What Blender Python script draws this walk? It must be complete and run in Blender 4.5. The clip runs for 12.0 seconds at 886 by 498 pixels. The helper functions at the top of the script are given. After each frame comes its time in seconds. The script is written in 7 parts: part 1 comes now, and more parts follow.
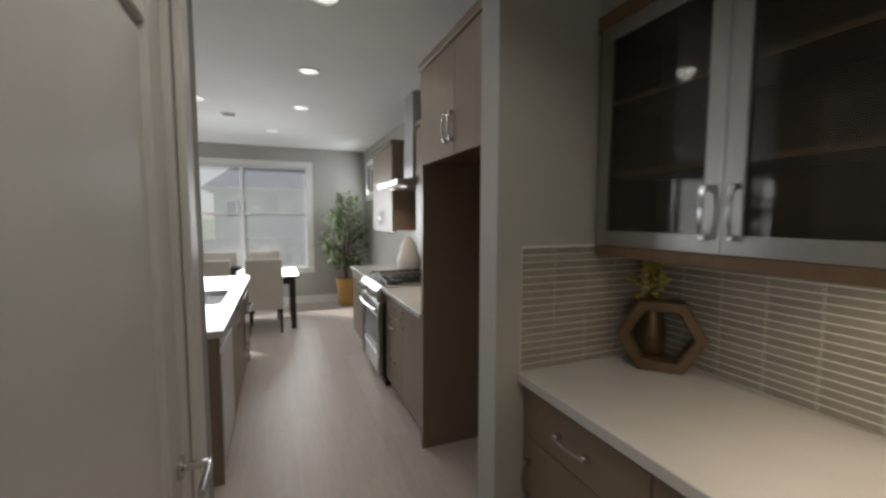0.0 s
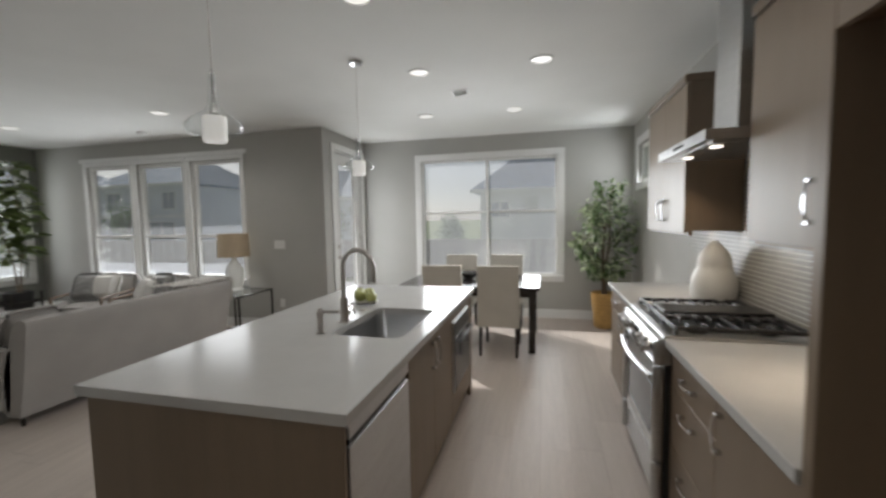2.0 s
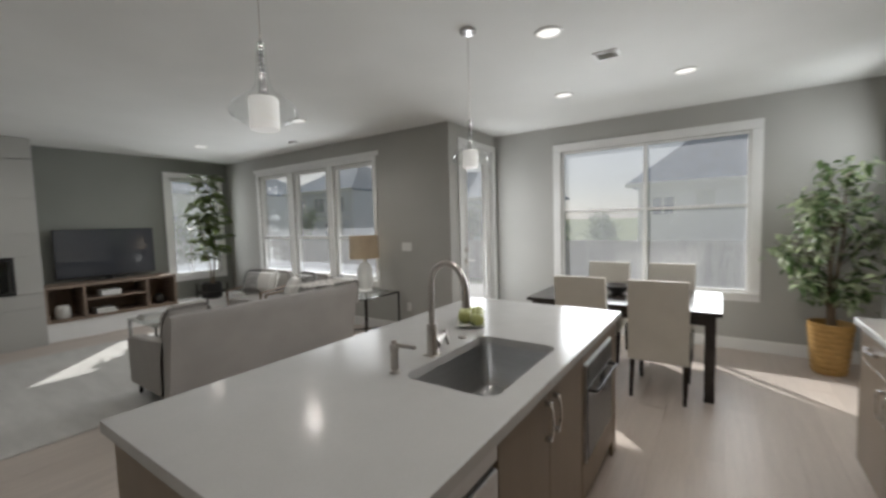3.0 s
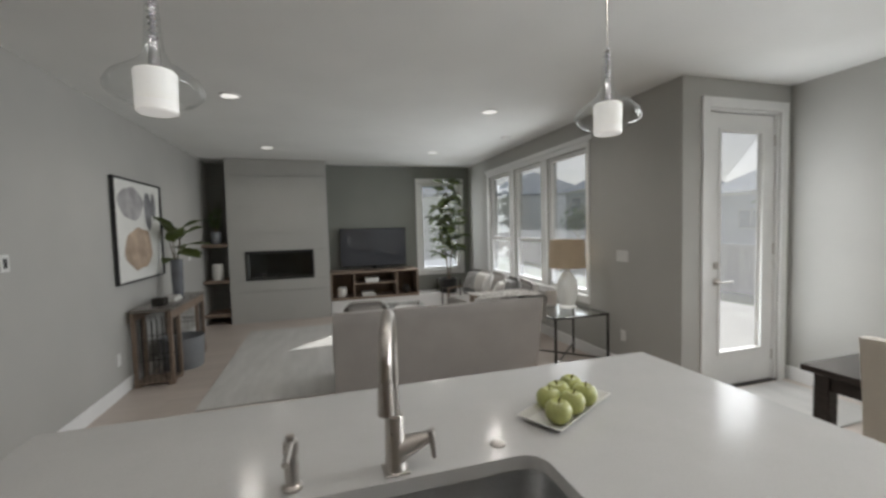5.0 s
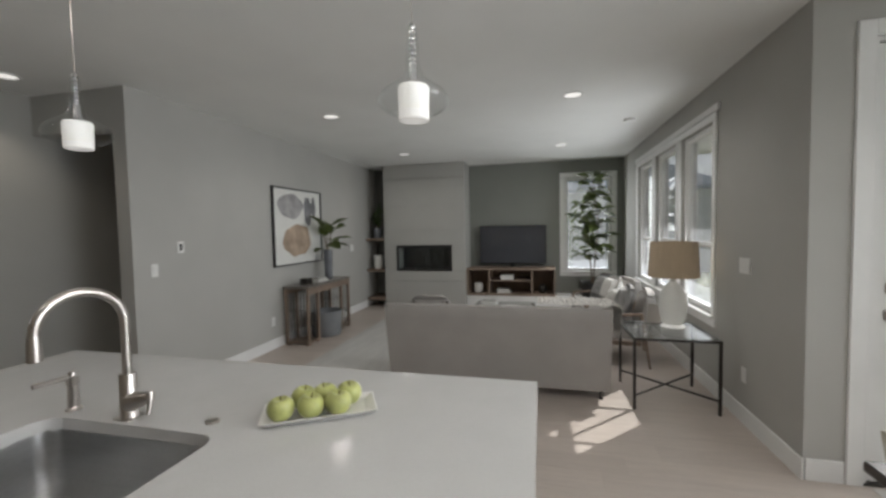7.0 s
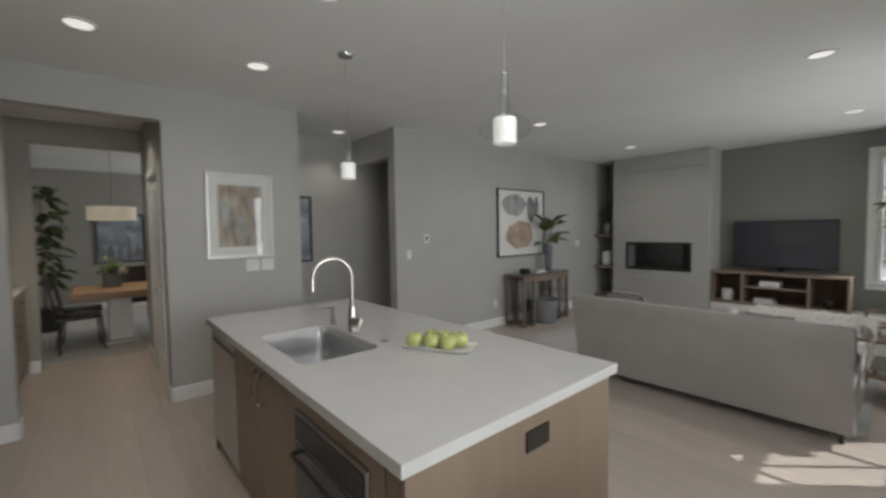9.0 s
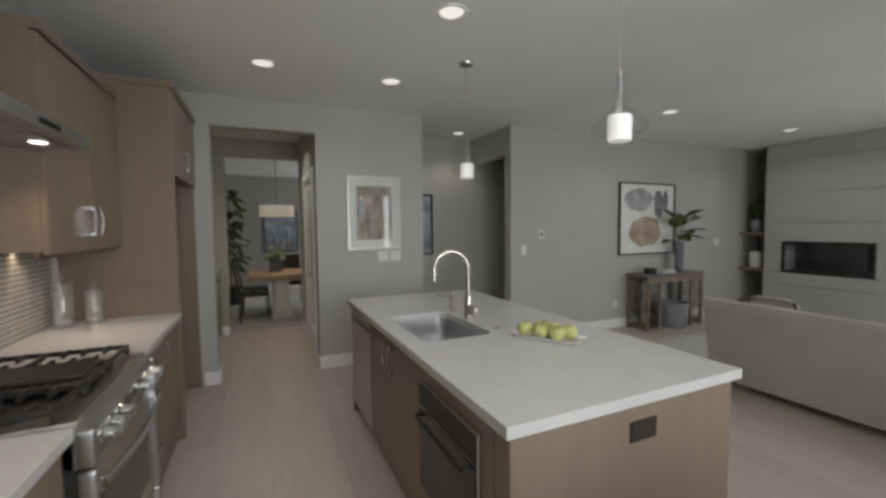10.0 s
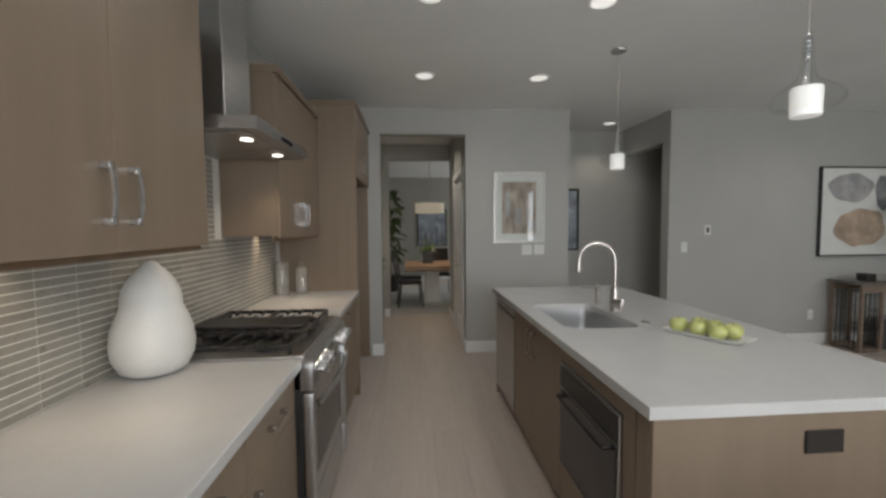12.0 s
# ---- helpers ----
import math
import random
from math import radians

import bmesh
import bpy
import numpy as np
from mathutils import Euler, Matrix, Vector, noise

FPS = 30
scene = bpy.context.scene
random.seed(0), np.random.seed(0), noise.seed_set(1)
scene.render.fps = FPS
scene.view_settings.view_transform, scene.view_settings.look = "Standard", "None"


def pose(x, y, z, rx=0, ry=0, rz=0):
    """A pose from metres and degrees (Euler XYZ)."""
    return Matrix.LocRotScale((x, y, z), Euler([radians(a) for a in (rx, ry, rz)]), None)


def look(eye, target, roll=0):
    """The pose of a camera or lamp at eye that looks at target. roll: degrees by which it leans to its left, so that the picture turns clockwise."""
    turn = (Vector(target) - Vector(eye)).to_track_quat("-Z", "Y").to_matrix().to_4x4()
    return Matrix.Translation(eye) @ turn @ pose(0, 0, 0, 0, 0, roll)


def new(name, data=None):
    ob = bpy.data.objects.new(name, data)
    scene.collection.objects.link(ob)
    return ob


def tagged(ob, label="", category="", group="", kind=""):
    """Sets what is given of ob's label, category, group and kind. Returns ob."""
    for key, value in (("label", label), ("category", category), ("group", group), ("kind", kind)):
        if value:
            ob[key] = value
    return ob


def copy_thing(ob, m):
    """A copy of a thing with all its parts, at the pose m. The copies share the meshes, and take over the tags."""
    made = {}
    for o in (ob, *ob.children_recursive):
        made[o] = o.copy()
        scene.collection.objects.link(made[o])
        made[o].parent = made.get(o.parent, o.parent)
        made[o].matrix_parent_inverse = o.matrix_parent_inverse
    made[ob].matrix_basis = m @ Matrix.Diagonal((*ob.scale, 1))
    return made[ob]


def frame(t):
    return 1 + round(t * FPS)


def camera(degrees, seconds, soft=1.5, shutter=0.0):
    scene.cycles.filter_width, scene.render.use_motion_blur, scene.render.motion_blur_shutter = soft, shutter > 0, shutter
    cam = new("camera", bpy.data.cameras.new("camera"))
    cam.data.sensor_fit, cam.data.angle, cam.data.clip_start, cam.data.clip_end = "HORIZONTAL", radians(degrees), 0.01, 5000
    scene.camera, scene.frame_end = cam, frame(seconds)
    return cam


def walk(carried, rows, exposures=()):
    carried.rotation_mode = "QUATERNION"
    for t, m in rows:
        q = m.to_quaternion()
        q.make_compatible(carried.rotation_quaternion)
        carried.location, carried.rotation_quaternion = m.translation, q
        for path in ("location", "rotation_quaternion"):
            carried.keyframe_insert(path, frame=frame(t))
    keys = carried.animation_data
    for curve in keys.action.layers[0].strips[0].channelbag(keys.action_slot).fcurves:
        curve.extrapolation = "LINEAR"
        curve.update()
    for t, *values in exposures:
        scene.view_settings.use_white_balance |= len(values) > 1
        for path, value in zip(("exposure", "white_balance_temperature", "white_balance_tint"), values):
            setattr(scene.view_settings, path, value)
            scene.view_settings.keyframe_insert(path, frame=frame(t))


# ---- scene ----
cam = camera(95.2, 12.0, soft=2.8, shutter=0.4)
PATH = [
    (0, (0.217, 1.501, 1.546), (0.965, 3.35, 1.39), 0.1),
    (0.5, (0.348, 1.855, 1.541), (0.878, 3.776, 1.38), -0.0),
    (1, (0.458, 2.223, 1.517), (0.683, 4.204, 1.361), -0.4),
    (1.5, (0.484, 2.578, 1.505), (0.326, 4.566, 1.354), -0.7),
    (2, (0.492, 2.925, 1.503), (0.009, 4.86, 1.356), -1.0),
    (2.5, (0.467, 3.276, 1.496), (-0.359, 5.092, 1.358), -1.3),
    (3, (0.428, 3.603, 1.516), (-0.703, 5.246, 1.381), -1.6),
    (3.5, (0.409, 3.927, 1.53), (-0.995, 5.346, 1.4), -1.8),
    (5.5, (0.357, 5.239, 1.535), (-1.623, 5.498, 1.431), -1.6),
    (6, (0.361, 5.612, 1.54), (-1.636, 5.58, 1.439), -1.8),
    (6.5, (0.352, 6.009, 1.522), (-1.629, 5.757, 1.424), -1.5),
    (8.5, (0.453, 6.996, 1.485), (-1.104, 5.745, 1.389), -0.7),
    (9, (0.455, 7.136, 1.49), (-0.844, 5.618, 1.395), -0.9),
    (9.5, (0.493, 7.238, 1.498), (-0.558, 5.54, 1.395), -0.7),
    (10, (0.537, 7.286, 1.491), (-0.283, 5.465, 1.382), -0.6),
    (10.5, (0.581, 7.332, 1.474), (-0.004, 5.423, 1.363), -0.6),
    (11, (0.596, 7.371, 1.463), (0.211, 5.412, 1.352), -0.6),
    (11.5, (0.595, 7.413, 1.461), (0.347, 5.432, 1.348), -0.6),
    (12, (0.598, 7.438, 1.451), (0.449, 5.447, 1.338), -0.5),
]
walk_rows = [(t, look(eye, target, roll)) for t, eye, target, roll in PATH]
walk(cam, walk_rows, exposures=[(0.0, -0.09), (1.5, -0.08), (3.0, -0.02), (6.5, -0.01), (8.5, -0.13), (12.0, -0.2)])

# ---- world, sun and large lights ----
SUN = Vector((1.0, -0.955, -0.911)).normalized()
world = bpy.data.worlds.new("sky")
scene.world = world
world.use_nodes = True
wn = world.node_tree.nodes
sky = wn.new("ShaderNodeTexSky")
sky.sky_type = "NISHITA"
sky.sun_disc = False
sky.sun_elevation = math.asin(-SUN.z)
sky.sun_rotation = math.atan2(-SUN.x, -SUN.y)
sky.dust_density = 1.0
sky.air_density = 0.8
haze = wn.new("ShaderNodeHueSaturation")
haze.inputs["Saturation"].default_value = 0.35
world.node_tree.links.new(sky.outputs[0], haze.inputs["Color"])
world.node_tree.links.new(haze.outputs[0], wn["Background"].inputs[0])
wn["Background"].inputs[1].default_value = 0.062

sun_data = bpy.data.lights.new("sun", "SUN")
sun_data.energy, sun_data.angle, sun_data.color = 5.0, radians(0.6), (1.0, 0.985, 0.95)
sun = new("sun", sun_data)
sun.matrix_basis = look((-20, 20, 20), Vector((-20, 20, 20)) + SUN)


def area(name, eye, target, sx, sy, watts, colour=(1, 1, 1), spread=180):
    d = bpy.data.lights.new(name, "AREA")
    d.shape, d.size, d.size_y, d.energy, d.color, d.spread = "RECTANGLE", sx, sy, watts, colour, radians(spread)
    ob = new(name, d)
    ob.matrix_basis = look(eye, target)
    return ob


def spot(name, eye, target, watts, colour, degrees=110, radius=0.04):
    d = bpy.data.lights.new(name, "SPOT")
    d.energy, d.color, d.spot_size, d.spot_blend, d.shadow_soft_size = watts, colour, radians(degrees), 0.6, radius
    ob = new(name, d)
    ob.matrix_basis = look(eye, target)
    return ob


DAY = (0.94, 0.972, 1.0)
WARM = (1.0, 0.80, 0.58)
SKYLIGHT = 0.82
area("window_light", (-0.34, 9.04, 1.50), (-0.34, 5, 0.86), 2.0, 1.3, 46 * SKYLIGHT, DAY, 115)
for wx in (-6.055, -5.065, -4.075):
    area("window_light", (wx, 7.86, 1.55), (wx, 4, 1.4), 0.8, 1.66, 12 * SKYLIGHT, DAY, 150)
area("window_light", (-7.6, 7.2, 1.55), (-4, 7.2, 1.4), 0.76, 1.66, 13 * SKYLIGHT, DAY, 150)
area("window_light", (-2.39, 8.52, 1.33), (0, 8.52, 1.3), 0.46, 1.9, 18 * SKYLIGHT, DAY)

area("window_light", (1.68, 8.475, 2.18), (0, 8.475, 1.8), 0.5, 0.42, 9 * SKYLIGHT, DAY)

# ---- materials ----


def mat(name, colour, rough=0.5, metal=0.0, var=0.1, scale=6.0, stretch=(1, 1, 1), grain=0.0, gscale=60.0, bump=0.0, rvar=0.1,
        coat=0.0, emit=None, thin=0.0, each=0.0, trans=0.0, ior=1.45, spec=0.5):
    m = bpy.data.materials.new(name)
    m.use_nodes = True
    t = m.node_tree
    n, l = t.nodes, t.links
    b = n["Principled BSDF"]
    b.inputs["Metallic"].default_value = metal
    b.inputs["Roughness"].default_value = rough
    b.inputs["Coat Weight"].default_value = coat
    b.inputs["Coat Roughness"].default_value = 0.08
    b.inputs["IOR"].default_value = ior
    b.inputs["Transmission Weight"].default_value = trans
    b.inputs["Specular IOR Level"].default_value = spec
    if emit:
        b.inputs["Emission Color"].default_value = (*emit[0], 1)
        b.inputs["Emission Strength"].default_value = emit[1]
    co = n.new("ShaderNodeTexCoord")
    mp = n.new("ShaderNodeMapping")
    mp.inputs["Scale"].default_value = stretch
    l.new(co.outputs["Object"], mp.inputs["Vector"])
    big = n.new("ShaderNodeTexNoise")
    big.inputs["Scale"].default_value = scale
    big.inputs["Detail"].default_value = 3
    fine = n.new("ShaderNodeTexNoise")
    fine.inputs["Scale"].default_value = gscale
    fine.inputs["Detail"].default_value = 4
    vec = mp.outputs[0]
    if each:
        info = n.new("ShaderNodeObjectInfo")
        geo = n.new("ShaderNodeNewGeometry")
        add = n.new("ShaderNodeMath")
        add.operation = "ADD"
        l.new(info.outputs["Random"], add.inputs[0])
        l.new(geo.outputs["Random Per Island"], add.inputs[1])
        fr = n.new("ShaderNodeMath")
        fr.operation = "FRACT"
        l.new(add.outputs[0], fr.inputs[0])
        mul = n.new("ShaderNodeMath")
        mul.operation = "MULTIPLY"
        mul.inputs[1].default_value = 37.0
        l.new(fr.outputs[0], mul.inputs[0])
        sh = n.new("ShaderNodeVectorMath")
        sh.operation = "ADD"
        l.new(mp.outputs[0], sh.inputs[0])
        l.new(mul.outputs[0], sh.inputs[1])
        vec = sh.outputs[0]
    l.new(vec, big.inputs["Vector"])
    l.new(vec, fine.inputs["Vector"])

    def ranged(src, lo, hi, a=0.3, z=0.7):
        r = n.new("ShaderNodeMapRange")
        r.inputs["From Min"].default_value, r.inputs["From Max"].default_value = a, z
        r.inputs["To Min"].default_value, r.inputs["To Max"].default_value = lo, hi
        l.new(src, r.inputs["Value"])
        return r.outputs[0]

    def times(a, c):
        x = n.new("ShaderNodeMath")
        x.operation = "MULTIPLY"
        l.new(a, x.inputs[0])
        l.new(c, x.inputs[1])
        return x.outputs[0]

    f = times(ranged(big.outputs[0], 1 - var, 1 + var), ranged(fine.outputs[0], 1 - grain, 1 + grain))
    if each:
        f = times(f, ranged(fr.outputs[0], 1 - each, 1 + each, 0, 1))
    mix = n.new("ShaderNodeVectorMath")
    mix.operation = "SCALE"
    mix.inputs[0].default_value = colour
    l.new(f, mix.inputs["Scale"])
    l.new(mix.outputs[0], b.inputs["Base Color"])
    l.new(ranged(fine.outputs[0], max(0, rough - rvar * rough), min(1, rough + rvar * rough)), b.inputs["Roughness"])
    if bump:
        bp = n.new("ShaderNodeBump")
        bp.inputs["Strength"].default_value = bump
        bp.inputs["Distance"].default_value = 0.002
        l.new(fine.outputs[0], bp.inputs["Height"])
        l.new(bp.outputs[0], b.inputs["Normal"])
    if thin:
        tl = n.new("ShaderNodeBsdfTranslucent")
        l.new(mix.outputs[0], tl.inputs[0])
        ms = n.new("ShaderNodeMixShader")
        ms.inputs[0].default_value = thin
        l.new(b.outputs[0], ms.inputs[1])
        l.new(tl.outputs[0], ms.inputs[2])
        l.new(ms.outputs[0], n["Material Output"].inputs[0])
    return m


WALL = mat("wall_paint", (0.43, 0.425, 0.402), 0.75, var=0.03, scale=2, grain=0.015, gscale=300, bump=0.12)
WALL_TV = mat("accent_wall_paint", (0.22, 0.225, 0.205), 0.7, var=0.03, scale=2, grain=0.015, gscale=300, bump=0.12)
WALL_WARM = mat("dining_room_paint", (0.35, 0.335, 0.30), 0.7, var=0.04, scale=2, grain=0.015, gscale=300, bump=0.12)
CEIL = mat("ceiling_paint", (0.80, 0.805, 0.79), 0.85, var=0.025, scale=1.5, grain=0.02, gscale=220, bump=0.15)
TRIM = mat("white_trim_paint", (0.80, 0.80, 0.79), 0.38, var=0.03, scale=4, grain=0.01, gscale=120, bump=0.04)
OAK = mat("pale_oak_floor", (0.48, 0.42, 0.375), 0.42, var=0.05, scale=3.0, stretch=(9, 0.7, 1), grain=0.05, gscale=22, bump=0.08, each=0.045)
CAB = mat("taupe_wood_laminate", (0.225, 0.171, 0.124), 0.38, var=0.05, scale=2.0, stretch=(7, 7, 0.5), grain=0.03, gscale=55, bump=0.0, rvar=0.03, spec=0.32)
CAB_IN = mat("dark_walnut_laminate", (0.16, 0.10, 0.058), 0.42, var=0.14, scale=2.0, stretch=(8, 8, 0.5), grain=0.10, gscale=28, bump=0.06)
QUARTZ = mat("white_quartz", (0.515, 0.51, 0.50), 0.16, var=0.02, scale=8, grain=0.03, gscale=240, spec=0.2, rvar=0.05)
STEEL = mat("brushed_steel", (0.52, 0.52, 0.52), 0.3, 1.0, var=0.05, scale=3, stretch=(1, 1, 14), grain=0.06, gscale=60, bump=0.03)
CHROME = mat("polished_chrome", (0.62, 0.62, 0.63), 0.16, 1.0, var=0.02)
NICKEL = mat("satin_nickel", (0.48, 0.45, 0.42), 0.3, 1.0, var=0.04, gscale=150, grain=0.03)
IRON = mat("black_cast_iron", (0.03, 0.028, 0.027), 0.38, 0.2, var=0.2, scale=20, grain=0.15, gscale=200, bump=0.2)
BLACKGLASS = mat("black_oven_glass", (0.02, 0.02, 0.022), 0.08, var=0.05)
DARKMETAL = mat("dark_bronze_metal", (0.06, 0.055, 0.05), 0.4, 0.8, var=0.15, grain=0.08)
ESPRESSO = mat("espresso_wood", (0.028, 0.022, 0.02), 0.22, var=0.15, stretch=(1, 8, 8), grain=0.1, gscale=25, coat=0.12)
CREAM = mat("cream_linen", (0.58, 0.55, 0.49), 0.9, var=0.05, scale=5, grain=0.10, gscale=420, bump=0.5)
GREYSOFA = mat("grey_woven_upholstery", (0.36, 0.34, 0.32), 0.95, var=0.05, scale=4, grain=0.12, gscale=380, bump=0.55)
RUG = mat("pale_grey_rug", (0.52, 0.51, 0.49), 0.98, var=0.08, scale=2.2, stretch=(1, 4, 1), grain=0.14, gscale=180, bump=0.8)
LINENSHADE = mat("tan_lamp_shade", (0.52, 0.42, 0.30), 0.85, var=0.05, stretch=(6, 6, 1), grain=0.12, gscale=200, bump=0.3)
CERAMIC = mat("white_ceramic", (0.68, 0.67, 0.64), 0.42, var=0.03, scale=9, grain=0.015, gscale=60, coat=0.1)
APPLE = mat("green_apple_skin", (0.40, 0.42, 0.15), 0.32, var=0.25, scale=14, grain=0.08, gscale=150, coat=0.2)
STEMB = mat("brown_stem", (0.10, 0.06, 0.03), 0.8, var=0.2)
LEAF = mat("ficus_leaf", (0.10, 0.16, 0.06), 0.42, var=0.3, scale=9, grain=0.15, gscale=40, each=0.35, thin=0.3)
LEAF_PALE = mat("pale_ficus_leaf", (0.38, 0.44, 0.28), 0.45, var=0.3, scale=9, grain=0.15, gscale=40, each=0.4, thin=0.3)
FIGLEAF = mat("fiddle_leaf", (0.082, 0.108, 0.034), 0.42, var=0.3, scale=8, grain=0.15, gscale=50, each=0.45, thin=0.22)
BARK = mat("brown_bark", (0.15, 0.11, 0.075), 0.85, var=0.25, stretch=(6, 6, 1), grain=0.2, gscale=40, bump=0.6)
BASKET = mat("golden_wicker", (0.42, 0.25, 0.08), 0.55, var=0.2, scale=14, stretch=(1, 1, 5), grain=0.2, gscale=60, bump=0.5)
SOIL = mat("dark_soil", (0.04, 0.03, 0.022), 0.95, var=0.3, scale=30, grain=0.3, gscale=120, bump=1.0)
RUSTWOOD = mat("rustic_brown_wood", (0.215, 0.16, 0.122), 0.6, var=0.2, scale=3, stretch=(1, 8, 8), grain=0.2, gscale=25, bump=0.3)
TABLEWOOD = mat("honey_wood_tabletop", (0.30, 0.19, 0.105), 0.4, var=0.18, scale=3, stretch=(1, 8, 8), grain=0.15, gscale=25, bump=0.15)
GREYFELT = mat("grey_felt", (0.24, 0.25, 0.265), 0.95, var=0.1, grain=0.12, gscale=300, bump=0.5)
SCREEN = mat("dark_tv_screen", (0.05, 0.054, 0.064), 0.04, var=0.02, spec=1.0)
BLACKPLASTIC = mat("black_plastic", (0.02, 0.02, 0.02), 0.35, var=0.08, grain=0.05)
WHITEPLASTIC = mat("white_plastic", (0.72, 0.72, 0.70), 0.4, var=0.03)
TILE = mat("taupe_glass_tile", (0.29, 0.275, 0.24), 0.3, var=0.08, scale=5, grain=0.05, gscale=40, coat=0.04, each=0.10)
GROUT = mat("pale_grout", (0.75, 0.73, 0.68), 0.9, var=0.06, grain=0.08, gscale=200)
ALU = mat("brushed_aluminium", (0.42, 0.41, 0.395), 0.34, 1.0, var=0.05, stretch=(1, 14, 1), grain=0.06, gscale=60)
LAMPGLOW = mat("glowing_opal_glass", (0.8, 0.8, 0.78), 0.4, emit=((1.0, 0.97, 0.93), 0.30))
CANGLOW = mat("glowing_downlight", (0.8, 0.8, 0.78), 0.4, emit=((1.0, 0.96, 0.90), 0.75))
HOODGLOW = mat("glowing_hood_lamp", (0.8, 0.8, 0.78), 0.4, emit=((1.0, 0.92, 0.8), 3.0))
DRUMGLOW = mat("glowing_drum_shade", (0.7, 0.66, 0.56), 0.8, emit=((1.0, 0.86, 0.62), 0.22), grain=0.05, gscale=200)
PAPER = mat("white_mat_board", (0.70, 0.70, 0.67), 0.8, var=0.03)
ZINC = mat("worn_zinc", (0.22, 0.20, 0.18), 0.28, 0.5, var=0.2, scale=6, grain=0.15, gscale=50)
ARTBLACK = mat("black_frame_wood", (0.02, 0.02, 0.02), 0.4, var=0.1)
SILVER = mat("pale_silver_frame", (0.60, 0.59, 0.56), 0.35, 0.4, var=0.06, grain=0.05)
GRASS = mat("lawn", (0.16, 0.19, 0.08), 0.95, var=0.3, scale=1.2, grain=0.3, gscale=60, bump=1.0)
PATIO = mat("concrete_patio", (0.45, 0.44, 0.42), 0.85, var=0.12, scale=1.5, grain=0.1, gscale=80, bump=0.3)
FENCEWOOD = mat("weathered_fence_wood", (0.50, 0.47, 0.45), 0.85, var=0.18, stretch=(6, 6, 0.8), grain=0.15, gscale=20, bump=0.4, each=0.12)
SIDING = mat("pale_grey_siding", (0.84, 0.85, 0.86), 0.7, var=0.05, scale=1, grain=0.03, gscale=50)
SIDING_BLUE = mat("blue_grey_siding", (0.66, 0.69, 0.76), 0.7, var=0.06, scale=1, grain=0.03, gscale=50)
ROOF = mat("slate_blue_shingles", (0.20, 0.25, 0.33), 0.85, var=0.15, scale=2, grain=0.2, gscale=30, bump=0.5, each=0.12)
WINDARK = mat("dark_window_pane", (0.25, 0.28, 0.32), 0.1, var=0.05)
FABRICW = mat("white_throw_fabric", (0.68, 0.66, 0.63), 0.95, var=0.05, grain=0.12, gscale=260, bump=0.6)
PILLOWG = mat("grey_pillow_fabric", (0.28, 0.275, 0.27), 0.95, var=0.3, scale=5, stretch=(1, 9, 1), grain=0.12, gscale=260, bump=0.5)
VASEGLASS = mat("smoky_vase_glaze", (0.16, 0.17, 0.19), 0.16, var=0.2, scale=6, coat=0.4)
YELLOW = mat("yellow_flower", (0.55, 0.48, 0.12), 0.7, var=0.25, scale=20, each=0.3)
DECO = mat("bronze_brown_decor", (0.13, 0.085, 0.045), 0.35, 0.5, var=0.2, scale=12, grain=0.15, gscale=60, bump=0.3)


def glass(name, tint=(1, 1, 1), rough=0.0, body=0.0, veil=0.0):
    """Thin clear glass; body adds a share of pale milkiness."""
    m = bpy.data.materials.new(name)
    m.use_nodes = True
    n, l = m.node_tree.nodes, m.node_tree.links
    n.remove(n["Principled BSDF"])
    tr = n.new("ShaderNodeBsdfTransparent")
    tr.inputs[0].default_value = (*tint, 1)
    gl = n.new("ShaderNodeBsdfGlossy")
    gl.inputs["Roughness"].default_value = rough
    lw = n.new("ShaderNodeLayerWeight")
    lw.inputs["Blend"].default_value = 0.5
    pw = n.new("ShaderNodeMath")
    pw.operation = "POWER"
    pw.inputs[1].default_value = 4.0
    l.new(lw.outputs["Facing"], pw.inputs[0])
    fr = n.new("ShaderNodeMath")
    fr.operation = "MULTIPLY_ADD"
    fr.inputs[1].default_value = 0.6
    fr.inputs[2].default_value = 0.045
    l.new(pw.outputs[0], fr.inputs[0])
    mx = n.new("ShaderNodeMixShader")
    l.new(fr.outputs[0], mx.inputs[0])
    l.new(tr.outputs[0], mx.inputs[1])
    l.new(gl.outputs[0], mx.inputs[2])
    out = mx.outputs[0]
    if veil:
        # added veil: sun on the pane's outside makes it glow, imitating window glare
        film = n.new("ShaderNodeBsdfTranslucent")
        film.inputs[0].default_value = (0.92, 0.94, 1.0, 1)
        md = n.new("ShaderNodeMixShader")
        md.inputs[0].default_value = veil
        l.new(out, md.inputs[1])
        l.new(film.outputs[0], md.inputs[2])
        out = md.outputs[0]
    if body:
        df = n.new("ShaderNodeBsdfDiffuse")
        df.inputs[0].default_value = (0.75, 0.75, 0.73, 1)
        m2 = n.new("ShaderNodeMixShader")
        m2.inputs[0].default_value = body
        l.new(out, m2.inputs[1])
        l.new(df.outputs[0], m2.inputs[2])
        out = m2.outputs[0]
    l.new(out, n["Material Output"].inputs[0])
    return m


PANE = glass("window_glass", (0.97, 0.98, 0.98), veil=0.12)
CLEAR = glass("clear_glass", (0.96, 0.97, 0.97), 0.02)
JARGLASS = glass("milky_jar_glass", (0.95, 0.95, 0.94), 0.05, 0.10)
LAMPGLASS = glass("milky_lamp_glass", (0.97, 0.97, 0.96), 0.05, 0.7)
TABLEGLASS = glass("table_glass", (0.96, 0.985, 0.98), 0.01)

# ---- mesh helpers ----
WORLD = {}


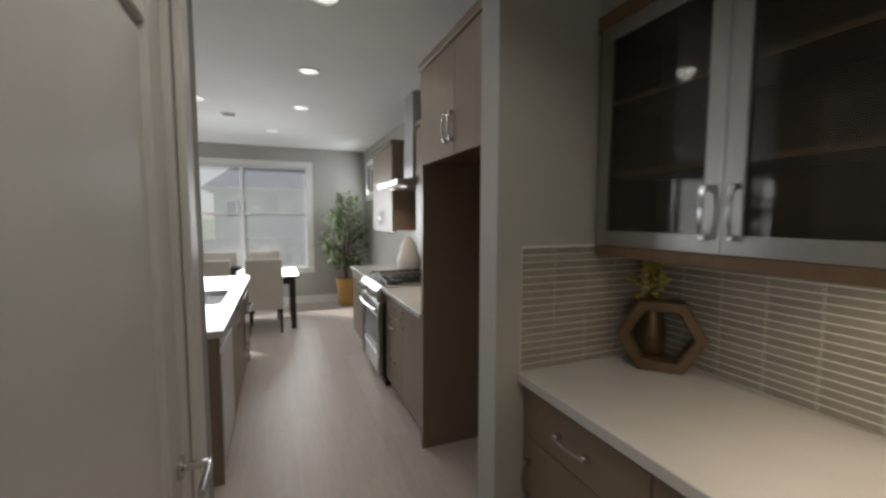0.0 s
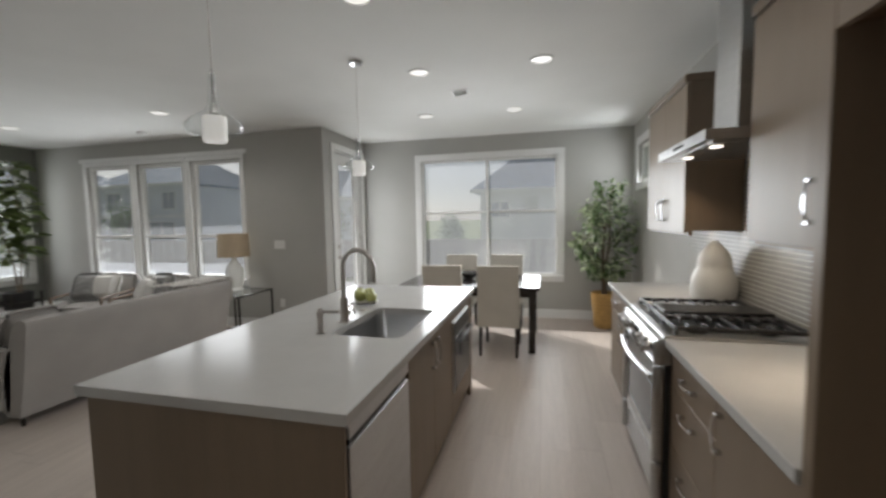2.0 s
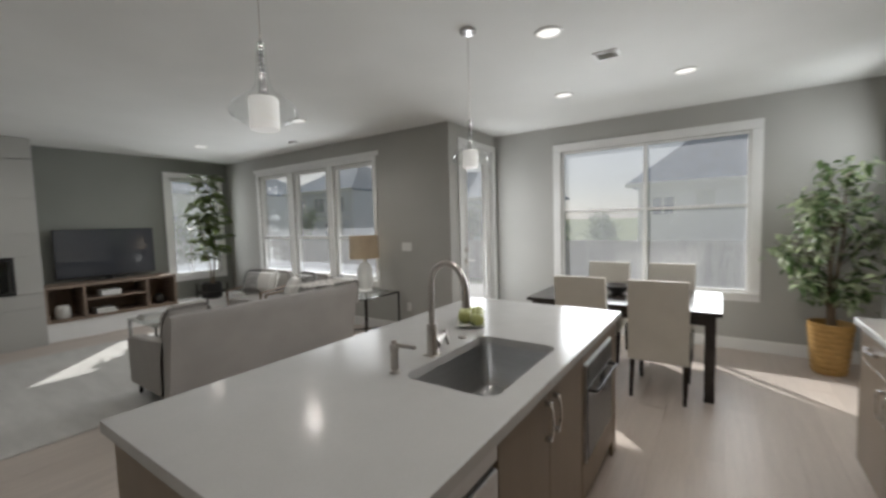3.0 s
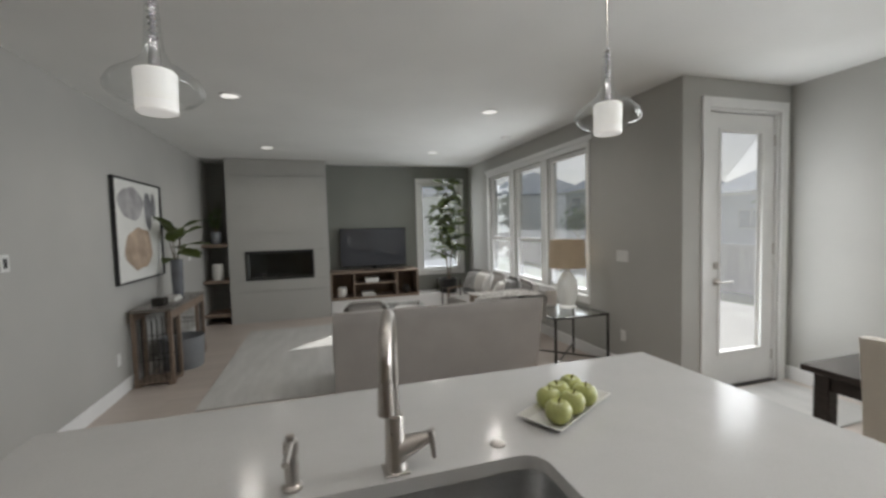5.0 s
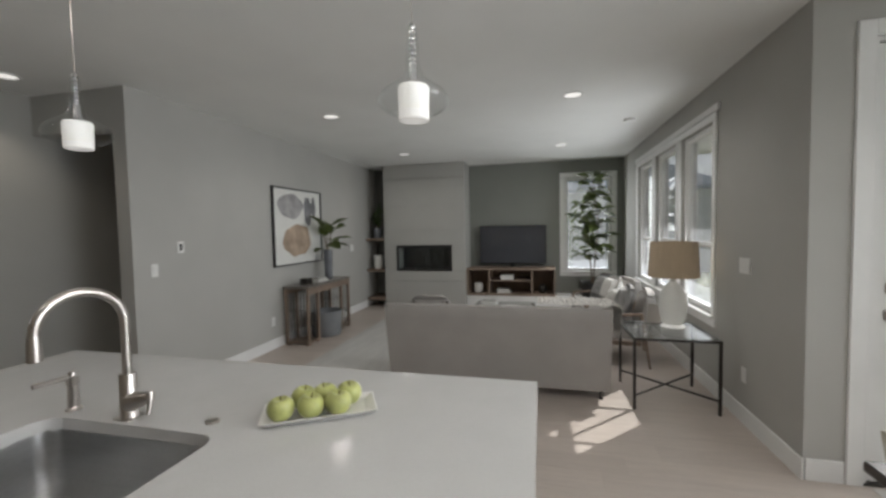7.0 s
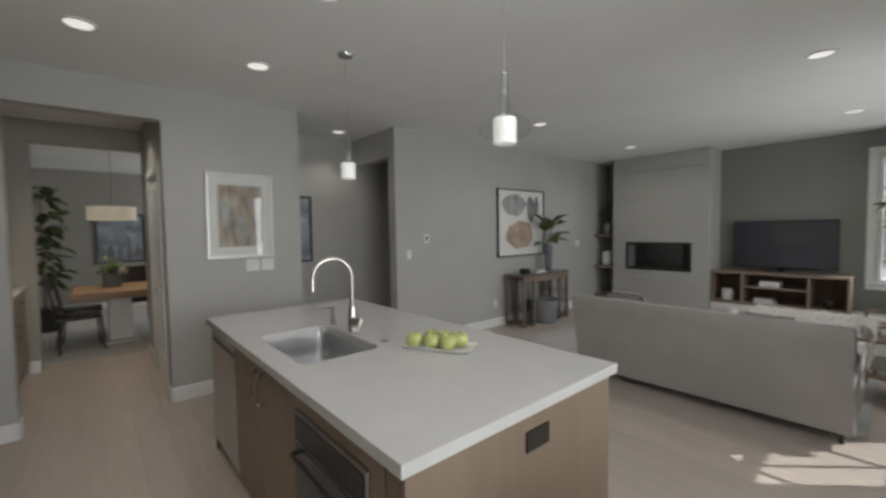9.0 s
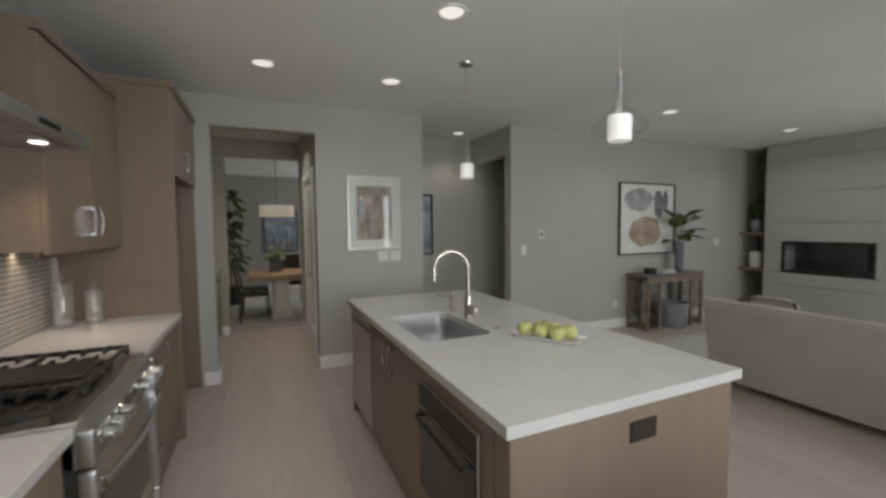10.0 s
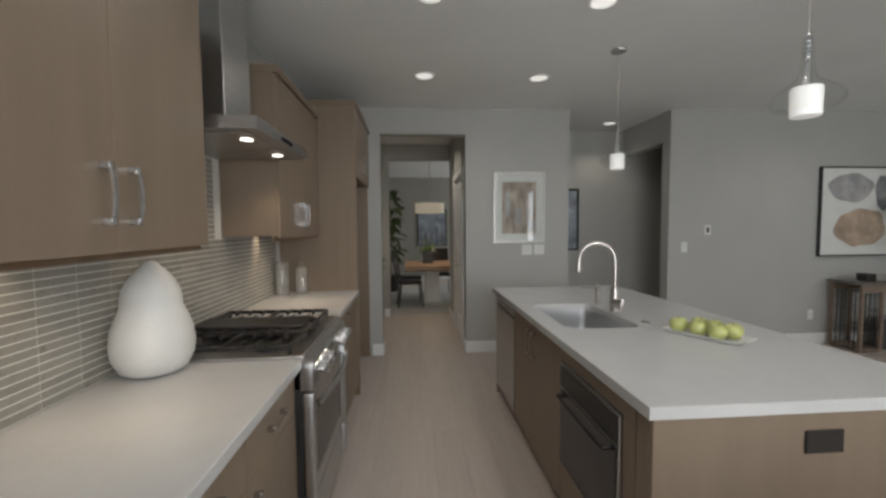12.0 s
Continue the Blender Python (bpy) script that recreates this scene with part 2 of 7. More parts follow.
def thing(name, at=(0, 0, 0), label="", category="", group="", turn=0, kind=""):
    ob = new(name)
    ob.empty_display_size = 0.1
    ob.matrix_basis = pose(*at, 0, 0, turn)
    WORLD[ob] = ob.matrix_basis.copy()
    return tagged(ob, label, category, group, kind)


def mesh(name, bm, material, smooth=False):
    bmesh.ops.recalc_face_normals(bm, faces=bm.faces)
    me = bpy.data.meshes.new(name)
    bm.to_mesh(me)
    bm.free()
    for m in (material if isinstance(material, (list, tuple)) else [material]):
        me.materials.append(m)
    if smooth:
        me.shade_smooth()
        me.set_sharp_from_angle(angle=radians(38))
    return me


def part(name, bm, material, parent, label="", smooth=False, here=False):
    """One mesh under parent. here: the bmesh is in the parent's own axes, else in the world's."""
    if not here:
        bmesh.ops.transform(bm, matrix=WORLD[parent].inverted(), verts=bm.verts)
    ob = new(name, mesh(name, bm, material, smooth))
    ob.parent = parent
    WORLD[ob] = WORLD[parent]
    return tagged(ob, label)


def setting(name, bm, material, label="", category="", smooth=False):
    ob = new(name, mesh(name, bm, material, smooth))
    WORLD[ob] = Matrix()
    return tagged(ob, label, category, "", "structure")


def single(name, bm, material, label, category, group="", smooth=False):
    ob = new(name, mesh(name, bm, material, smooth))
    WORLD[ob] = Matrix()
    return tagged(ob, label, category, group)


def box(bm, x0, x1, y0, y1, z0, z1, bevel=0.0, segs=1):
    x0, x1 = min(x0, x1), max(x0, x1)
    y0, y1 = min(y0, y1), max(y0, y1)
    z0, z1 = min(z0, z1), max(z0, z1)
    r = bmesh.ops.create_cube(bm, size=1, matrix=Matrix.Translation(((x0 + x1) / 2, (y0 + y1) / 2, (z0 + z1) / 2)) @ Matrix.Diagonal((x1 - x0, y1 - y0, z1 - z0, 1)))
    if bevel:
        edges = list({e for v in r["verts"] for e in v.link_edges})
        bmesh.ops.bevel(bm, geom=edges, offset=bevel, segments=segs, profile=0.5, affect="EDGES", clamp_overlap=True)
    return bm


def boxes(*rows, bevel=0.0, segs=1):
    bm = bmesh.new()
    for r in rows:
        box(bm, *r, bevel=bevel, segs=segs)
    return bm


def lathe(profile, at=(0, 0, 0), n=28, cap=True):
    """A turned shape from (radius, height) pairs."""
    bm = bmesh.new()
    rings = []
    for r, z in profile:
        rings.append([bm.verts.new((at[0] + max(r, 0.0005) * math.cos(i * math.tau / n), at[1] + max(r, 0.0005) * math.sin(i * math.tau / n), at[2] + z)) for i in range(n)])
    for a, c in zip(rings, rings[1:]):
        for i in range(n):
            bm.faces.new((a[i], a[(i + 1) % n], c[(i + 1) % n], c[i]))
    if cap:
        bm.faces.new(rings[0])
        bm.faces.new(rings[-1])
    return bm


def tube(points, radius, n=10, bm=None, cap=True):
    """A round bar along points; radius may be a list."""
    bm = bm or bmesh.new()
    pts = [Vector(p) for p in points]
    rs = radius if isinstance(radius, (list, tuple)) else [radius] * len(pts)
    rings = []
    up = Vector((0.3, 0.5, 0.81))
    for i, p in enumerate(pts):
        d = (pts[min(i + 1, len(pts) - 1)] - pts[max(i - 1, 0)]).normalized()
        a = d.cross(up)
        if a.length < 0.05:
            a = d.cross(Vector((1, 0, 0)))
        a.normalize()
        c = d.cross(a)
        up = a.cross(d) if a.cross(d).length > 0.1 else up
        rings.append([bm.verts.new(p + rs[i] * (math.cos(k * math.tau / n) * a + math.sin(k * math.tau / n) * c)) for k in range(n)])
    for a, c in zip(rings, rings[1:]):
        for k in range(n):
            bm.faces.new((a[k], a[(k + 1) % n], c[(k + 1) % n], c[k]))
    if cap:
        bm.faces.new(rings[0])
        bm.faces.new(rings[-1])
    return bm


def prism(outline, axis, lo, hi):
    """A flat outline of (u, v) pairs drawn out along an axis: x takes (y, z), y takes (x, z), z takes (x, y)."""
    bm = bmesh.new()

    def place(u, v, w):
        return {"x": (w, u, v), "y": (u, w, v), "z": (u, v, w)}[axis]
    a = [bm.verts.new(place(u, v, lo)) for u, v in outline]
    c = [bm.verts.new(place(u, v, hi)) for u, v in outline]
    bm.faces.new(a)
    bm.faces.new(c)
    for i in range(len(a)):
        j = (i + 1) % len(a)
        bm.faces.new((a[i], a[j], c[j], c[i]))
    return bm


def cushion(x0, x1, y0, y1, z0, z1, r=0.05, puff=0.0):
    """A soft block with rounded edges, swollen on its faces."""
    bm = bmesh.new()
    box(bm, x0, x1, y0, y1, z0, z1)
    bmesh.ops.subdivide_edges(bm, edges=bm.edges[:], cuts=4, use_grid_fill=True)
    c = Vector(((x0 + x1) / 2, (y0 + y1) / 2, (z0 + z1) / 2))
    h = Vector((abs(x1 - x0) / 2, abs(y1 - y0) / 2, abs(z1 - z0) / 2))
    thin = min(range(3), key=lambda k: h[k])
    for v in bm.verts:
        q = v.co - c
        u = [q[k] / h[k] for k in range(3)]
        if puff:
            o = [k for k in range(3) if k != thin]
            q[thin] *= 1 + puff * (1 - u[o[0]] ** 2) * (1 - u[o[1]] ** 2) - puff * 0.5 * max(abs(u[o[0]]), abs(u[o[1]])) ** 6
        for k in range(3):
            if abs(u[k]) > 0.98:
                other = max(abs(u[j]) for j in range(3) if j != k)
                if other > 0.98:
                    q[k] -= math.copysign(min(r, h[k] * 0.5) * 0.35, q[k])
        v.co = c + q
    bmesh.ops.bevel(bm, geom=[e for e in bm.edges if len(e.link_faces) == 2 and e.calc_face_angle(0) > 0.6], offset=min(r * 0.5, min(h) * 0.4), segments=2, affect="EDGES")
    return bm


def wall(name, axis, lo, hi, a0, a1, z0, z1, holes, material, label):
    """A wall along x (axis 'y': thickness lo..hi in y) or along y (axis 'x'), with rectangular holes (u0, u1, z0, z1)."""
    cuts = sorted({a0, a1, *[h[0] for h in holes], *[h[1] for h in holes]})
    bm = bmesh.new()
    for u, v in zip(cuts, cuts[1:]):
        over = sorted([(h[2], h[3]) for h in holes if h[0] <= u + 1e-6 and h[1] >= v - 1e-6])
        base = z0
        spans = []
        for p, q in over:
            if p > base + 1e-6:
                spans.append((base, p))
            base = q
        if base < z1 - 1e-6:
            spans.append((base, z1))
        for p, q in spans:
            if axis == "y":
                box(bm, u, v, lo, hi, p, q)
            else:
                box(bm, lo, hi, u, v, p, q)
    bmesh.ops.remove_doubles(bm, verts=bm.verts, dist=0.0005)
    return setting(name, bm, material, label, "wall")


# ---- shell of the rooms ----
H = 2.745
setting("ceiling", boxes((-7.8, 1.95, 1.9, 9.25, H, H + 0.15), (-7.8, 1.95, -4.3, 1.9, H + 0.001, H + 0.15)), CEIL, "white painted flat ceiling", "ceiling")
WN = wall("wall_north", "y", 9.09, 9.24, -2.5, 1.86, 0, H, [(-1.37, 0.68, 0.65, 2.4)], WALL, "grey painted wall with a wide window")
WE = wall("wall_east", "x", 1.706, 1.86, -4.2, 9.09, 0, H, [(8.2, 8.75, 1.94, 2.42)], WALL, "grey painted wall behind the cooking counter")
WD = wall("wall_door", "x", -2.5, -2.355, 7.975, 9.09, 0, H, [(8.11, 8.96, -0.01, 2.5)], WALL, "short grey wall holding the patio door")
WL = wall("wall_living_north", "y", 7.825, 7.975, -7.713, -2.355, 0, H,
          [(-6.48, -5.63, 0.7, 2.4), (-5.49, -4.64, 0.7, 2.4), (-4.5, -3.65, 0.7, 2.4)], WALL, "grey painted wall with three tall windows")
WT = wall("wall_west", "x", -7.713, -7.563, 2.86, 7.825, 0, H, [(6.8, 7.6, 0.68, 2.41)], WALL_TV, "dark grey accent wall behind the television")
WS = wall("wall_living_south", "y", 2.86, 3.0, -7.563, -2.33, 0, H, [], WALL, "grey painted wall with a large picture")
WK = wall("wall_south", "y", 2.78, 2.914, -1.184, 1.706, 0, H, [(0.0, 0.945, -0.01, 2.465)], WALL, "grey painted wall with a cased passage to the pantry")
wall("wall_pantry_west", "x", -0.13, 0.0, 0.95, 2.78, 0, H, [(1.78, 2.62, -0.01, 2.06)], WALL, "painted wall of the pantry passage")
wall("wall_pantry_south", "y", 0.82, 0.95, -2.6, 1.706, 0, H, [(-0.02, 0.965, -0.01, 2.5)], WALL_WARM, "painted wall with a passage to the dining room")
wall("wall_hall_south", "y", 1.81, 1.95, -4.2, -0.13, 0, H, [], WALL, "grey painted hall wall")
wall("wall_hall_east", "x", -1.05, -0.92, 1.95, 2.78, 0, H, [], WALL, "grey painted hall end wall")
wall("wall_hall_header", "x", -2.46, -2.33, 1.95, 2.86, 2.40, H, [], WALL, "painted header over the hall opening")
wall("wall_hall_west", "x", -4.2, -4.06, 1.95, 2.86, 0, H, [], WALL, "grey painted hall wall")
wall("wall_dining_room_south", "y", -3.6, -3.45, -2.6, 1.706, 0, H, [], WALL_WARM, "taupe painted dining room wall")
wall("wall_dining_room_west", "x", -2.75, -2.6, -3.45, 0.95, 0, H, [(-2.6, -1.2, 0.7, 2.3)], WALL_WARM, "taupe painted dining room wall with an unseen opening")
# added daylight that brightens the dining room from an opening out of view
area("window_light", (-2.58, -1.9, 1.5), (1, -1.9, 1.2), 1.3, 1.5, 44 * SKYLIGHT, DAY)


def baseboards(rows):
    for k, (x0, x1, y0, y1) in enumerate(rows):
        setting("baseboard", boxes((x0, x1, y0, y1, 0.001, 0.135), bevel=0.004), TRIM, "white painted baseboard", "baseboard")


T = 0.016
baseboards([(-2.355, 1.706, 9.09 - T, 9.089), (1.706 - T, 1.705, 6.78, 9.09 - T), (-2.354, -2.355 + T, 7.83, 8.02), (-7.0, -2.355 + T, 7.825 - T, 7.824),
            (-7.562, -7.563 + T, 6.62, 7.8), (-7.0, -2.33, 3.001, 3.0 + T), (-2.329, -2.33 + T, 2.87, 3.0 + T), (-1.184, -0.001, 2.915, 2.914 + T), (0.946, 1.06, 2.915, 2.914 + T),
            (-1.2, -1.185, 2.79, 2.914 + T), (0.929, 0.944, 2.782, 2.914 + T), (0.001, 0.016, 2.79, 2.914 + T), (-4.05, -1.05, 1.951, 1.95 + T), (0.97, 1.06, 0.951, 0.95 + T),
            (0.001, T, 0.95, 1.69), (-2.59, 1.70, -3.449, -3.45 + T)])


# ---- windows ----
def window(name, axis, face, back, u0, u1, z0, z1, lights=1, rail=0.5, trim=0.11, label="", sill=True, f=0.045, bar=0.022):
    """A hung window in a wall. face: the wall's room side, back: its outer side; u runs along the wall."""
    w = thing(name, ((u0 + u1) / 2, face, z0) if axis == "y" else (face, (u0 + u1) / 2, z0), label, "window", "", 0, "structure")
    s = 1 if back > face else -1

    def b(rows, bevel=0.003):
        bm = bmesh.new()
        for p, q, d0, d1, a, c in rows:
            if axis == "y":
                box(bm, p, q, face + s * d0, face + s * d1, a, c, bevel)
            else:
                box(bm, face + s * d0, face + s * d1, p, q, a, c, bevel)
        return bm
    for p, q, a, c in ((u0 - trim, u0 - 0.004, z0, z1), (u1 + 0.004, u1 + trim, z0, z1), (u0 - trim, u1 + trim, z1 + 0.004, z1 + trim)):
        part("casing", b([(p, q, -0.02, -0.001, a, c)]), TRIM, w)
    if sill:
        part("sill", b([(u0 - trim, u1 + trim, -0.045, 0.02, z0 - 0.03, z0 - 0.002)], 0.006), TRIM, w)
        part("apron", b([(u0 - trim, u1 + trim, -0.016, -0.001, z0 - 0.10, z0 - 0.032)]), TRIM, w)
    else:
        part("casing", b([(u0 - trim, u1 + trim, -0.02, -0.001, z0 - trim, z0 - 0.004)]), TRIM, w)
    step = (u1 - u0) / lights
    for k in range(lights):
        p, q = u0 + k * step, u0 + (k + 1) * step
        part("window_frame", b([(p, p + f, 0.03, 0.10, z0, z1), (q - f, q, 0.03, 0.10, z0, z1), (p + f, q - f, 0.03, 0.10, z0, z0 + f), (p + f, q - f, 0.03, 0.10, z1 - f, z1)]), TRIM, w)
        if rail:
            m = z0 + (z1 - z0) * rail
            part("meeting_rail", b([(p + f, q - f, 0.045, 0.085, m - bar, m + bar)]), TRIM, w)
            spans = [(z0 + f, m - bar, 0.06), (m + bar, z1 - f, 0.07)]
        else:
            spans = [(z0 + f, z1 - f, 0.065)]
        for a, c, d in spans:
            g = part("pane", b([(p + f - 0.004, q - f + 0.004, d, d + 0.005, a - 0.004, c + 0.004)], 0), PANE, w)
            g.visible_shadow = False
    return w


window("window_1", "y", 9.09, 9.24, -1.37, 0.68, 0.65, 2.4, 2, 0.545, 0.105, "white framed double window with four panes", True, 0.02, 0.014)
for k, (a, c) in enumerate(((-6.48, -5.63), (-5.49, -4.64), (-4.5, -3.65))):
    window("window_%d" % (k + 2), "y", 7.825, 7.975, a, c, 0.7, 2.4, 1, 0.36, 0.066, "tall white framed hung window")
setting("trim", boxes((-6.6, -3.53, 7.8, 7.824, 2.47, 2.53), bevel=0.003), TRIM, "white window head trim", "trim")
window("window_5", "x", -7.563, -7.713, 6.8, 7.6, 0.68, 2.41, 1, 0, 0.1, "white framed single-pane window in the dark accent wall")
window("window_6", "x", 1.706, 1.86, 8.2, 8.75, 1.94, 2.42, 1, 0, 0.1, "small white framed high window", False)


# ---- doors ----
def patio_door():
    d = thing("door_1", (-2.355, 8.53, 0), "white full-glass patio door with lever and deadbolt, closed", "door", "", 0, "structure")
    y0, y1, zt = 8.11, 8.96, 2.5
    for a, c in ((y0 - 0.085, y0 - 0.002), (y1 + 0.002, y1 + 0.085)):
        part("casing", boxes((-2.354, -2.334, a, c, 0.0, zt + 0.085), bevel=0.003), TRIM, d)
    part("casing", boxes((-2.354, -2.334, y0 - 0.002, y1 + 0.002, zt + 0.002, zt + 0.085), bevel=0.003), TRIM, d)
    part("jamb", boxes((-2.5, -2.36, y0, y0 + 0.025, 0, zt), (-2.5, -2.36, y1 - 0.025, y1, 0, zt), (-2.5, -2.36, y0 + 0.025, y1 - 0.025, zt - 0.025, zt)), TRIM, d)
    a, c, t = y0 + 0.03, y1 - 0.03, zt - 0.03
    g0, g1, h0, h1 = 8.28, 8.775, 0.34, 2.31
    part("leaf", boxes((-2.43, -2.385, a, g0, 0.02, t), (-2.43, -2.385, g1, c, 0.02, t), (-2.43, -2.385, g0, g1, 0.02, h0), (-2.43, -2.385, g0, g1, h1, t)), TRIM, d)
    part("glazing_bead", boxes((-2.384, -2.374, g0 - 0.025, g0, h0, h1), (-2.384, -2.374, g1, g1 + 0.025, h0, h1), (-2.384, -2.374, g0 - 0.025, g1 + 0.025, h0 - 0.025, h0), (-2.384, -2.374, g0 - 0.025, g1 + 0.025, h1, h1 + 0.025), bevel=0.003), TRIM, d)
    g = part("pane", boxes((-2.41, -2.405, g0, g1, h0, h1)), PANE, d)
    g.visible_shadow = False
    part("threshold", boxes((-2.5, -2.345, y0, y1, 0.001, 0.018), bevel=0.003), DARKMETAL, d)
    part("deadbolt", boxes((-2.384, -2.368, 8.20, 8.26, 1.10, 1.16), bevel=0.008), NICKEL, d, "square satin nickel deadbolt")
    hd = part("door_handle", boxes((-2.384, -2.37, 8.20, 8.26, 0.95, 1.01), bevel=0.006), NICKEL, d, "satin nickel lever handle")
    part("lever", tube([(-2.37, 8.23, 0.98), (-2.325, 8.23, 0.98), (-2.322, 8.245, 0.98), (-2.322, 8.35, 0.98)], 0.009), NICKEL, hd, smooth=True)
    for z in (0.25, 1.25, 2.25):
        part("hinge", boxes((-2.384, -2.376, c - 0.006, c + 0.01, z - 0.05, z + 0.05), bevel=0.002), NICKEL, d)


patio_door()


def pantry_door():
    d = thing("door_2", (0, 2.2, 0), "white painted one-panel pantry door, closed, with lever handle", "door", "", 0, "structure")
    y0, y1, zt = 1.78, 2.62, 2.06
    part("casing", boxes((0.001, 0.02, y0 - 0.09, y0 - 0.001, 0, zt + 0.09), bevel=0.003), TRIM, d)
    part("casing", boxes((0.001, 0.02, y1 + 0.001, y1 + 0.09, 0, zt + 0.09), bevel=0.003), TRIM, d)
    part("casing", boxes((0.001, 0.02, y0 - 0.001, y1 + 0.001, zt + 0.001, zt + 0.09), bevel=0.003), TRIM, d)
    part("jamb", boxes((-0.13, -0.001, y0, y0 + 0.02, 0, zt), (-0.13, -0.001, y1 - 0.02, y1, 0, zt), (-0.13, -0.001, y0 + 0.02, y1 - 0.02, zt - 0.02, zt)), TRIM, d)
    a, c, t = y0 + 0.023, y1 - 0.023, zt - 0.023
    s = 0.11
    part("leaf", boxes((-0.055, -0.015, a, a + s, 0.012, t), (-0.055, -0.015, c - s, c, 0.012, t), (-0.055, -0.015, a + s, c - s, 0.012, 0.25), (-0.055, -0.015, a + s, c - s, t - s, t), bevel=0.004), TRIM, d)
    part("panel", boxes((-0.045, -0.028, a + s, c - s, 0.25, t - s)), TRIM, d)
    hd = part("door_handle", tube([(-0.015, 2.56, 0.965), (-0.005, 2.56, 0.965)], 0.026, 18), CHROME, d, "polished chrome lever handle", True)
    part("lever", tube([(-0.006, 2.56, 0.965), (0.045, 2.56, 0.965), (0.05, 2.55, 0.965), (0.05, 2.44, 0.965)], 0.009), CHROME, hd, smooth=True)


pantry_door()


# ---- kitchen cabinets ----
def pull(parent, at, along="z", length=0.14, out=(-1, 0, 0), label="arched chrome pull"):
    """An arched bar pull with two feet; at is its middle on the door's face."""
    o, p = Vector(out), Vector(at)
    a = {"x": Vector((1, 0, 0)), "y": Vector((0, 1, 0)), "z": Vector((0, 0, 1))}[along]
    pts = [p - a * length / 2]
    for k in range(9):
        u = k / 8
        pts.append(p + a * length * (u - 0.5) + o * (0.024 + 0.009 * math.sin(u * math.pi)))
    pts.append(p + a * length / 2)
    side = a.cross(o)
    bm = bmesh.new()
    rows = []
    for k, q in enumerate(pts):
        w, h = 0.005, 0.003
        d = (pts[min(k + 1, len(pts) - 1)] - pts[max(k - 1, 0)]).normalized()
        nrm = side.cross(d)
        rows.append([bm.verts.new(q + side * w * sx + nrm * h * sy) for sx, sy in ((-1, -1), (1, -1), (1, 1), (-1, 1))])
    for r, s in zip(rows, rows[1:]):
        for k in range(4):
            bm.faces.new((r[k], r[(k + 1) % 4], s[(k + 1) % 4], s[k]))
    bm.faces.new(rows[0])
    bm.faces.new(rows[-1])
    for q in (pts[0], pts[-1]):
        c = q + o * 0.0135
        hx, hy, hz = (0.009 + 0.0045 * abs(k) for k in o)
        box(bm, c.x - hx, c.x + hx, c.y - hy, c.y + hy, c.z - hz, c.z + hz, 0.002)
    part("handle", bm, CHROME, parent, label, True)


FX = 1.085     # front of the base cabinet doors


def base_cabinet(y0, y1, fronts, label):
    c = thing("base_cabinet", (1.4, (y0 + y1) / 2, 0), label, "cabinet")
    part("body", boxes((FX + 0.021, 1.705, y0, y1, 0.1, 0.875)), CAB, c)
    part("toe_kick", boxes((FX + 0.07, 1.70, y0, y1, 0.0, 0.099)), CAB_IN, c)
    for a, b, p, q, kind in fronts:
        f = part("drawer_front" if kind == "y" else "door", boxes((FX, FX + 0.02, a + 0.002, b - 0.002, p + 0.002, q - 0.002), bevel=0.0015), CAB, c)
        if kind == "y":
            pull(f, (FX, (a + b) / 2, q - 0.075 if q - p > 0.2 else (p + q) / 2), "y", 0.13)
        else:
            pull(f, (FX, (b - 0.05) if kind == "zl" else (a + 0.05), q - 0.12), "z", 0.13)
    return c


base_cabinet(3.985, 5.015, [(3.985, 4.50, 0.1, 0.87, "zl"), (4.50, 5.015, 0.70, 0.87, "y"), (4.50, 5.015, 0.41, 0.70, "y"), (4.50, 5.015, 0.1, 0.41, "y")],
             "taupe wood base cabinet with three drawers and chrome pulls")
base_cabinet(5.785, 6.76, [(5.785, 6.27, 0.70, 0.87, "y"), (6.27, 6.76, 0.70, 0.87, "y"), (5.785, 6.27, 0.1, 0.70, "zl"), (6.27, 6.76, 0.1, 0.70, "zr")],
             "taupe wood base cabinet with drawers and doors beside the range")


def worktop(name, x0, x1, y0, y1, label, z0=0.876, z1=0.915):
    return single(name, boxes((x0, x1, y0, y1, z0, z1), bevel=0.004, segs=2), QUARTZ, label, "worktop")


worktop("worktop", 1.055, 1.705, 3.985, 5.017, "white quartz worktop with eased edge, beside the range")
worktop("worktop", 1.055, 1.705, 5.783, 6.775, "white quartz worktop on taupe cabinets, under a white vase")


def wall_cabinet(y0, y1, z0, z1, seams, pulls, label, x0=1.37, end=None):
    c = thing("wall_cabinet", (1.55, (y0 + y1) / 2, z0), label, "cabinet")
    part("body", boxes((x0 + 0.021, 1.705, y0, y1, z0, z1)), CAB, c)
    edges = [y0, *seams, y1]
    for k, (a, b) in enumerate(zip(edges, edges[1:])):
        d = part("door", boxes((x0, x0 + 0.02, a + 0.0015, b - 0.0015, z0 - 0.012, z1 - 0.01), bevel=0.0015), CAB, c)
        for py in pulls:
            if a < py < b:
                pull(d, (x0, py, z0 + 0.14), "z", 0.14)
    part("light_rail", boxes((x0 + 0.03, x0 + 0.05, y0, y1, z0 - 0.03, z0 - 0.001)), CAB_IN, c, "darker wood light rail")
    part("crown", boxes((x0 - 0.012, 1.705, y0 - 0.001, y1 + 0.001, z1 + 0.001, z1 + 0.05), bevel=0.004), CAB, c)
    return c


wall_cabinet(3.985, 5.0, 1.40, 2.34, (4.49,), (4.44, 4.54), "taupe wood wall cabinet with two doors and chrome pulls")
wall_cabinet(5.84, 6.78, 1.40, 2.34, (6.31,), (6.26, 6.36), "taupe wood wall cabinet with two doors above the worktop")


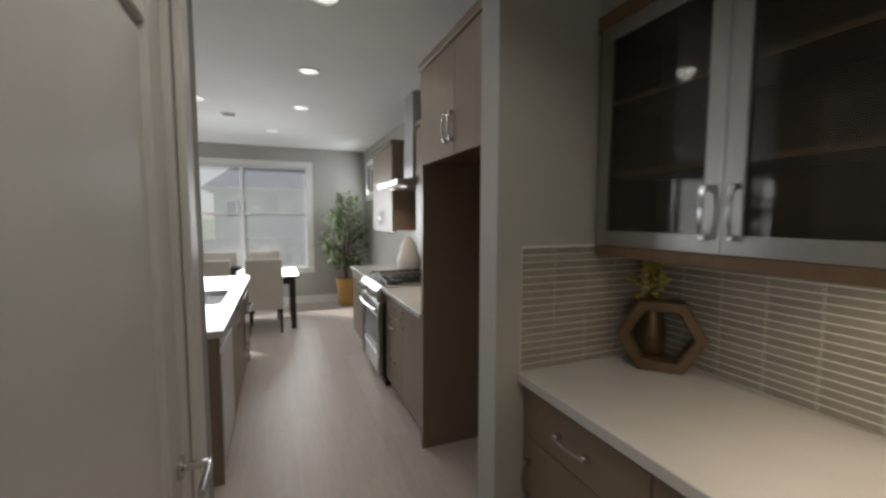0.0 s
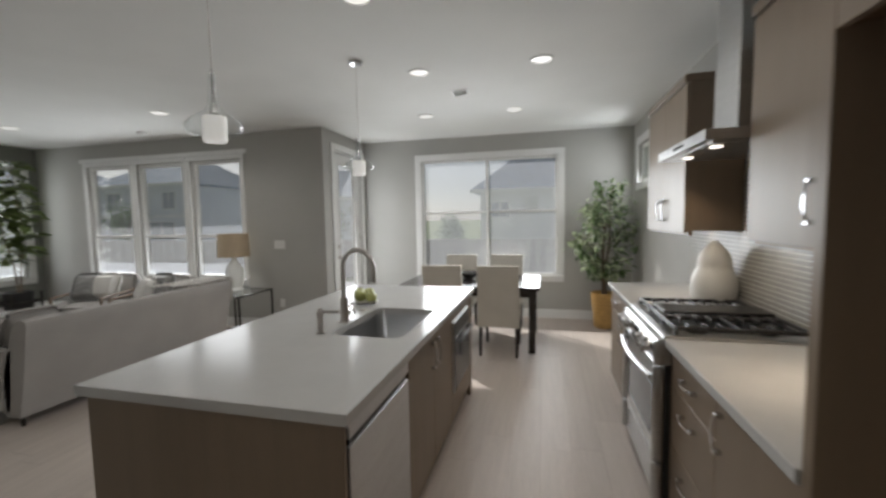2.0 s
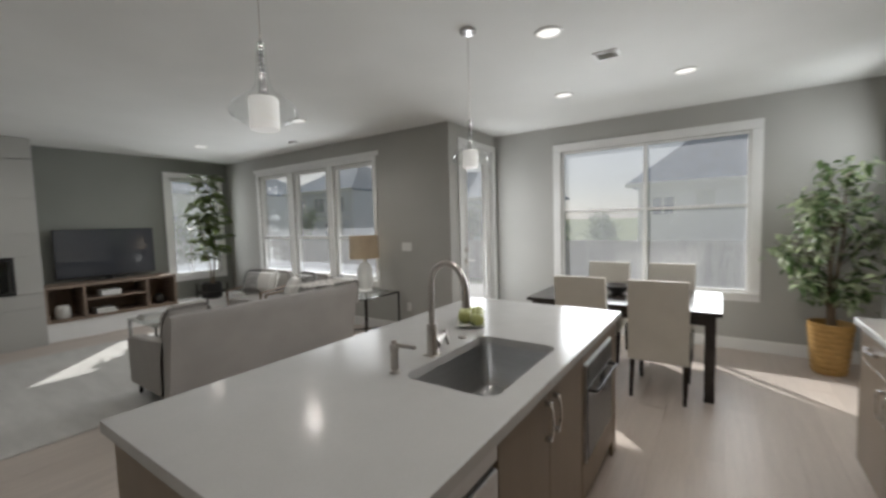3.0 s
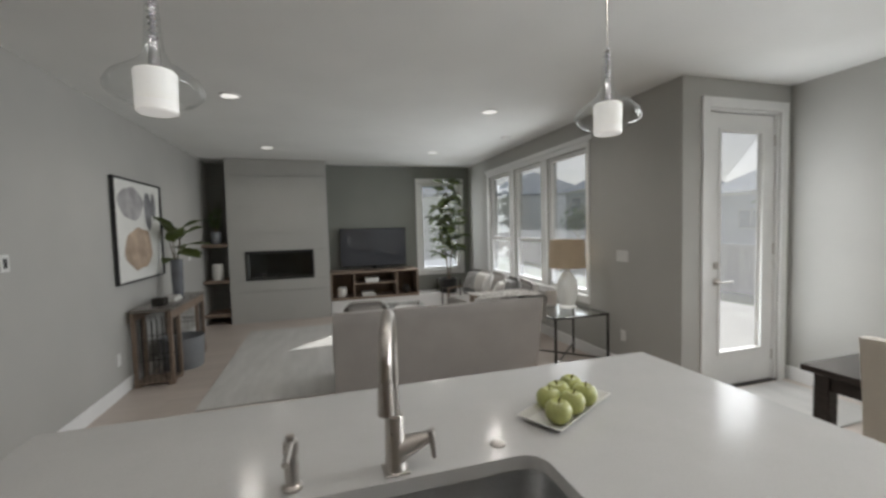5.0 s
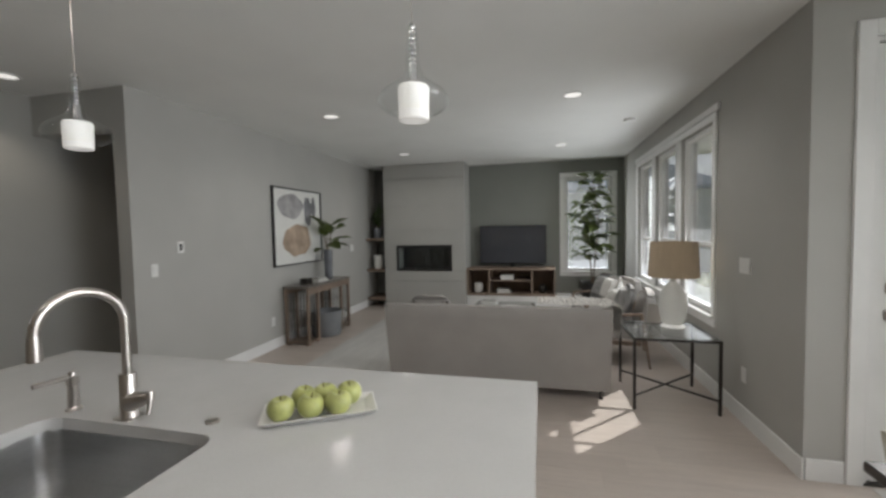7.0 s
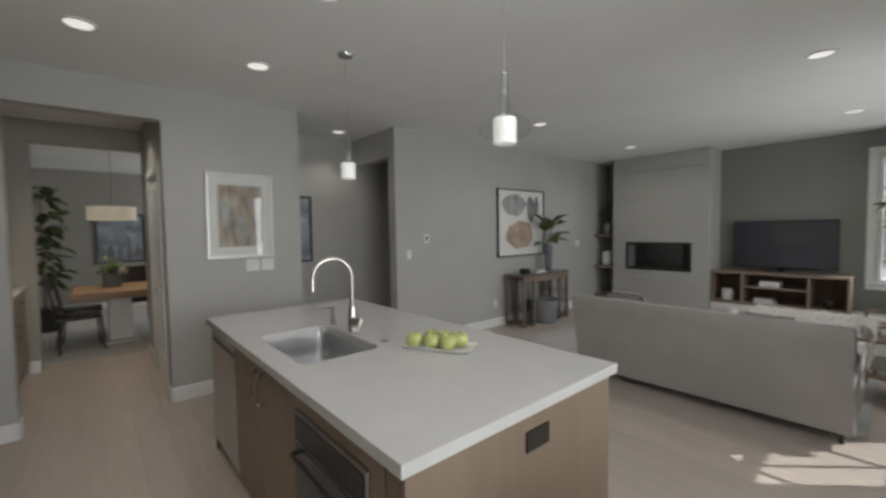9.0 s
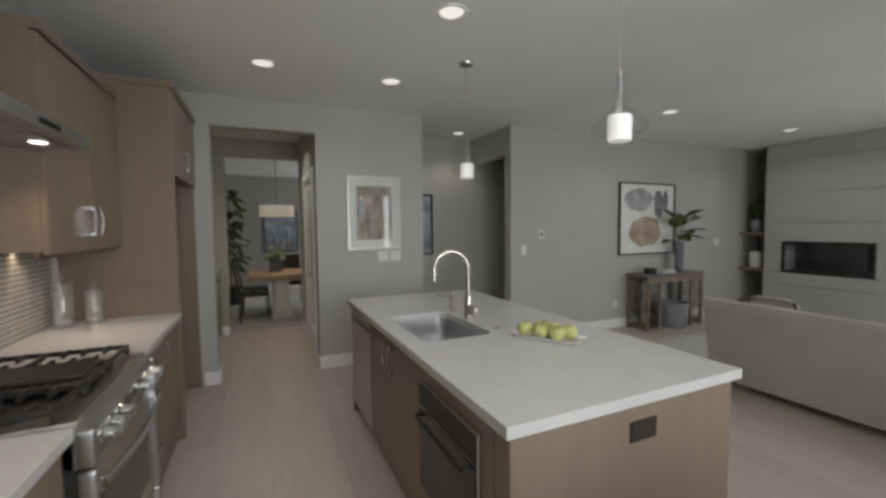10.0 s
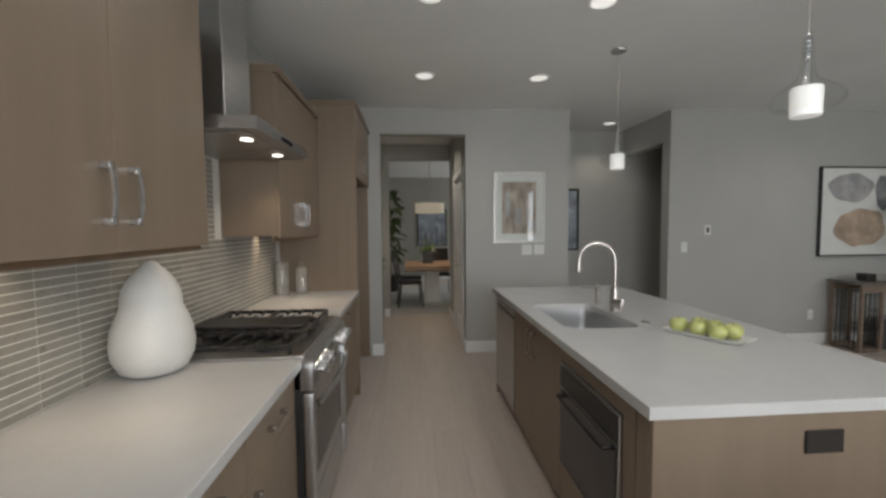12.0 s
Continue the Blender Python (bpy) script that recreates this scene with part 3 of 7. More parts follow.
def fridge_surround():
    c = thing("fridge_cabinet", (1.4, 3.44, 0), "taupe wood fridge surround, niche empty, with cabinet above", "cabinet")
    fx = 1.066
    part("side_panel", boxes((fx, 1.705, 3.945, 3.983, 0.0, 2.45), bevel=0.0015), CAB, c)
    part("side_panel", boxes((fx + 0.02, 1.705, 2.916, 2.95, 0.0, 2.45), bevel=0.0015), CAB, c)
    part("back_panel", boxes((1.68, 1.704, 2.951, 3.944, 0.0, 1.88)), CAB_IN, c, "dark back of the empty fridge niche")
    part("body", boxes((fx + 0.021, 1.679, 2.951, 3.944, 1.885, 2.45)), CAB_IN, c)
    for a, b, py in ((2.951, 3.447, 3.41), (3.447, 3.944, 3.485)):
        d = part("door", boxes((fx, fx + 0.02, a + 0.0015, b - 0.0015, 1.872, 2.445), bevel=0.0015), CAB, c)
        pull(d, (fx, py + 0.06, 2.02), "z", 0.14)
    part("crown", boxes((fx - 0.014, 1.705, 2.916, 3.99, 2.451, 2.50), bevel=0.005), CAB, c)


fridge_surround()


def range_cooker():
    r = thing("range_cooker", (1.36, 5.4, 0), "stainless steel gas range with black grates and oven", "range")
    y0, y1, fx = 5.022, 5.778, 1.03
    part("body", boxes((fx + 0.03, 1.69, y0, y1, 0.08, 0.905), bevel=0.003), BLACKPLASTIC, r, "black enamelled side panels")
    part("cooktop", boxes((fx + 0.02, 1.70, y0 - 0.004, y1 + 0.004, 0.906, 0.928), bevel=0.006, segs=2), STEEL, r)
    # sloped control panel with a rounded nose
    out = [(fx + 0.06, 0.928), (fx - 0.005, 0.905), (fx - 0.018, 0.88), (fx - 0.012, 0.80), (fx + 0.03, 0.78), (fx + 0.06, 0.79)]
    cp = part("control_panel", prism(out, "y", y0, y1), STEEL, r)
    for k, yy in enumerate((5.10, 5.19, 5.28, 5.54, 5.63, 5.71)):
        m = Matrix.Translation((fx - 0.012, yy, 0.855)) @ Matrix.Rotation(radians(-100), 4, "Y")
        bm = lathe([(0.029, 0), (0.031, 0.01), (0.026, 0.014), (0.024, 0.042), (0.02, 0.046)], n=18)
        box(bm, -0.026, 0.026, -0.005, 0.005, 0.04, 0.056, 0.002)
        bmesh.ops.transform(bm, matrix=m, verts=bm.verts)
        part("knob", bm, CHROME, r, "bright steel knob", True)
    part("clock_display", boxes((fx - 0.019, fx - 0.012, 5.34, 5.47, 0.83, 0.875), bevel=0.002), BLACKGLASS, cp)
    d = part("oven_door", boxes((fx, fx + 0.029, y0 + 0.004, y1 - 0.004, 0.29, 0.77), bevel=0.004), STEEL, r)
    part("oven_window", boxes((fx - 0.003, fx + 0.001, y0 + 0.09, y1 - 0.09, 0.37, 0.64), bevel=0.001), BLACKGLASS, d, "black oven window")
    bm = tube([(fx, y0 + 0.05, 0.715), (fx - 0.04, y0 + 0.06, 0.715)], 0.009)
    tube([(fx, y1 - 0.05, 0.715), (fx - 0.04, y1 - 0.06, 0.715)], 0.009, bm=bm)
    tube([(fx - 0.03 - 0.03 * math.sin(k / 10 * math.pi), y0 + 0.02 + (y1 - y0 - 0.04) * k / 10, 0.715) for k in range(11)], 0.013, 12, bm)
    part("oven_handle", bm, CHROME, d, "curved towel-bar handle", True)
    for a, b in ((y0 - 0.002, y0 + 0.03), (y1 - 0.03, y1 + 0.002)):
        part("side_trim", boxes((fx - 0.022, fx + 0.03, a, b, 0.10, 0.285), (fx - 0.022, fx + 0.03, a, b, 0.292, 0.77), (fx - 0.022, fx + 0.03, a, b, 0.777, 0.90), bevel=0.012, segs=3), STEEL, r, "rounded steel edge trim", True)
    w = part("warming_drawer", boxes((fx, fx + 0.029, y0 + 0.004, y1 - 0.004, 0.10, 0.28), bevel=0.004), STEEL, r)
    part("toe_kick", boxes((fx + 0.05, 1.65, y0 + 0.01, y1 - 0.01, 0.0, 0.079)), BLACKPLASTIC, r)
    # burners and continuous grates
    for bx, by, s in ((1.22, 5.14, 1.0), (1.53, 5.14, 0.8), (1.22, 5.66, 1.1), (1.53, 5.66, 0.8), (1.37, 5.40, 1.2)):
        part("burner", lathe([(0.055 * s, 0.928), (0.055 * s, 0.935), (0.04 * s, 0.937), (0.038 * s, 0.948), (0.03 * s, 0.952)], (bx, by, 0), 20), IRON, r, smooth=True)
    for a, c in ((5.03, 5.272), (5.277, 5.523), (5.528, 5.77)):
        bm = bmesh.new()
        z0, z1 = 0.952, 0.972
        for yy in (a + 0.008, c - 0.008):
            box(bm, 1.10, 1.66, yy - 0.007, yy + 0.007, z0, z1, 0.003)
        for xx in (1.107, 1.38, 1.653):
            box(bm, xx - 0.007, xx + 0.007, a + 0.008, c - 0.008, z0 + 0.001, z1 + 0.001, 0.003)
        mid = (a + c) / 2
        for xx in (1.17, 1.245, 1.31, 1.45, 1.52, 1.59):
            box(bm, xx - 0.006, xx + 0.006, a + 0.008, a + 0.085, z0 + 0.002, z1 + 0.006, 0.003)
            box(bm, xx - 0.006, xx + 0.006, c - 0.085, c - 0.008, z0 + 0.002, z1 + 0.006, 0.003)
        for xx in (1.107, 1.653):
            for yy in (a + 0.012, c - 0.012):
                box(bm, xx - 0.008, xx + 0.008, yy - 0.008, yy + 0.008, 0.929, z0 + 0.004, 0.002)
        part("grate", bm, IRON, r, "black cast iron grate")
    part("griddle", boxes((1.12, 1.64, 5.30, 5.50, 0.973, 0.99), bevel=0.005), IRON, r, "flat black griddle plate")


range_cooker()


def range_hood():
    h = thing("range_hood", (1.45, 5.4, 1.84), "stainless steel chimney range hood with two lit lamps", "range hood")
    y0, y1, xf = 5.02, 5.78, 1.20
    # shallow pyramid canopy
    bm = bmesh.new()
    lo = [bm.verts.new(p) for p in ((xf, y0, 1.84), (1.704, y0, 1.84), (1.704, y1, 1.84), (xf, y1, 1.84))]
    md = [bm.verts.new(p) for p in ((xf, y0, 1.89), (1.704, y0, 1.89), (1.704, y1, 1.89), (xf, y1, 1.89))]
    hi = [bm.verts.new(p) for p in ((1.44, 5.255, 1.935), (1.704, 5.255, 1.935), (1.704, 5.545, 1.935), (1.44, 5.545, 1.935))]
    for a, c in ((lo, md), (md, hi)):
        for k in range(4):
            bm.faces.new((a[k], a[(k + 1) % 4], c[(k + 1) % 4], c[k]))
    bm.faces.new(lo)
    bm.faces.new(hi)
    part("canopy", bm, STEEL, h)
    part("filter", boxes((xf + 0.05, 1.66, y0 + 0.05, 5.395, 1.834, 1.8395), (xf + 0.05, 1.66, 5.405, y1 - 0.05, 1.834, 1.8395), bevel=0.002), STEEL, h)
    part("chimney", boxes((1.42, 1.704, 5.25, 5.55, 1.936, 2.30), bevel=0.003), STEEL, h)
    part("chimney_extension", boxes((1.426, 1.704, 5.257, 5.543, 2.301, 2.744), bevel=0.003), STEEL, h)
    for yy in (5.2, 5.6):
        part("hood_lamp", lathe([(0.026, 1.830), (0.026, 1.8335)], (xf + 0.11, yy, 0), 18), HOODGLOW, h, "small glowing hood lamp")
        spot("hood_light", (xf + 0.11, yy, 1.825), (xf + 0.13, yy, 0.9), 5, WARM, 120, 0.02)
    part("button_strip", boxes((xf - 0.003, xf + 0.001, 5.32, 5.48, 1.855, 1.875), bevel=0.001), BLACKGLASS, h)


range_hood()
for a, c in ((4.02, 4.96), (5.88, 6.74)):
    area("under_cabinet_light", (1.60, (a + c) / 2, 1.375), (1.62, (a + c) / 2, 0.9), 0.05, c - a, 1.0 if a > 5.5 else 1.8, WARM, 130)


# ---- island ----
def island():
    isl = thing("kitchen_island", (-0.64, 5.17, 0), "taupe wood kitchen island with dishwasher, doors and microwave", "island")
    x0, x1, y0, y1 = -1.165, -0.115, 4.03, 6.305
    part("body", boxes((x0, x1 - 0.022, y0 + 0.02, y1 - 0.02, 0.1, 0.60), (x0, -0.70, y0 + 0.02, y1 - 0.02, 0.60, 0.875), (-0.70, x1 - 0.022, y0 + 0.02, 4.70, 0.60, 0.875), (-0.70, x1 - 0.022, 5.50, y1 - 0.02, 0.60, 0.875)), CAB_IN, isl)
    part("toe_kick", boxes((x0 + 0.02, x1 - 0.08, y0 + 0.03, y1 - 0.03, 0.0, 0.099)), CAB_IN, isl)
    part("end_panel", boxes((x0 - 0.005, x1 + 0.0, y0, y0 + 0.019, 0.0, 0.874), bevel=0.0015), CAB, isl)
    ep = part("end_panel", boxes((x0 - 0.005, x1 + 0.0, y1 - 0.019, y1, 0.0, 0.874), bevel=0.0015), CAB, isl)
    part("back_panel", boxes((x0 - 0.005, x0 - 0.001, y0 + 0.02, y1 - 0.02, 0.0, 0.874)), CAB, isl)
    part("corner_post", boxes((x1 - 0.02, x1, y1 - 0.09, y1 - 0.021, 0.0, 0.874), bevel=0.003), CAB, isl)
    o = part("outlet", boxes((-0.735, -0.605, y1 + 0.0005, y1 + 0.007, 0.735, 0.81), bevel=0.003), DARKMETAL, ep, "dark bronze outlet plate")
    # dishwasher at the south end
    dw = part("dishwasher", boxes((x1 - 0.021, x1 + 0.004, 4.06, 4.645, 0.10, 0.775), bevel=0.004), STEEL, isl, "stainless steel dishwasher door")
    part("control_strip", boxes((x1 - 0.021, x1 + 0.004, 4.06, 4.645, 0.80, 0.868), bevel=0.004), STEEL, dw)
    part("pocket_handle", boxes((x1 - 0.02, x1 - 0.006, 4.075, 4.63, 0.776, 0.799)), BLACKPLASTIC, dw)
    # sink doors
    for a, c, py in ((4.655, 5.095, 5.05), (5.095, 5.545, 5.14)):
        d = part("door", boxes((x1 - 0.02, x1, a + 0.0015, c - 0.0015, 0.105, 0.868), bevel=0.0015), CAB, isl)
        pull(d, (x1, py, 0.745), "z", 0.14, (1, 0, 0))
    # microwave drawer
    part("drawer_front", boxes((x1 - 0.02, x1, 5.548, 6.212, 0.105, 0.295), bevel=0.0015), CAB, isl)
    part("filler", boxes((x1 - 0.02, x1, 5.548, 6.212, 0.80, 0.868), (x1 - 0.02, x1, 6.135, 6.212, 0.297, 0.799), (x1 - 0.02, x1, 5.548, 5.572, 0.297, 0.799)), CAB, isl)
    mw = part("microwave", boxes((x1 - 0.02, x1 + 0.012, 5.575, 6.132, 0.30, 0.797), bevel=0.004), STEEL, isl, "built-in steel and black microwave")
    part("microwave_window", boxes((x1 + 0.0125, x1 + 0.016, 5.588, 6.119, 0.312, 0.672), bevel=0.001), BLACKGLASS, mw)
    part("control_panel", boxes((x1 + 0.0125, x1 + 0.016, 5.588, 6.119, 0.684, 0.786), bevel=0.001), BLACKPLASTIC, mw)
    for k in range(9):
        a = 5.62 + k * 0.054
        part("button", boxes((x1 + 0.0162, x1 + 0.0168, a, a + 0.022, 0.728, 0.738)), DARKMETAL, mw)
    bm = tube([(x1 + 0.012, 5.63, 0.655), (x1 + 0.045, 5.63, 0.655), (x1 + 0.05, 5.64, 0.655), (x1 + 0.05, 6.07, 0.655), (x1 + 0.045, 6.08, 0.655), (x1 + 0.012, 6.08, 0.655)], 0.008)
    part("microwave_handle", bm, BLACKPLASTIC, mw, "dark bar handle", True)


island()


def rounded_rect(x0, x1, y0, y1, r, n=6):
    pts = []
    for cx, cy, a in ((x1 - r, y1 - r, 0), (x0 + r, y1 - r, 90), (x0 + r, y0 + r, 180), (x1 - r, y0 + r, 270)):
        for k in range(n + 1):
            t = radians(a + 90 * k / n)
            pts.append((cx + r * math.cos(t), cy + r * math.sin(t)))
    return pts


def island_top():
    x0, x1, y0, y1, z0, z1 = -1.193, -0.088, 4.004, 6.331, 0.876, 0.915
    hole = rounded_rect(-0.595, -0.195, 4.78, 5.435, 0.06)
    bm = bmesh.new()
    n = len(hole)
    outer = []
    cx, cy = -0.39, 5.1175
    for hx, hy in hole:
        dx, dy = hx - cx, hy - cy
        s = min((x1 - cx) / dx if dx > 1e-9 else 1e9, (x0 - cx) / dx if dx < -1e-9 else 1e9, (y1 - cy) / dy if dy > 1e-9 else 1e9, (y0 - cy) / dy if dy < -1e-9 else 1e9)
        outer.append((cx + dx * s, cy + dy * s))
    # the corners of the slab join the nearest spoke
    for qx, qy in ((x0, y0), (x0, y1), (x1, y0), (x1, y1)):
        k = min(range(n), key=lambda i: (outer[i][0] - qx) ** 2 + (outer[i][1] - qy) ** 2)
        outer[k] = (qx, qy)
    rings = {}
    for z in (z0, z1):
        rings[z] = ([bm.verts.new((*p, z)) for p in hole], [bm.verts.new((*p, z)) for p in outer])
        h, o = rings[z]
        for i in range(n):
            j = (i + 1) % n
            bm.faces.new((h[i], h[j], o[j], o[i]))
    for side in (0, 1):
        a, c = rings[z0][side], rings[z1][side]
        for i in range(n):
            j = (i + 1) % n
            bm.faces.new((a[i], a[j], c[j], c[i]))
    rim = [e for e in bm.edges if len(e.link_faces) == 2 and e.calc_face_angle(0) > 1.2]
    bmesh.ops.bevel(bm, geom=rim, offset=0.004, segments=2, affect="EDGES")
    single("island_worktop", bm, QUARTZ, "white quartz island worktop with undermount sink cut-out", "worktop", smooth=True)


island_top()


def sink():
    s = thing("sink", (-0.39, 5.1175, 0.66), "brushed stainless steel undermount single-bowl sink", "sink")
    bm = bmesh.new()
    rings = []
    for inset, z, r in ((-0.02, 0.8755, 0.08), (0.0, 0.8755, 0.06), (0.006, 0.80, 0.06), (0.012, 0.70, 0.06), (0.03, 0.672, 0.05), (0.07, 0.664, 0.04)):
        rings.append([bm.verts.new((*p, z)) for p in rounded_rect(-0.595 + inset, -0.195 - inset, 4.78 + inset, 5.435 - inset, r)])
    n = len(rings[0])
    for a, c in zip(rings, rings[1:]):
        for i in range(n):
            bm.faces.new((a[i], a[(i + 1) % n], c[(i + 1) % n], c[i]))
    bm.faces.new(rings[-1])
    part("bowl", bm, STEEL, s, smooth=True)
    part("drain", lathe([(0.045, 0.665), (0.045, 0.669), (0.034, 0.669), (0.03, 0.666), (0.012, 0.667)], (-0.39, 5.12, 0), 24), CHROME, s, smooth=True)


sink()


def faucet():
    f = thing("faucet", (-0.64, 5.05, 0.9155), "satin nickel gooseneck kitchen faucet with side lever", "faucet")
    x, y = -0.64, 5.05
    part("base", lathe([(0.03, 0.9155), (0.03, 0.92), (0.026, 0.926), (0.024, 1.055), (0.022, 1.06)], (x, y, 0), 24), NICKEL, f, smooth=True)
    # the neck turns over towards the sink
    dx, dy = 0.975, -0.222
    R = 0.108
    pts = [(x, y, 1.06), (x, y, 1.15), (x, y, 1.23)]
    for k in range(1, 17):
        a = math.pi * k / 16
        u = R * (1 - math.cos(a))
        pts.append((x + dx * u, y + dy * u, 1.23 + R * math.sin(a)))
    tx, ty = x + dx * 2 * R, y + dy * 2 * R
    part("neck", tube(pts, 0.0135, 14), NICKEL, f, smooth=True)
    part("spray_head", tube([(tx, ty, 1.231), (tx, ty, 1.20), (tx, ty, 1.162)], [0.0145, 0.0165, 0.0175], 14), NICKEL, f, smooth=True)
    part("valve", tube([(x, y + 0.008, 0.968), (x, y + 0.05, 0.978), (x, y + 0.088, 0.988)], [0.034, 0.024, 0.015], 18), NICKEL, f, "tapered valve body", True)
    part("lever", tube([(x + 0.004, y + 0.092, 1.008), (x + 0.006, y + 0.096, 0.985), (x + 0.02, y + 0.098, 0.94)], [0.010, 0.010, 0.006], 10), NICKEL, f, smooth=True)
    part("foot_plate", boxes((x - 0.032, x + 0.032, y - 0.032, y + 0.032, 0.9153, 0.921), bevel=0.002), NICKEL, f)


faucet()


def soap():
    f = thing("soap_dispenser", (-0.648, 4.80, 0.9155), "satin nickel soap dispenser beside the sink", "soap dispenser")
    x, y = -0.648, 4.80
    part("body", lathe([(0.024, 0.9155), (0.024, 0.922), (0.017, 0.928), (0.015, 1.0), (0.018, 1.004), (0.018, 1.03), (0.012, 1.035), (0.01, 1.046), (0.004, 1.048)], (x, y, 0), 20), NICKEL, f, smooth=True)
    part("spout", tube([(x, y, 1.028), (x + 0.06, y - 0.001, 1.031), (x + 0.11, y - 0.002, 1.034)], [0.009, 0.008, 0.0075], 10), NICKEL, f, smooth=True)


soap()
single("air_switch", lathe([(0.022, 0.9155), (0.022, 0.919), (0.018, 0.922), (0.012, 0.9235)], (-0.665, 5.345, 0), 22), NICKEL, "round satin nickel air switch button on the worktop", "switch", smooth=True)


def tray():
    t = thing("tray", (-0.787, 5.648, 0.9155), "white rectangular tray on the island worktop", "tray", turn=29)
    bm = bmesh.new()
    rings = []
    prof = [(0.148, 0.055, 0.0), (0.177, 0.078, 0.020), (0.172, 0.074, 0.021), (0.143, 0.052, 0.006)]
    for w, d, z in prof:
        rings.append([bm.verts.new((sx * d, sy * w, z)) for sx, sy in ((-1, -1), (1, -1), (1, 1), (-1, 1))])
    for a, c in zip(rings, rings[1:]):
        for k in range(4):
            bm.faces.new((a[k], a[(k + 1) % 4], c[(k + 1) % 4], c[k]))
    bm.faces.new(rings[0])
    bm.faces.new(rings[-1])
    part("dish", bm, CERAMIC, t, here=True)


tray()


def apple(at, turn):
    a = thing("apple", at, "shiny green apple on the tray", "apple", "green apples on the tray", turn)
    prof = []
    for k in range(15):
        u = k / 14
        ang = -math.pi / 2 + math.pi * u
        r = 0.041 * math.cos(ang) ** 0.8 if math.cos(ang) > 0 else 0
        r *= 1 + 0.08 * math.sin(ang)
        z = 0.037 + 0.037 * math.sin(ang)
        if u > 0.85:
            z -= 0.012 * ((u - 0.85) / 0.15) ** 1.5
        prof.append((r, z))
    part("fruit", lathe(prof, n=22), APPLE, a, smooth=True, here=True)
    part("stem", tube([(0, 0, 0.055), (0.002, 0.001, 0.074), (0.005, 0.002, 0.08)], 0.0016, 6), STEMB, a, "short brown stem", here=True)
    return a


first = apple((-0.80, 5.52, 0.922), 0)
ca, sa = math.cos(radians(29)), math.sin(radians(29))
for k, (u, v, turn) in enumerate(((0.033, -0.03, 40), (0.036, 0.055, 100), (-0.036, -0.055, 170), (-0.036, 0.02, 220), (-0.034, 0.095, 20))):
    copy_thing(first, pose(-0.787 + u * ca - v * sa, 5.648 + u * sa + v * ca, 0.922, (k % 3) * 6 - 5, 4, turn))
first.matrix_basis = pose(-0.787 + 0.033 * ca + 0.112 * sa, 5.648 + 0.033 * sa - 0.112 * ca, 0.922, 4, 0, 60)


def pear_vase():
    k, h = 0.86, 0.96
    prof = [(0.085, 0.0), (0.125, 0.02), (0.152, 0.07), (0.157, 0.12), (0.15, 0.175), (0.133, 0.22), (0.118, 0.25), (0.112, 0.268), (0.113, 0.29), (0.106, 0.325), (0.088, 0.36), (0.06, 0.395), (0.04, 0.412), (0.028, 0.428), (0.012, 0.436), (0.003, 0.437)]
    single("pear_vase", lathe([(r * k, z * h) for r, z in prof], (1.565, 5.875, 0.9155), 40), CERAMIC, "large glossy white ceramic pear-shaped vase on the worktop", "vase", smooth=True)


pear_vase()


def canister(x, y, r, h):
    c = thing("glass_canister", (x, y, 0.9155), "clear glass canister with knobbed lid on the worktop", "canister", "glass canisters")
    g = part("jar", lathe([(r * 0.9, 0), (r, 0.006), (r, h * 0.9), (r * 0.94, h * 0.93), (r * 0.90, h * 0.9), (r * 0.93, 0.012), (0.002, 0.01)], n=28), JARGLASS, c, smooth=True, here=True)
    part("lid", lathe([(r * 0.99, h * 0.93), (r, h * 0.95), (r * 0.8, h * 0.985), (r * 0.2, h), (r * 0.18, h + 0.012), (r * 0.32, h + 0.028), (r * 0.2, h + 0.045), (0.003, h + 0.048)], n=28), JARGLASS, c, "clear glass knob lid", True, True)


canister(1.63, 4.17, 0.052, 0.27)
canister(1.50, 4.10, 0.05, 0.22)


# ---- ceiling fittings ----
def downlight(x, y, z=H, r=0.075):
    d = thing("downlight", (x, y, z), "lit round recessed ceiling downlight with white ring", "ceiling light", "recessed downlights")
    part("ring", lathe([(r + 0.018, -0.0005), (r + 0.016, -0.008), (r, -0.009), (r - 0.004, -0.0005)], n=28), TRIM, d, smooth=True, here=True)
    part("lens", lathe([(r - 0.004, -0.004), (0.002, -0.006)], n=28), CANGLOW, d, "glowing lens", True, True)
    return d


d0 = downlight(0.48, 3.88)
for x, y in ((-0.525, 3.88), (0.48, 5.096), (-0.522, 5.096), (0.476, 6.302), (-0.533, 6.302), (0.16, 7.72), (-0.89, 7.72), (-1.926, 2.365),
             (-3.66, 4.16), (-6.0, 4.18), (-3.68, 6.65), (-6.04, 6.655), (0.5, 2.0)):
    copy_thing(d0, pose(x, y, H))
spot("downlight_lamp", (-1.926, 2.365, 2.72), (-1.926, 2.365, 0), 9, (1.0, 0.9, 0.76), 120)
spot("downlight_lamp", (0.5, 2.0, 2.72), (0.5, 2.0, 0), 19, (1.0, 0.91, 0.77), 130)
for x, y, watts in ((0.48, 3.88, 8), (-0.525, 3.88, 6), (0.48, 5.096, 10), (-0.522, 5.096, 10), (0.476, 6.302, 12), (-0.533, 6.302, 12), (0.16, 7.72, 16), (-0.89, 7.72, 18),
                    (-3.66, 4.16, 14), (-6.0, 4.18, 14), (-3.68, 6.65, 24), (-6.04, 6.655, 20)):
    spot("downlight_lamp", (x, y, 2.72), (x, y, 0), watts, (1.0, 0.96, 0.91), 160, 0.06)


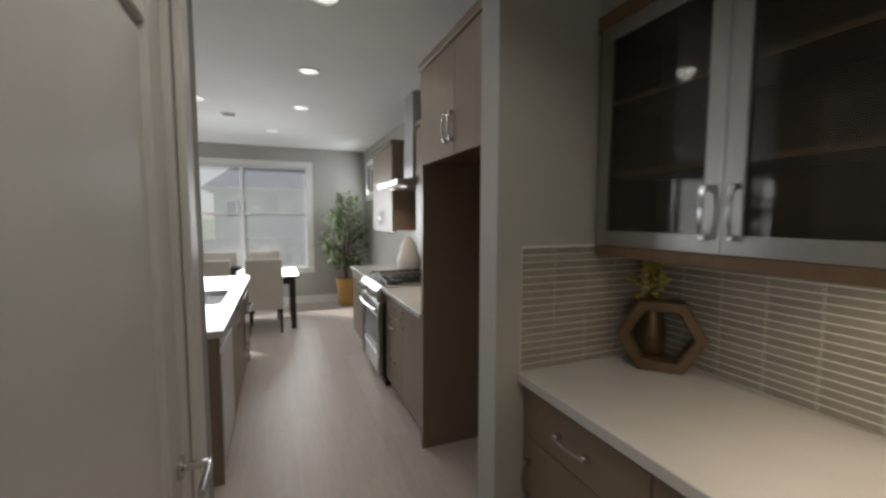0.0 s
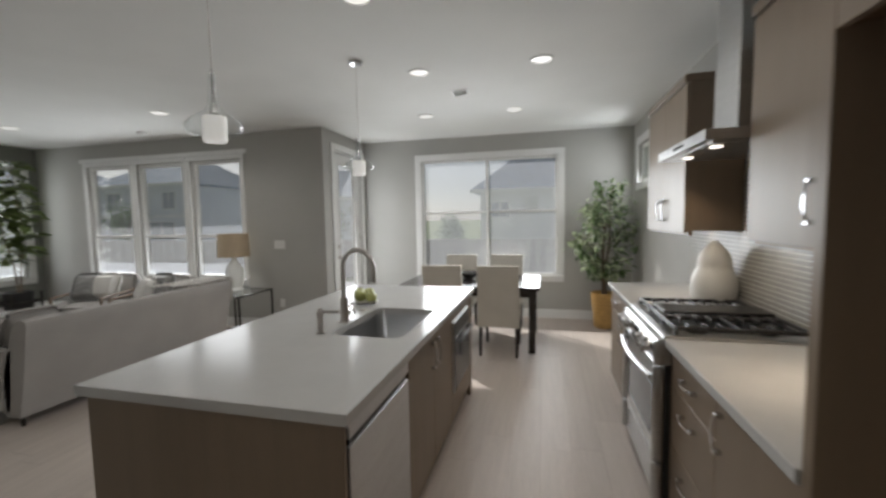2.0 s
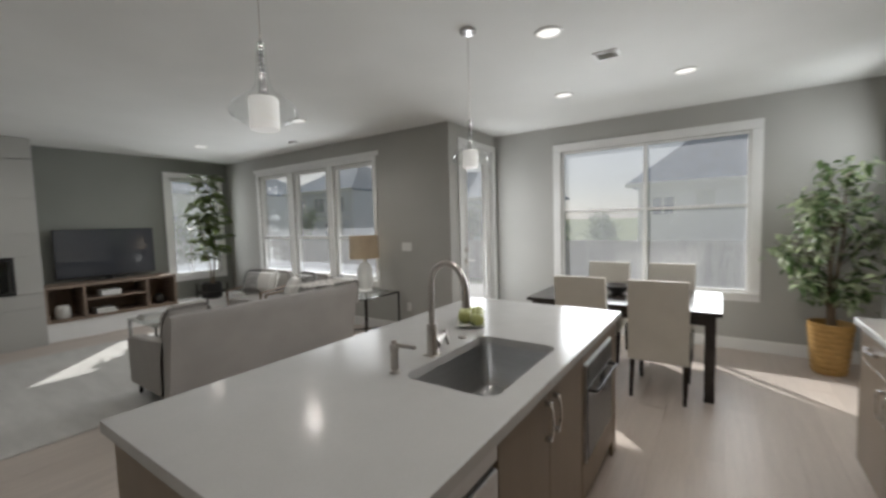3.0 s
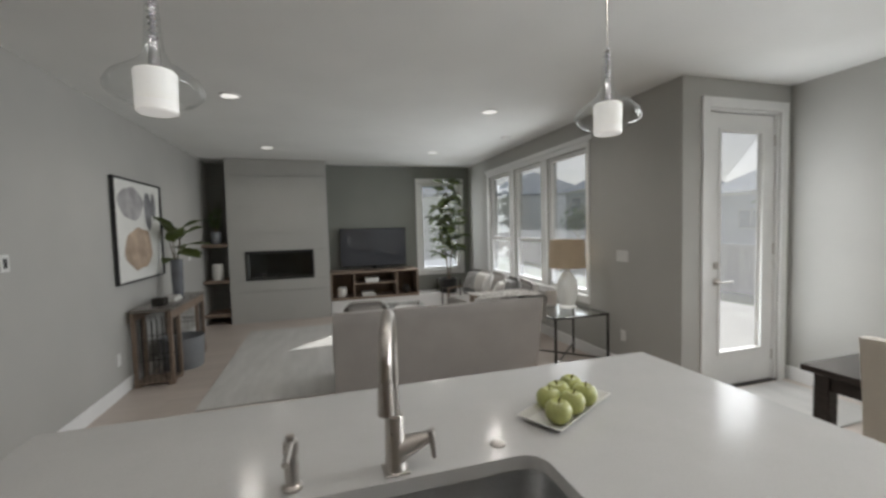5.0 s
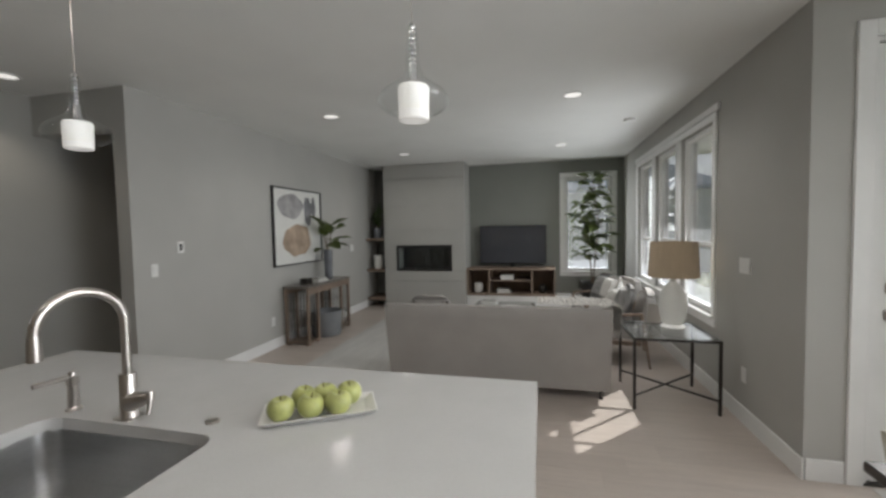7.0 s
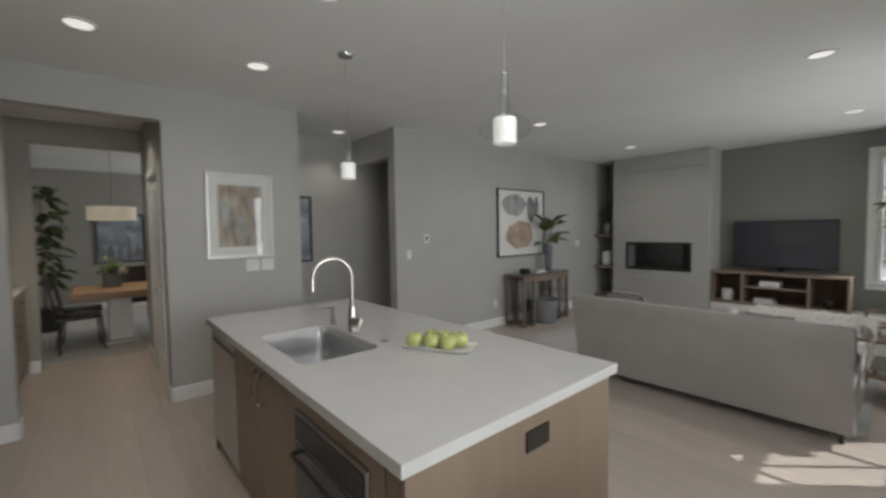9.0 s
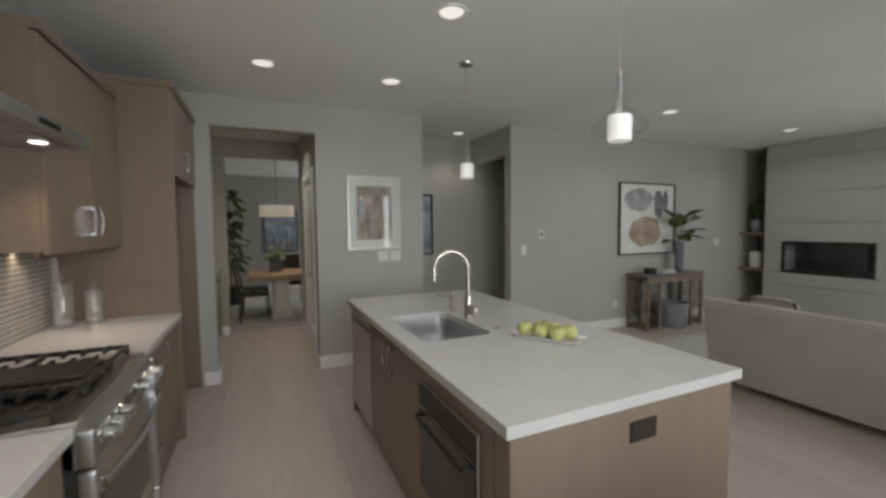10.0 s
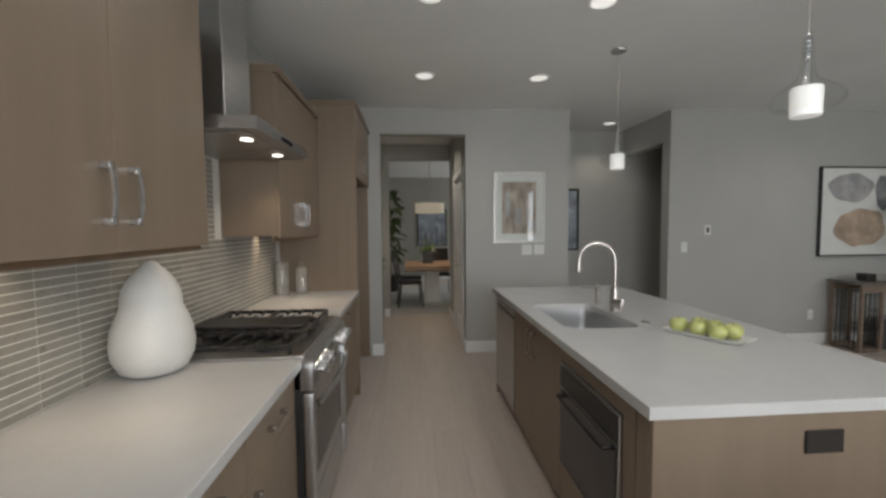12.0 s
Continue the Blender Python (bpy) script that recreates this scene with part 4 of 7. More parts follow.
def detector(name, x, y, r, label):
    single(name, lathe([(r, H - 0.001), (r, H - 0.014), (r * 0.85, H - 0.028), (r * 0.3, H - 0.032)], (x, y, 0), 28), TRIM, label, "detector", smooth=True)


detector("smoke_detector", -4.78, 7.36, 0.065, "round white ceiling smoke detector")


def vent(x, y):
    v = thing("ceiling_vent", (x, y, H), "white louvred ceiling air vent", "vent")
    part("vent_frame", boxes((-0.09, 0.09, -0.085, -0.065, -0.01, -0.001), (-0.09, 0.09, 0.065, 0.085, -0.01, -0.001), (-0.09, -0.07, -0.065, 0.065, -0.01, -0.001), (0.07, 0.09, -0.065, 0.065, -0.01, -0.001), bevel=0.002), TRIM, v, here=True)
    part("backing", boxes((-0.07, 0.07, -0.065, 0.065, -0.003, -0.001)), SILVER, v, here=True)
    for k in range(6):
        bm = boxes((-0.07, 0.07, -0.009, 0.009, -0.001, 0.001))
        bmesh.ops.transform(bm, matrix=pose(0, -0.052 + k * 0.021, -0.007, 35), verts=bm.verts)
        part("slat", bm, TRIM, v, here=True)


vent(-0.305, 6.93)


def pendant(x, y):
    p = thing("pendant_lamp", (x, y, 1.865), "lit pendant lamp, opal cylinder inside a clear glass saucer", "pendant lamp", "pendants over the island")
    top = H - 1.865
    part("canopy", lathe([(0.055, top - 0.001), (0.055, top - 0.012), (0.048, top - 0.022), (0.012, top - 0.026)], n=28), CHROME, p, "round chrome ceiling canopy", True, True)
    part("cord", tube([(0, 0, 0.315), (0, 0, top - 0.024)], 0.0018, 6), NICKEL, p, here=True)
    part("stem", lathe([(0.006, 0.20), (0.006, 0.315), (0.004, 0.32)], n=12), CHROME, p, "slim chrome stem", True, True)
    for k in range(8):
        part("stem_ring", lathe([(0.006, 0.18 + 0.017 * k), (0.013, 0.186 + 0.017 * k), (0.006, 0.192 + 0.017 * k)], n=12), CHROME, p, here=True, smooth=True)
    part("socket", lathe([(0.026, 0.113), (0.026, 0.12), (0.016, 0.13), (0.012, 0.18), (0.007, 0.20)], n=18), CHROME, p, "chrome socket", True, True)
    part("diffuser", lathe([(0.045, 0.0), (0.050, 0.004), (0.052, 0.107), (0.047, 0.113), (0.02, 0.114)], n=32), LAMPGLOW, p, "glowing white opal cylinder", True, True)
    g = part("glass_shade", lathe([(0.016, 0.30), (0.019, 0.25), (0.022, 0.20), (0.026, 0.165), (0.04, 0.138), (0.075, 0.115), (0.105, 0.092), (0.118, 0.068), (0.114, 0.05), (0.095, 0.034), (0.066, 0.024)], n=40, cap=False), CLEAR, p, "clear blown glass saucer shade", True, True)
    g.visible_shadow = False
    return p


pe = pendant(-0.94, 4.475)
copy_thing(pe, pose(-0.94, 5.94, 1.865))


# ---- living room ----
def books(rows, label):
    for r in rows:
        x0, x1, y0, y1, z0, z1 = r
        b = thing("book", ((x0 + x1) / 2, (y0 + y1) / 2, z0), label, "book", "lying books")
        part("cover", boxes((x0, x1, y0, y1, z0, z0 + 0.003), (x0, x1, y0, y1, z1 - 0.003, z1), (x0, x0 + 0.003, y0, y1, z0 + 0.003, z1 - 0.003)), SILVER, b)
        part("pages", boxes((x0 + 0.0032, x1 - 0.004, y0 + 0.004, y1 - 0.004, z0 + 0.0032, z1 - 0.0032)), PAPER, b)


def fireplace():
    f = thing("fireplace", (-7.28, 4.195, 0), "tall grey panelled chimney breast with a long black gas fireplace", "fireplace")
    x0, x1, y0, y1 = -7.562, -7.0, 3.4, 4.99
    b0, b1, c0, c1 = 3.645, 4.735, 0.72, 1.21
    part("core", boxes((x0, x1 - 0.02, y0 + 0.001, b0, 0, H - 0.002), (x0, x1 - 0.02, b1, y1 - 0.001, 0, H - 0.002), (x0, x1 - 0.02, b0, b1, 0, c0), (x0, x1 - 0.02, b0, b1, c1, H - 0.002), (x0, x0 + 0.15, b0, b1, c0, c1)), WALL, f)
    # large panels with shadow joints
    g = 0.0045
    rows = [(0.0, 0.53), (0.53, c0), (c1, 1.50), (1.50, 1.96), (1.96, 2.47), (2.47, H - 0.003)]
    for p, q in rows:
        part("panel", boxes((x1 - 0.0195, x1, y0, y1, p + g, q - g), bevel=0.002), WALL, f)
    for a, b in ((y0, b0), (b1, y1)):
        part("panel", boxes((x1 - 0.0195, x1, a, b, c0 + g, c1 - g), bevel=0.002), WALL, f)
    part("surround", boxes((x1 - 0.03, x1 + 0.008, b0, b0 + 0.035, c0, c1), (x1 - 0.03, x1 + 0.008, b1 - 0.035, b1, c0, c1), (x1 - 0.03, x1 + 0.008, b0 + 0.035, b1 - 0.035, c0, c0 + 0.035), (x1 - 0.03, x1 + 0.008, b0 + 0.035, b1 - 0.035, c1 - 0.05, c1), bevel=0.003), BLACKPLASTIC, f, "black metal surround")
    part("firebox", boxes((x0 + 0.151, x0 + 0.16, b0, b1, c0, c1), (x0 + 0.16, x1 - 0.03, b0, b1, c0, c0 + 0.02)), BLACKPLASTIC, f)
    part("fire_glass", boxes((x1 - 0.024, x1 - 0.02, b0 + 0.03, b1 - 0.03, c0 + 0.03, c1 - 0.045)), TABLEGLASS, f)
    bm = bmesh.new()
    for k in range(60):
        r = random.uniform(0.015, 0.03)
        bmesh.ops.create_icosphere(bm, subdivisions=1, radius=r, matrix=Matrix.Translation((-7.2 + random.uniform(-0.05, 0.08), b0 + 0.06 + (b1 - b0 - 0.12) * random.random(), c0 + 0.03 + random.uniform(0, 0.02))))
    tagged(part("embers", bm, IRON, f, "dark fire glass stones"), kind="stuff")


fireplace()


def niche():
    n = thing("niche_shelves", (-7.28, 3.2, 0), "narrow wall niche with two thick wooden shelves", "shelves")
    part("shelf", boxes((-7.562, -7.03, 3.001, 3.399, 0.70, 0.75), bevel=0.003), RUSTWOOD, n)
    part("shelf", boxes((-7.562, -7.03, 3.001, 3.399, 1.30, 1.35), bevel=0.003), RUSTWOOD, n)
    part("shelf", boxes((-7.562, -7.03, 3.001, 3.399, 0.14, 0.19), bevel=0.003), RUSTWOOD, n)
    single("ceramic_jar", lathe([(0.07, 0), (0.085, 0.03), (0.088, 0.22), (0.075, 0.26), (0.06, 0.27), (0.055, 0.25)], (-7.15, 3.2, 0.751), 24), CERAMIC, "white ceramic jar on the niche shelf", "jar", smooth=True)
    single("stone_pot", lathe([(0.06, 0), (0.075, 0.05), (0.08, 0.15), (0.07, 0.2), (0.06, 0.2), (0.058, 0.16)], (-7.15, 3.2, 1.351), 24), VASEGLASS, "dark glazed pot on the upper niche shelf", "pot", smooth=True)


niche()


def leaf_mesh(name, length, width, curl, material, seg=6, across=2, waist=0.0, folded=0.12):
    """One leaf along +x from its stalk, drooping at the tip; waist pinches it like a fiddle."""
    bm = bmesh.new()
    rows = []
    for i in range(seg + 1):
        u = i / seg
        w = width * math.sin(math.pi * min(1, u ** 0.75 * 0.97 + 0.02)) ** 0.8 * (1 - waist * math.exp(-((u - 0.42) / 0.16) ** 2))
        row = []
        for j in range(-across, across + 1):
            v = j / across
            z = -curl * u * u * length + abs(v) * w * folded + 0.03 * length * math.sin(7 * u + 2 * v)
            row.append(bm.verts.new((u * length, v * w / 2, z)))
        rows.append(row)
    for a, c in zip(rows, rows[1:]):
        for j in range(2 * across):
            bm.faces.new((a[j], a[j + 1], c[j + 1], c[j]))
    me = mesh(name, bm, material, True)
    return me


def spray(parent, name, me, places, label=""):
    for k, m in enumerate(places):
        ob = new(name, me)
        ob.parent = parent
        ob.matrix_basis = m
        if label and k == 0:
            tagged(ob, label)


def crown(name, parent, me, places, material, label=""):
    """Many small leaves joined into one crown mesh."""
    src = [v.co.copy() for v in me.vertices]
    polys = [tuple(p.vertices) for p in me.polygons]
    verts, faces = [], []
    for m in places:
        o = len(verts)
        verts.extend(m @ v for v in src)
        faces.extend(tuple(i + o for i in p) for p in polys)
    out = bpy.data.meshes.new(name)
    out.from_pydata(verts, [], faces)
    out.materials.append(material)
    out.shade_smooth()
    ob = new(name, out)
    ob.parent = parent
    return tagged(ob, label, kind="stuff")


def leafpose(p, heading, lift, roll=0, s=1.0):
    return Matrix.Translation(p) @ Matrix.Rotation(heading, 4, "Z") @ Matrix.Rotation(-lift, 4, "Y") @ Matrix.Rotation(roll, 4, "X") @ Matrix.Scale(s, 4)


BIGLEAF = leaf_mesh("leaf", 0.27, 0.185, 0.30, FIGLEAF, 7, 2, 0.22)
SMALLLEAF = leaf_mesh("small_leaf", 0.075, 0.032, 0.4, LEAF, 3, 1)


def niche_plant():
    rnd = random.Random(17)
    p = thing("trailing_plant", (-7.14, 3.2, 1.552), "small trailing plant in the dark niche pot", "plant")
    part("soil", lathe([(0.056, -0.036), (0.03, -0.03), (0.004, -0.028)], n=16), SOIL, p, here=True)
    bm = bmesh.new()
    places = []
    for k in range(12):
        a, h = k * 2.4, rnd.uniform(0.15, 0.5)
        q = Vector((0.05 * math.cos(a), 0.10 * math.sin(a), h))
        tube([(0, 0, -0.03), q * 0.6, q], [0.003, 0.003, 0.002], 5, bm)
        for j in range(16):
            places.append(leafpose(q * rnd.uniform(0.3, 1.0) + Vector((rnd.gauss(0, 0.015), rnd.gauss(0, 0.015), 0)), rnd.uniform(0, 6.28), rnd.uniform(-0.6, 0.6), 0, rnd.uniform(0.7, 1.1)))
    part("stalks", bm, BARK, p, here=True)
    crown("crown", p, SMALLLEAF, places, LEAF, "small green leaves")


def fig_tree():
    rnd = random.Random(4)
    t = thing("fiddle_leaf_fig", (-7.17, 7.22, 0), "fiddle-leaf fig tree in a black pot before the side window", "plant")
    part("stand", boxes((-0.19, 0.19, -0.19, -0.17, 0.36, 0.385), (-0.19, 0.19, 0.17, 0.19, 0.36, 0.385), (-0.19, -0.17, -0.17, 0.17, 0.36, 0.385), (0.17, 0.19, -0.17, 0.17, 0.36, 0.385)), DARKMETAL, t, "black metal plant stand", here=True)
    for sx in (-1, 1):
        for sy in (-1, 1):
            part("leg", boxes((sx * 0.18 - 0.01, sx * 0.18 + 0.01, sy * 0.18 - 0.01, sy * 0.18 + 0.01, 0, 0.52)), DARKMETAL, t, here=True)
    part("pot", lathe([(0.12, 0.25), (0.16, 0.27), (0.175, 0.5), (0.18, 0.53), (0.165, 0.53), (0.16, 0.49), (0.01, 0.48)], n=28), BLACKPLASTIC, t, "matte black pot", True, True)
    part("soil", lathe([(0.158, 0.49), (0.1, 0.5), (0.01, 0.505)], n=20), SOIL, t, here=True)
    trunks = [[(0, 0, 0.48), (0.01, -0.01, 0.75), (0.02, -0.04, 1.0), (0.0, -0.10, 1.35), (-0.02, -0.13, 1.7)], [(0.03, 0.02, 0.48), (0.03, 0.04, 0.8), (0.05, 0.07, 1.1), (0.04, 0.10, 1.5), (0.02, 0.06, 1.95), (0.03, 0.03, 2.32)]]
    for p in trunks:
        part("trunk", tube(p, [0.014 - 0.002 * k for k in range(len(p))], 8), BARK, t, "slim brown trunk", True, True)
    places = []
    # loose tiers of leaves with gaps between them
    tiers = ((1.02, -0.10, 7), (1.14, 0.10, 10), (1.24, -0.02, 9), (1.34, 0.14, 7), (1.44, -0.13, 8), (1.56, 0.06, 8), (1.68, -0.16, 7), (1.78, 0.12, 6), (1.92, -0.08, 8), (2.03, 0.10, 8), (2.15, 0.02, 7), (2.27, -0.05, 5), (2.36, 0.03, 4))
    for z, off, n in tiers:
        twig = Vector((0.03 + 0.06 * math.sin(9 * z), off, z))
        part("twig", tube([(0.02, off * 0.2, z - 0.14), twig * 0.6 + Vector((0.01, 0, 0.4 * z - 0.05)), twig], [0.006, 0.005, 0.003], 6), BARK, t, here=True)
        for k in range(n + 3):
            a = k * math.tau / (n + 3) + rnd.uniform(-0.5, 0.5) + z * 3
            d = rnd.uniform(0.01, 0.07)
            places.append(leafpose(twig + Vector((math.cos(a) * d, math.sin(a) * d, rnd.uniform(-0.05, 0.05))), a, rnd.uniform(-0.35, 0.6), rnd.uniform(-0.5, 0.5), rnd.uniform(0.7, 1.1)))
    spray(t, "leaf", BIGLEAF, places, "large glossy green leaf")


niche_plant()
fig_tree()


def media_unit():
    m = thing("media_console", (-7.3, 5.79, 0), "low built-in media console with brown wood cubbies on a white plinth", "console")
    x0, x1, y0, y1, z0, z1 = -7.56, -7.05, 5.0, 6.6, 0.30, 0.77
    part("plinth", boxes((x0, x1 - 0.03, y0, 7.8, 0.0, 0.27), bevel=0.003), TRIM, m, "white painted plinth")
    part("top", boxes((x0, x1, y0, y1, z1 - 0.035, z1), bevel=0.002), RUSTWOOD, m)
    part("bottom", boxes((x0, x1, y0, y1, z0 - 0.029, z0 + 0.006), bevel=0.002), RUSTWOOD, m)
    for a in (y0, 5.40, 6.17, y1 - 0.03):
        part("divider", boxes((x0 + 0.02, x1 - 0.004, a, a + 0.03, z0 + 0.007, z1 - 0.036), bevel=0.0015), RUSTWOOD, m)
    part("shelf", boxes((x0 + 0.02, x1 - 0.01, 5.431, 6.169, 0.53, 0.555), bevel=0.0015), RUSTWOOD, m)
    part("back", boxes((x0, x0 + 0.019, y0, y1, z0 + 0.007, z1 - 0.036)), CAB_IN, m)
    single("white_box", boxes((-7.3, -7.1, 5.62, 5.86, 0.556, 0.64), bevel=0.006), WHITEPLASTIC, "white box in the media console", "box")
    books(((-7.35, -7.1, 5.55, 5.80, 0.3075, 0.335), (-7.34, -7.11, 5.56, 5.78, 0.3355, 0.36), (-7.33, -7.12, 5.55, 5.77, 0.3605, 0.38)), "pale book lying in the media console")
    single("ceramic_jar", lathe([(0.07, 0), (0.085, 0.03), (0.085, 0.15), (0.06, 0.18), (0.05, 0.18)], (-7.2, 5.2, 0.3065), 22), CERAMIC, "white ceramic jar in the media console", "jar", smooth=True)
    single("round_ornament", lathe([(0.04, 0), (0.07, 0.03), (0.08, 0.08), (0.07, 0.13), (0.03, 0.16), (0.02, 0.165)], (-7.2, 6.38, 0.3065), 22), DARKMETAL, "dark round ornament in the media console", "ornament", smooth=True)


media_unit()


def television():
    t = thing("television", (-7.42, 5.82, 0.77), "black flat-screen television on the media console", "television")
    part("housing", boxes((-7.47, -7.435, 5.2, 6.45, 0.82, 1.55), bevel=0.006, segs=2), BLACKPLASTIC, t)
    part("screen", boxes((-7.4345, -7.431, 5.215, 6.435, 0.845, 1.535)), SCREEN, t, "dark glossy screen")
    part("stand", boxes((-7.5, -7.36, 5.62, 6.02, 0.7705, 0.782), (-7.46, -7.44, 5.78, 5.86, 0.783, 0.819), bevel=0.003), BLACKPLASTIC, t)


television()


def sofa():
    s = thing("sofa", (-3.55, 5.93, 0), "grey upholstered sofa with low arms and slim dark legs", "sofa")
    y0, y1 = 4.95, 6.91
    # leaning back with rounded top
    out = [(-3.22, 0.1), (-3.18, 0.25), (-3.09, 0.72), (-3.075, 0.79), (-3.09, 0.825), (-3.13, 0.835), (-3.18, 0.82), (-3.24, 0.74), (-3.36, 0.40), (-3.36, 0.1)]
    bm = prism(out, "y", y0, y1)
    bmesh.ops.bevel(bm, geom=[e for e in bm.edges if len(e.link_faces) == 2 and e.calc_face_angle(0) > 1.0], offset=0.02, segments=3, affect="EDGES")
    part("back", bm, GREYSOFA, s, smooth=True)
    part("seat_base", boxes((-4.0, -3.361, y0 + 0.02, y1 - 0.02, 0.12, 0.30), bevel=0.02, segs=2), GREYSOFA, s, smooth=True)
    for a, b in ((y0 + 0.12, 5.93), (5.935, y1 - 0.12)):
        part("seat_cushion", cushion(-4.03, -3.36, a, b, 0.29, 0.46, 0.05, 0.15), GREYSOFA, s, smooth=True)
        bm = cushion(-3.52, -3.36, a, b, 0.45, 0.745, 0.05, 0.25)
        bmesh.ops.rotate(bm, verts=bm.verts, cent=(-3.4, 5.9, 0.45), matrix=Matrix.Rotation(radians(12), 3, "Y"))
        part("back_cushion", bm, GREYSOFA, s, smooth=True)
    for a, b in ((y0, y0 + 0.115), (y1 - 0.115, y1)):
        out = [(-4.02, 0.12), (-3.30, 0.12), (-3.24, 0.62), (-3.45, 0.585), (-3.99, 0.56), (-4.04, 0.53)]
        bm = prism(out, "y", a, b)
        bmesh.ops.bevel(bm, geom=bm.edges[:], offset=0.015, segments=2, affect="EDGES")
        part("arm", bm, GREYSOFA, s, smooth=True)
    for x, y in ((-3.97, y0 + 0.06), (-3.97, y1 - 0.06), (-3.30, y0 + 0.06), (-3.30, y1 - 0.06)):
        part("leg", tube([(x, y, 0.0), (x, y, 0.125)], [0.014, 0.022], 10), ESPRESSO, s, "tapered dark leg", True)


sofa()


def throw():
    bm = bmesh.new()
    rnd = random.Random(9)
    rows = []
    # lies over the back and falls down the end, with a ragged fluffy hem
    for i in range(15):
        u = i / 14
        x = -3.58 + 0.45 * u
        top = 0.832 + 0.016 * u
        edge = rnd.uniform(-0.02, 0.02)
        row = []
        for k in range(25):
            s = k / 24 * (0.92 + edge)
            if s < 0.62:
                y, z = 6.31 + s, top
            elif s < 0.70:
                a = (s - 0.62) / 0.08 * math.pi / 2
                y, z = 6.93 + 0.045 * math.sin(a), top - 0.045 * (1 - math.cos(a))
            else:
                y, z = 6.975 - 0.08 * (s - 0.70), top - 0.045 - (s - 0.70)
            row.append(bm.verts.new((x + rnd.uniform(-0.008, 0.008), y + rnd.uniform(0, 0.012), z + rnd.uniform(0, 0.016))))
        rows.append(row)
    for a, c in zip(rows, rows[1:]):
        for k in range(24):
            bm.faces.new((a[k], a[k + 1], c[k + 1], c[k]))
    # tufts of pile
    faces = bm.faces[:]
    for f in faces:
        for _ in range(5):
            c = f.calc_center_median() + Vector((rnd.uniform(-0.014, 0.014), rnd.uniform(-0.012, 0.012), 0))
            d = Vector((rnd.uniform(-0.5, 0.5), rnd.uniform(-0.3, 0.6), rnd.uniform(0.1, 0.6))).normalized() * rnd.uniform(0.015, 0.032)
            o = Vector((rnd.uniform(-1, 1), rnd.uniform(-1, 1), 0)).normalized() * 0.004
            bm.faces.new([bm.verts.new(c - o), bm.verts.new(c + o), bm.verts.new(c + d)])
    single("throw_blanket", bm, FABRICW, "white fluffy throw draped over the sofa's end", "blanket", smooth=True)


throw()
single("rug", boxes((-6.35, -3.5, 3.78, 6.95, 0.0085, 0.02), bevel=0.004), RUG, "pale grey woven rug under the sofa", "rug")


def side_table():
    t = thing("side_table", (-3.44, 7.4, 0), "glass-topped side table with dark crossed metal frame", "table")
    x0, x1, y0, y1, h = -3.76, -3.13, 7.07, 7.71, 0.60
    part("tabletop", boxes((x0 + 0.006, x1 - 0.006, y0 + 0.006, y1 - 0.006, h - 0.004, h + 0.008), bevel=0.002), TABLEGLASS, t, "clear glass top").visible_shadow = False
    w = 0.011
    part("rim", boxes((x0, x1, y0, y0 + 2 * w, h - 0.022, h - 0.005), (x0, x1, y1 - 2 * w, y1, h - 0.022, h - 0.005), (x0, x0 + 2 * w, y0 + 2 * w, y1 - 2 * w, h - 0.022, h - 0.005), (x1 - 2 * w, x1, y0 + 2 * w, y1 - 2 * w, h - 0.022, h - 0.005)), DARKMETAL, t)
    for x in (x0 + w, x1 - w):
        for y in (y0 + w, y1 - w):
            part("leg", boxes((x - w, x + w, y - w, y + w, 0, h - 0.023), bevel=0.002), DARKMETAL, t)
    part("stretcher", tube([(x0 + w, y0 + w, 0.12), (x1 - w, y1 - w, 0.12)], 0.009, 8), DARKMETAL, t)
    part("stretcher", tube([(x0 + w, y1 - w, 0.121), (x1 - w, y0 + w, 0.121)], 0.009, 8), DARKMETAL, t)
    l = thing("table_lamp", (-3.52, 7.47, 0.609), "table lamp with tan drum shade on milky glass base", "lamp")
    part("base", lathe([(0.09, 0), (0.095, 0.012), (0.075, 0.03), (0.10, 0.09), (0.115, 0.20), (0.105, 0.30), (0.06, 0.37), (0.03, 0.40), (0.028, 0.44)], n=28), LAMPGLASS, l, "milky glass base", True, True).visible_shadow = False
    part("neck", lathe([(0.012, 0.44), (0.012, 0.56), (0.03, 0.565), (0.006, 0.6)], n=14), NICKEL, l, here=True, smooth=True)
    part("shade", lathe([(0.20, 0.445), (0.187, 0.75), (0.184, 0.75), (0.197, 0.445)], n=40, cap=False), LINENSHADE, l, "tan linen drum shade", True, True)
    f = thing("photo_frame", (-3.66, 7.35, 0.609), "silver easel photo frame on the side table", "picture frame", turn=-35)
    bm = boxes((-0.006, 0.006, -0.06, 0.06, 0.0, 0.17), bevel=0.002)
    bmesh.ops.rotate(bm, verts=bm.verts, cent=(0, 0, 0), matrix=Matrix.Rotation(radians(-14), 3, "Y"))
    part("frame", bm, NICKEL, f, here=True)


side_table()


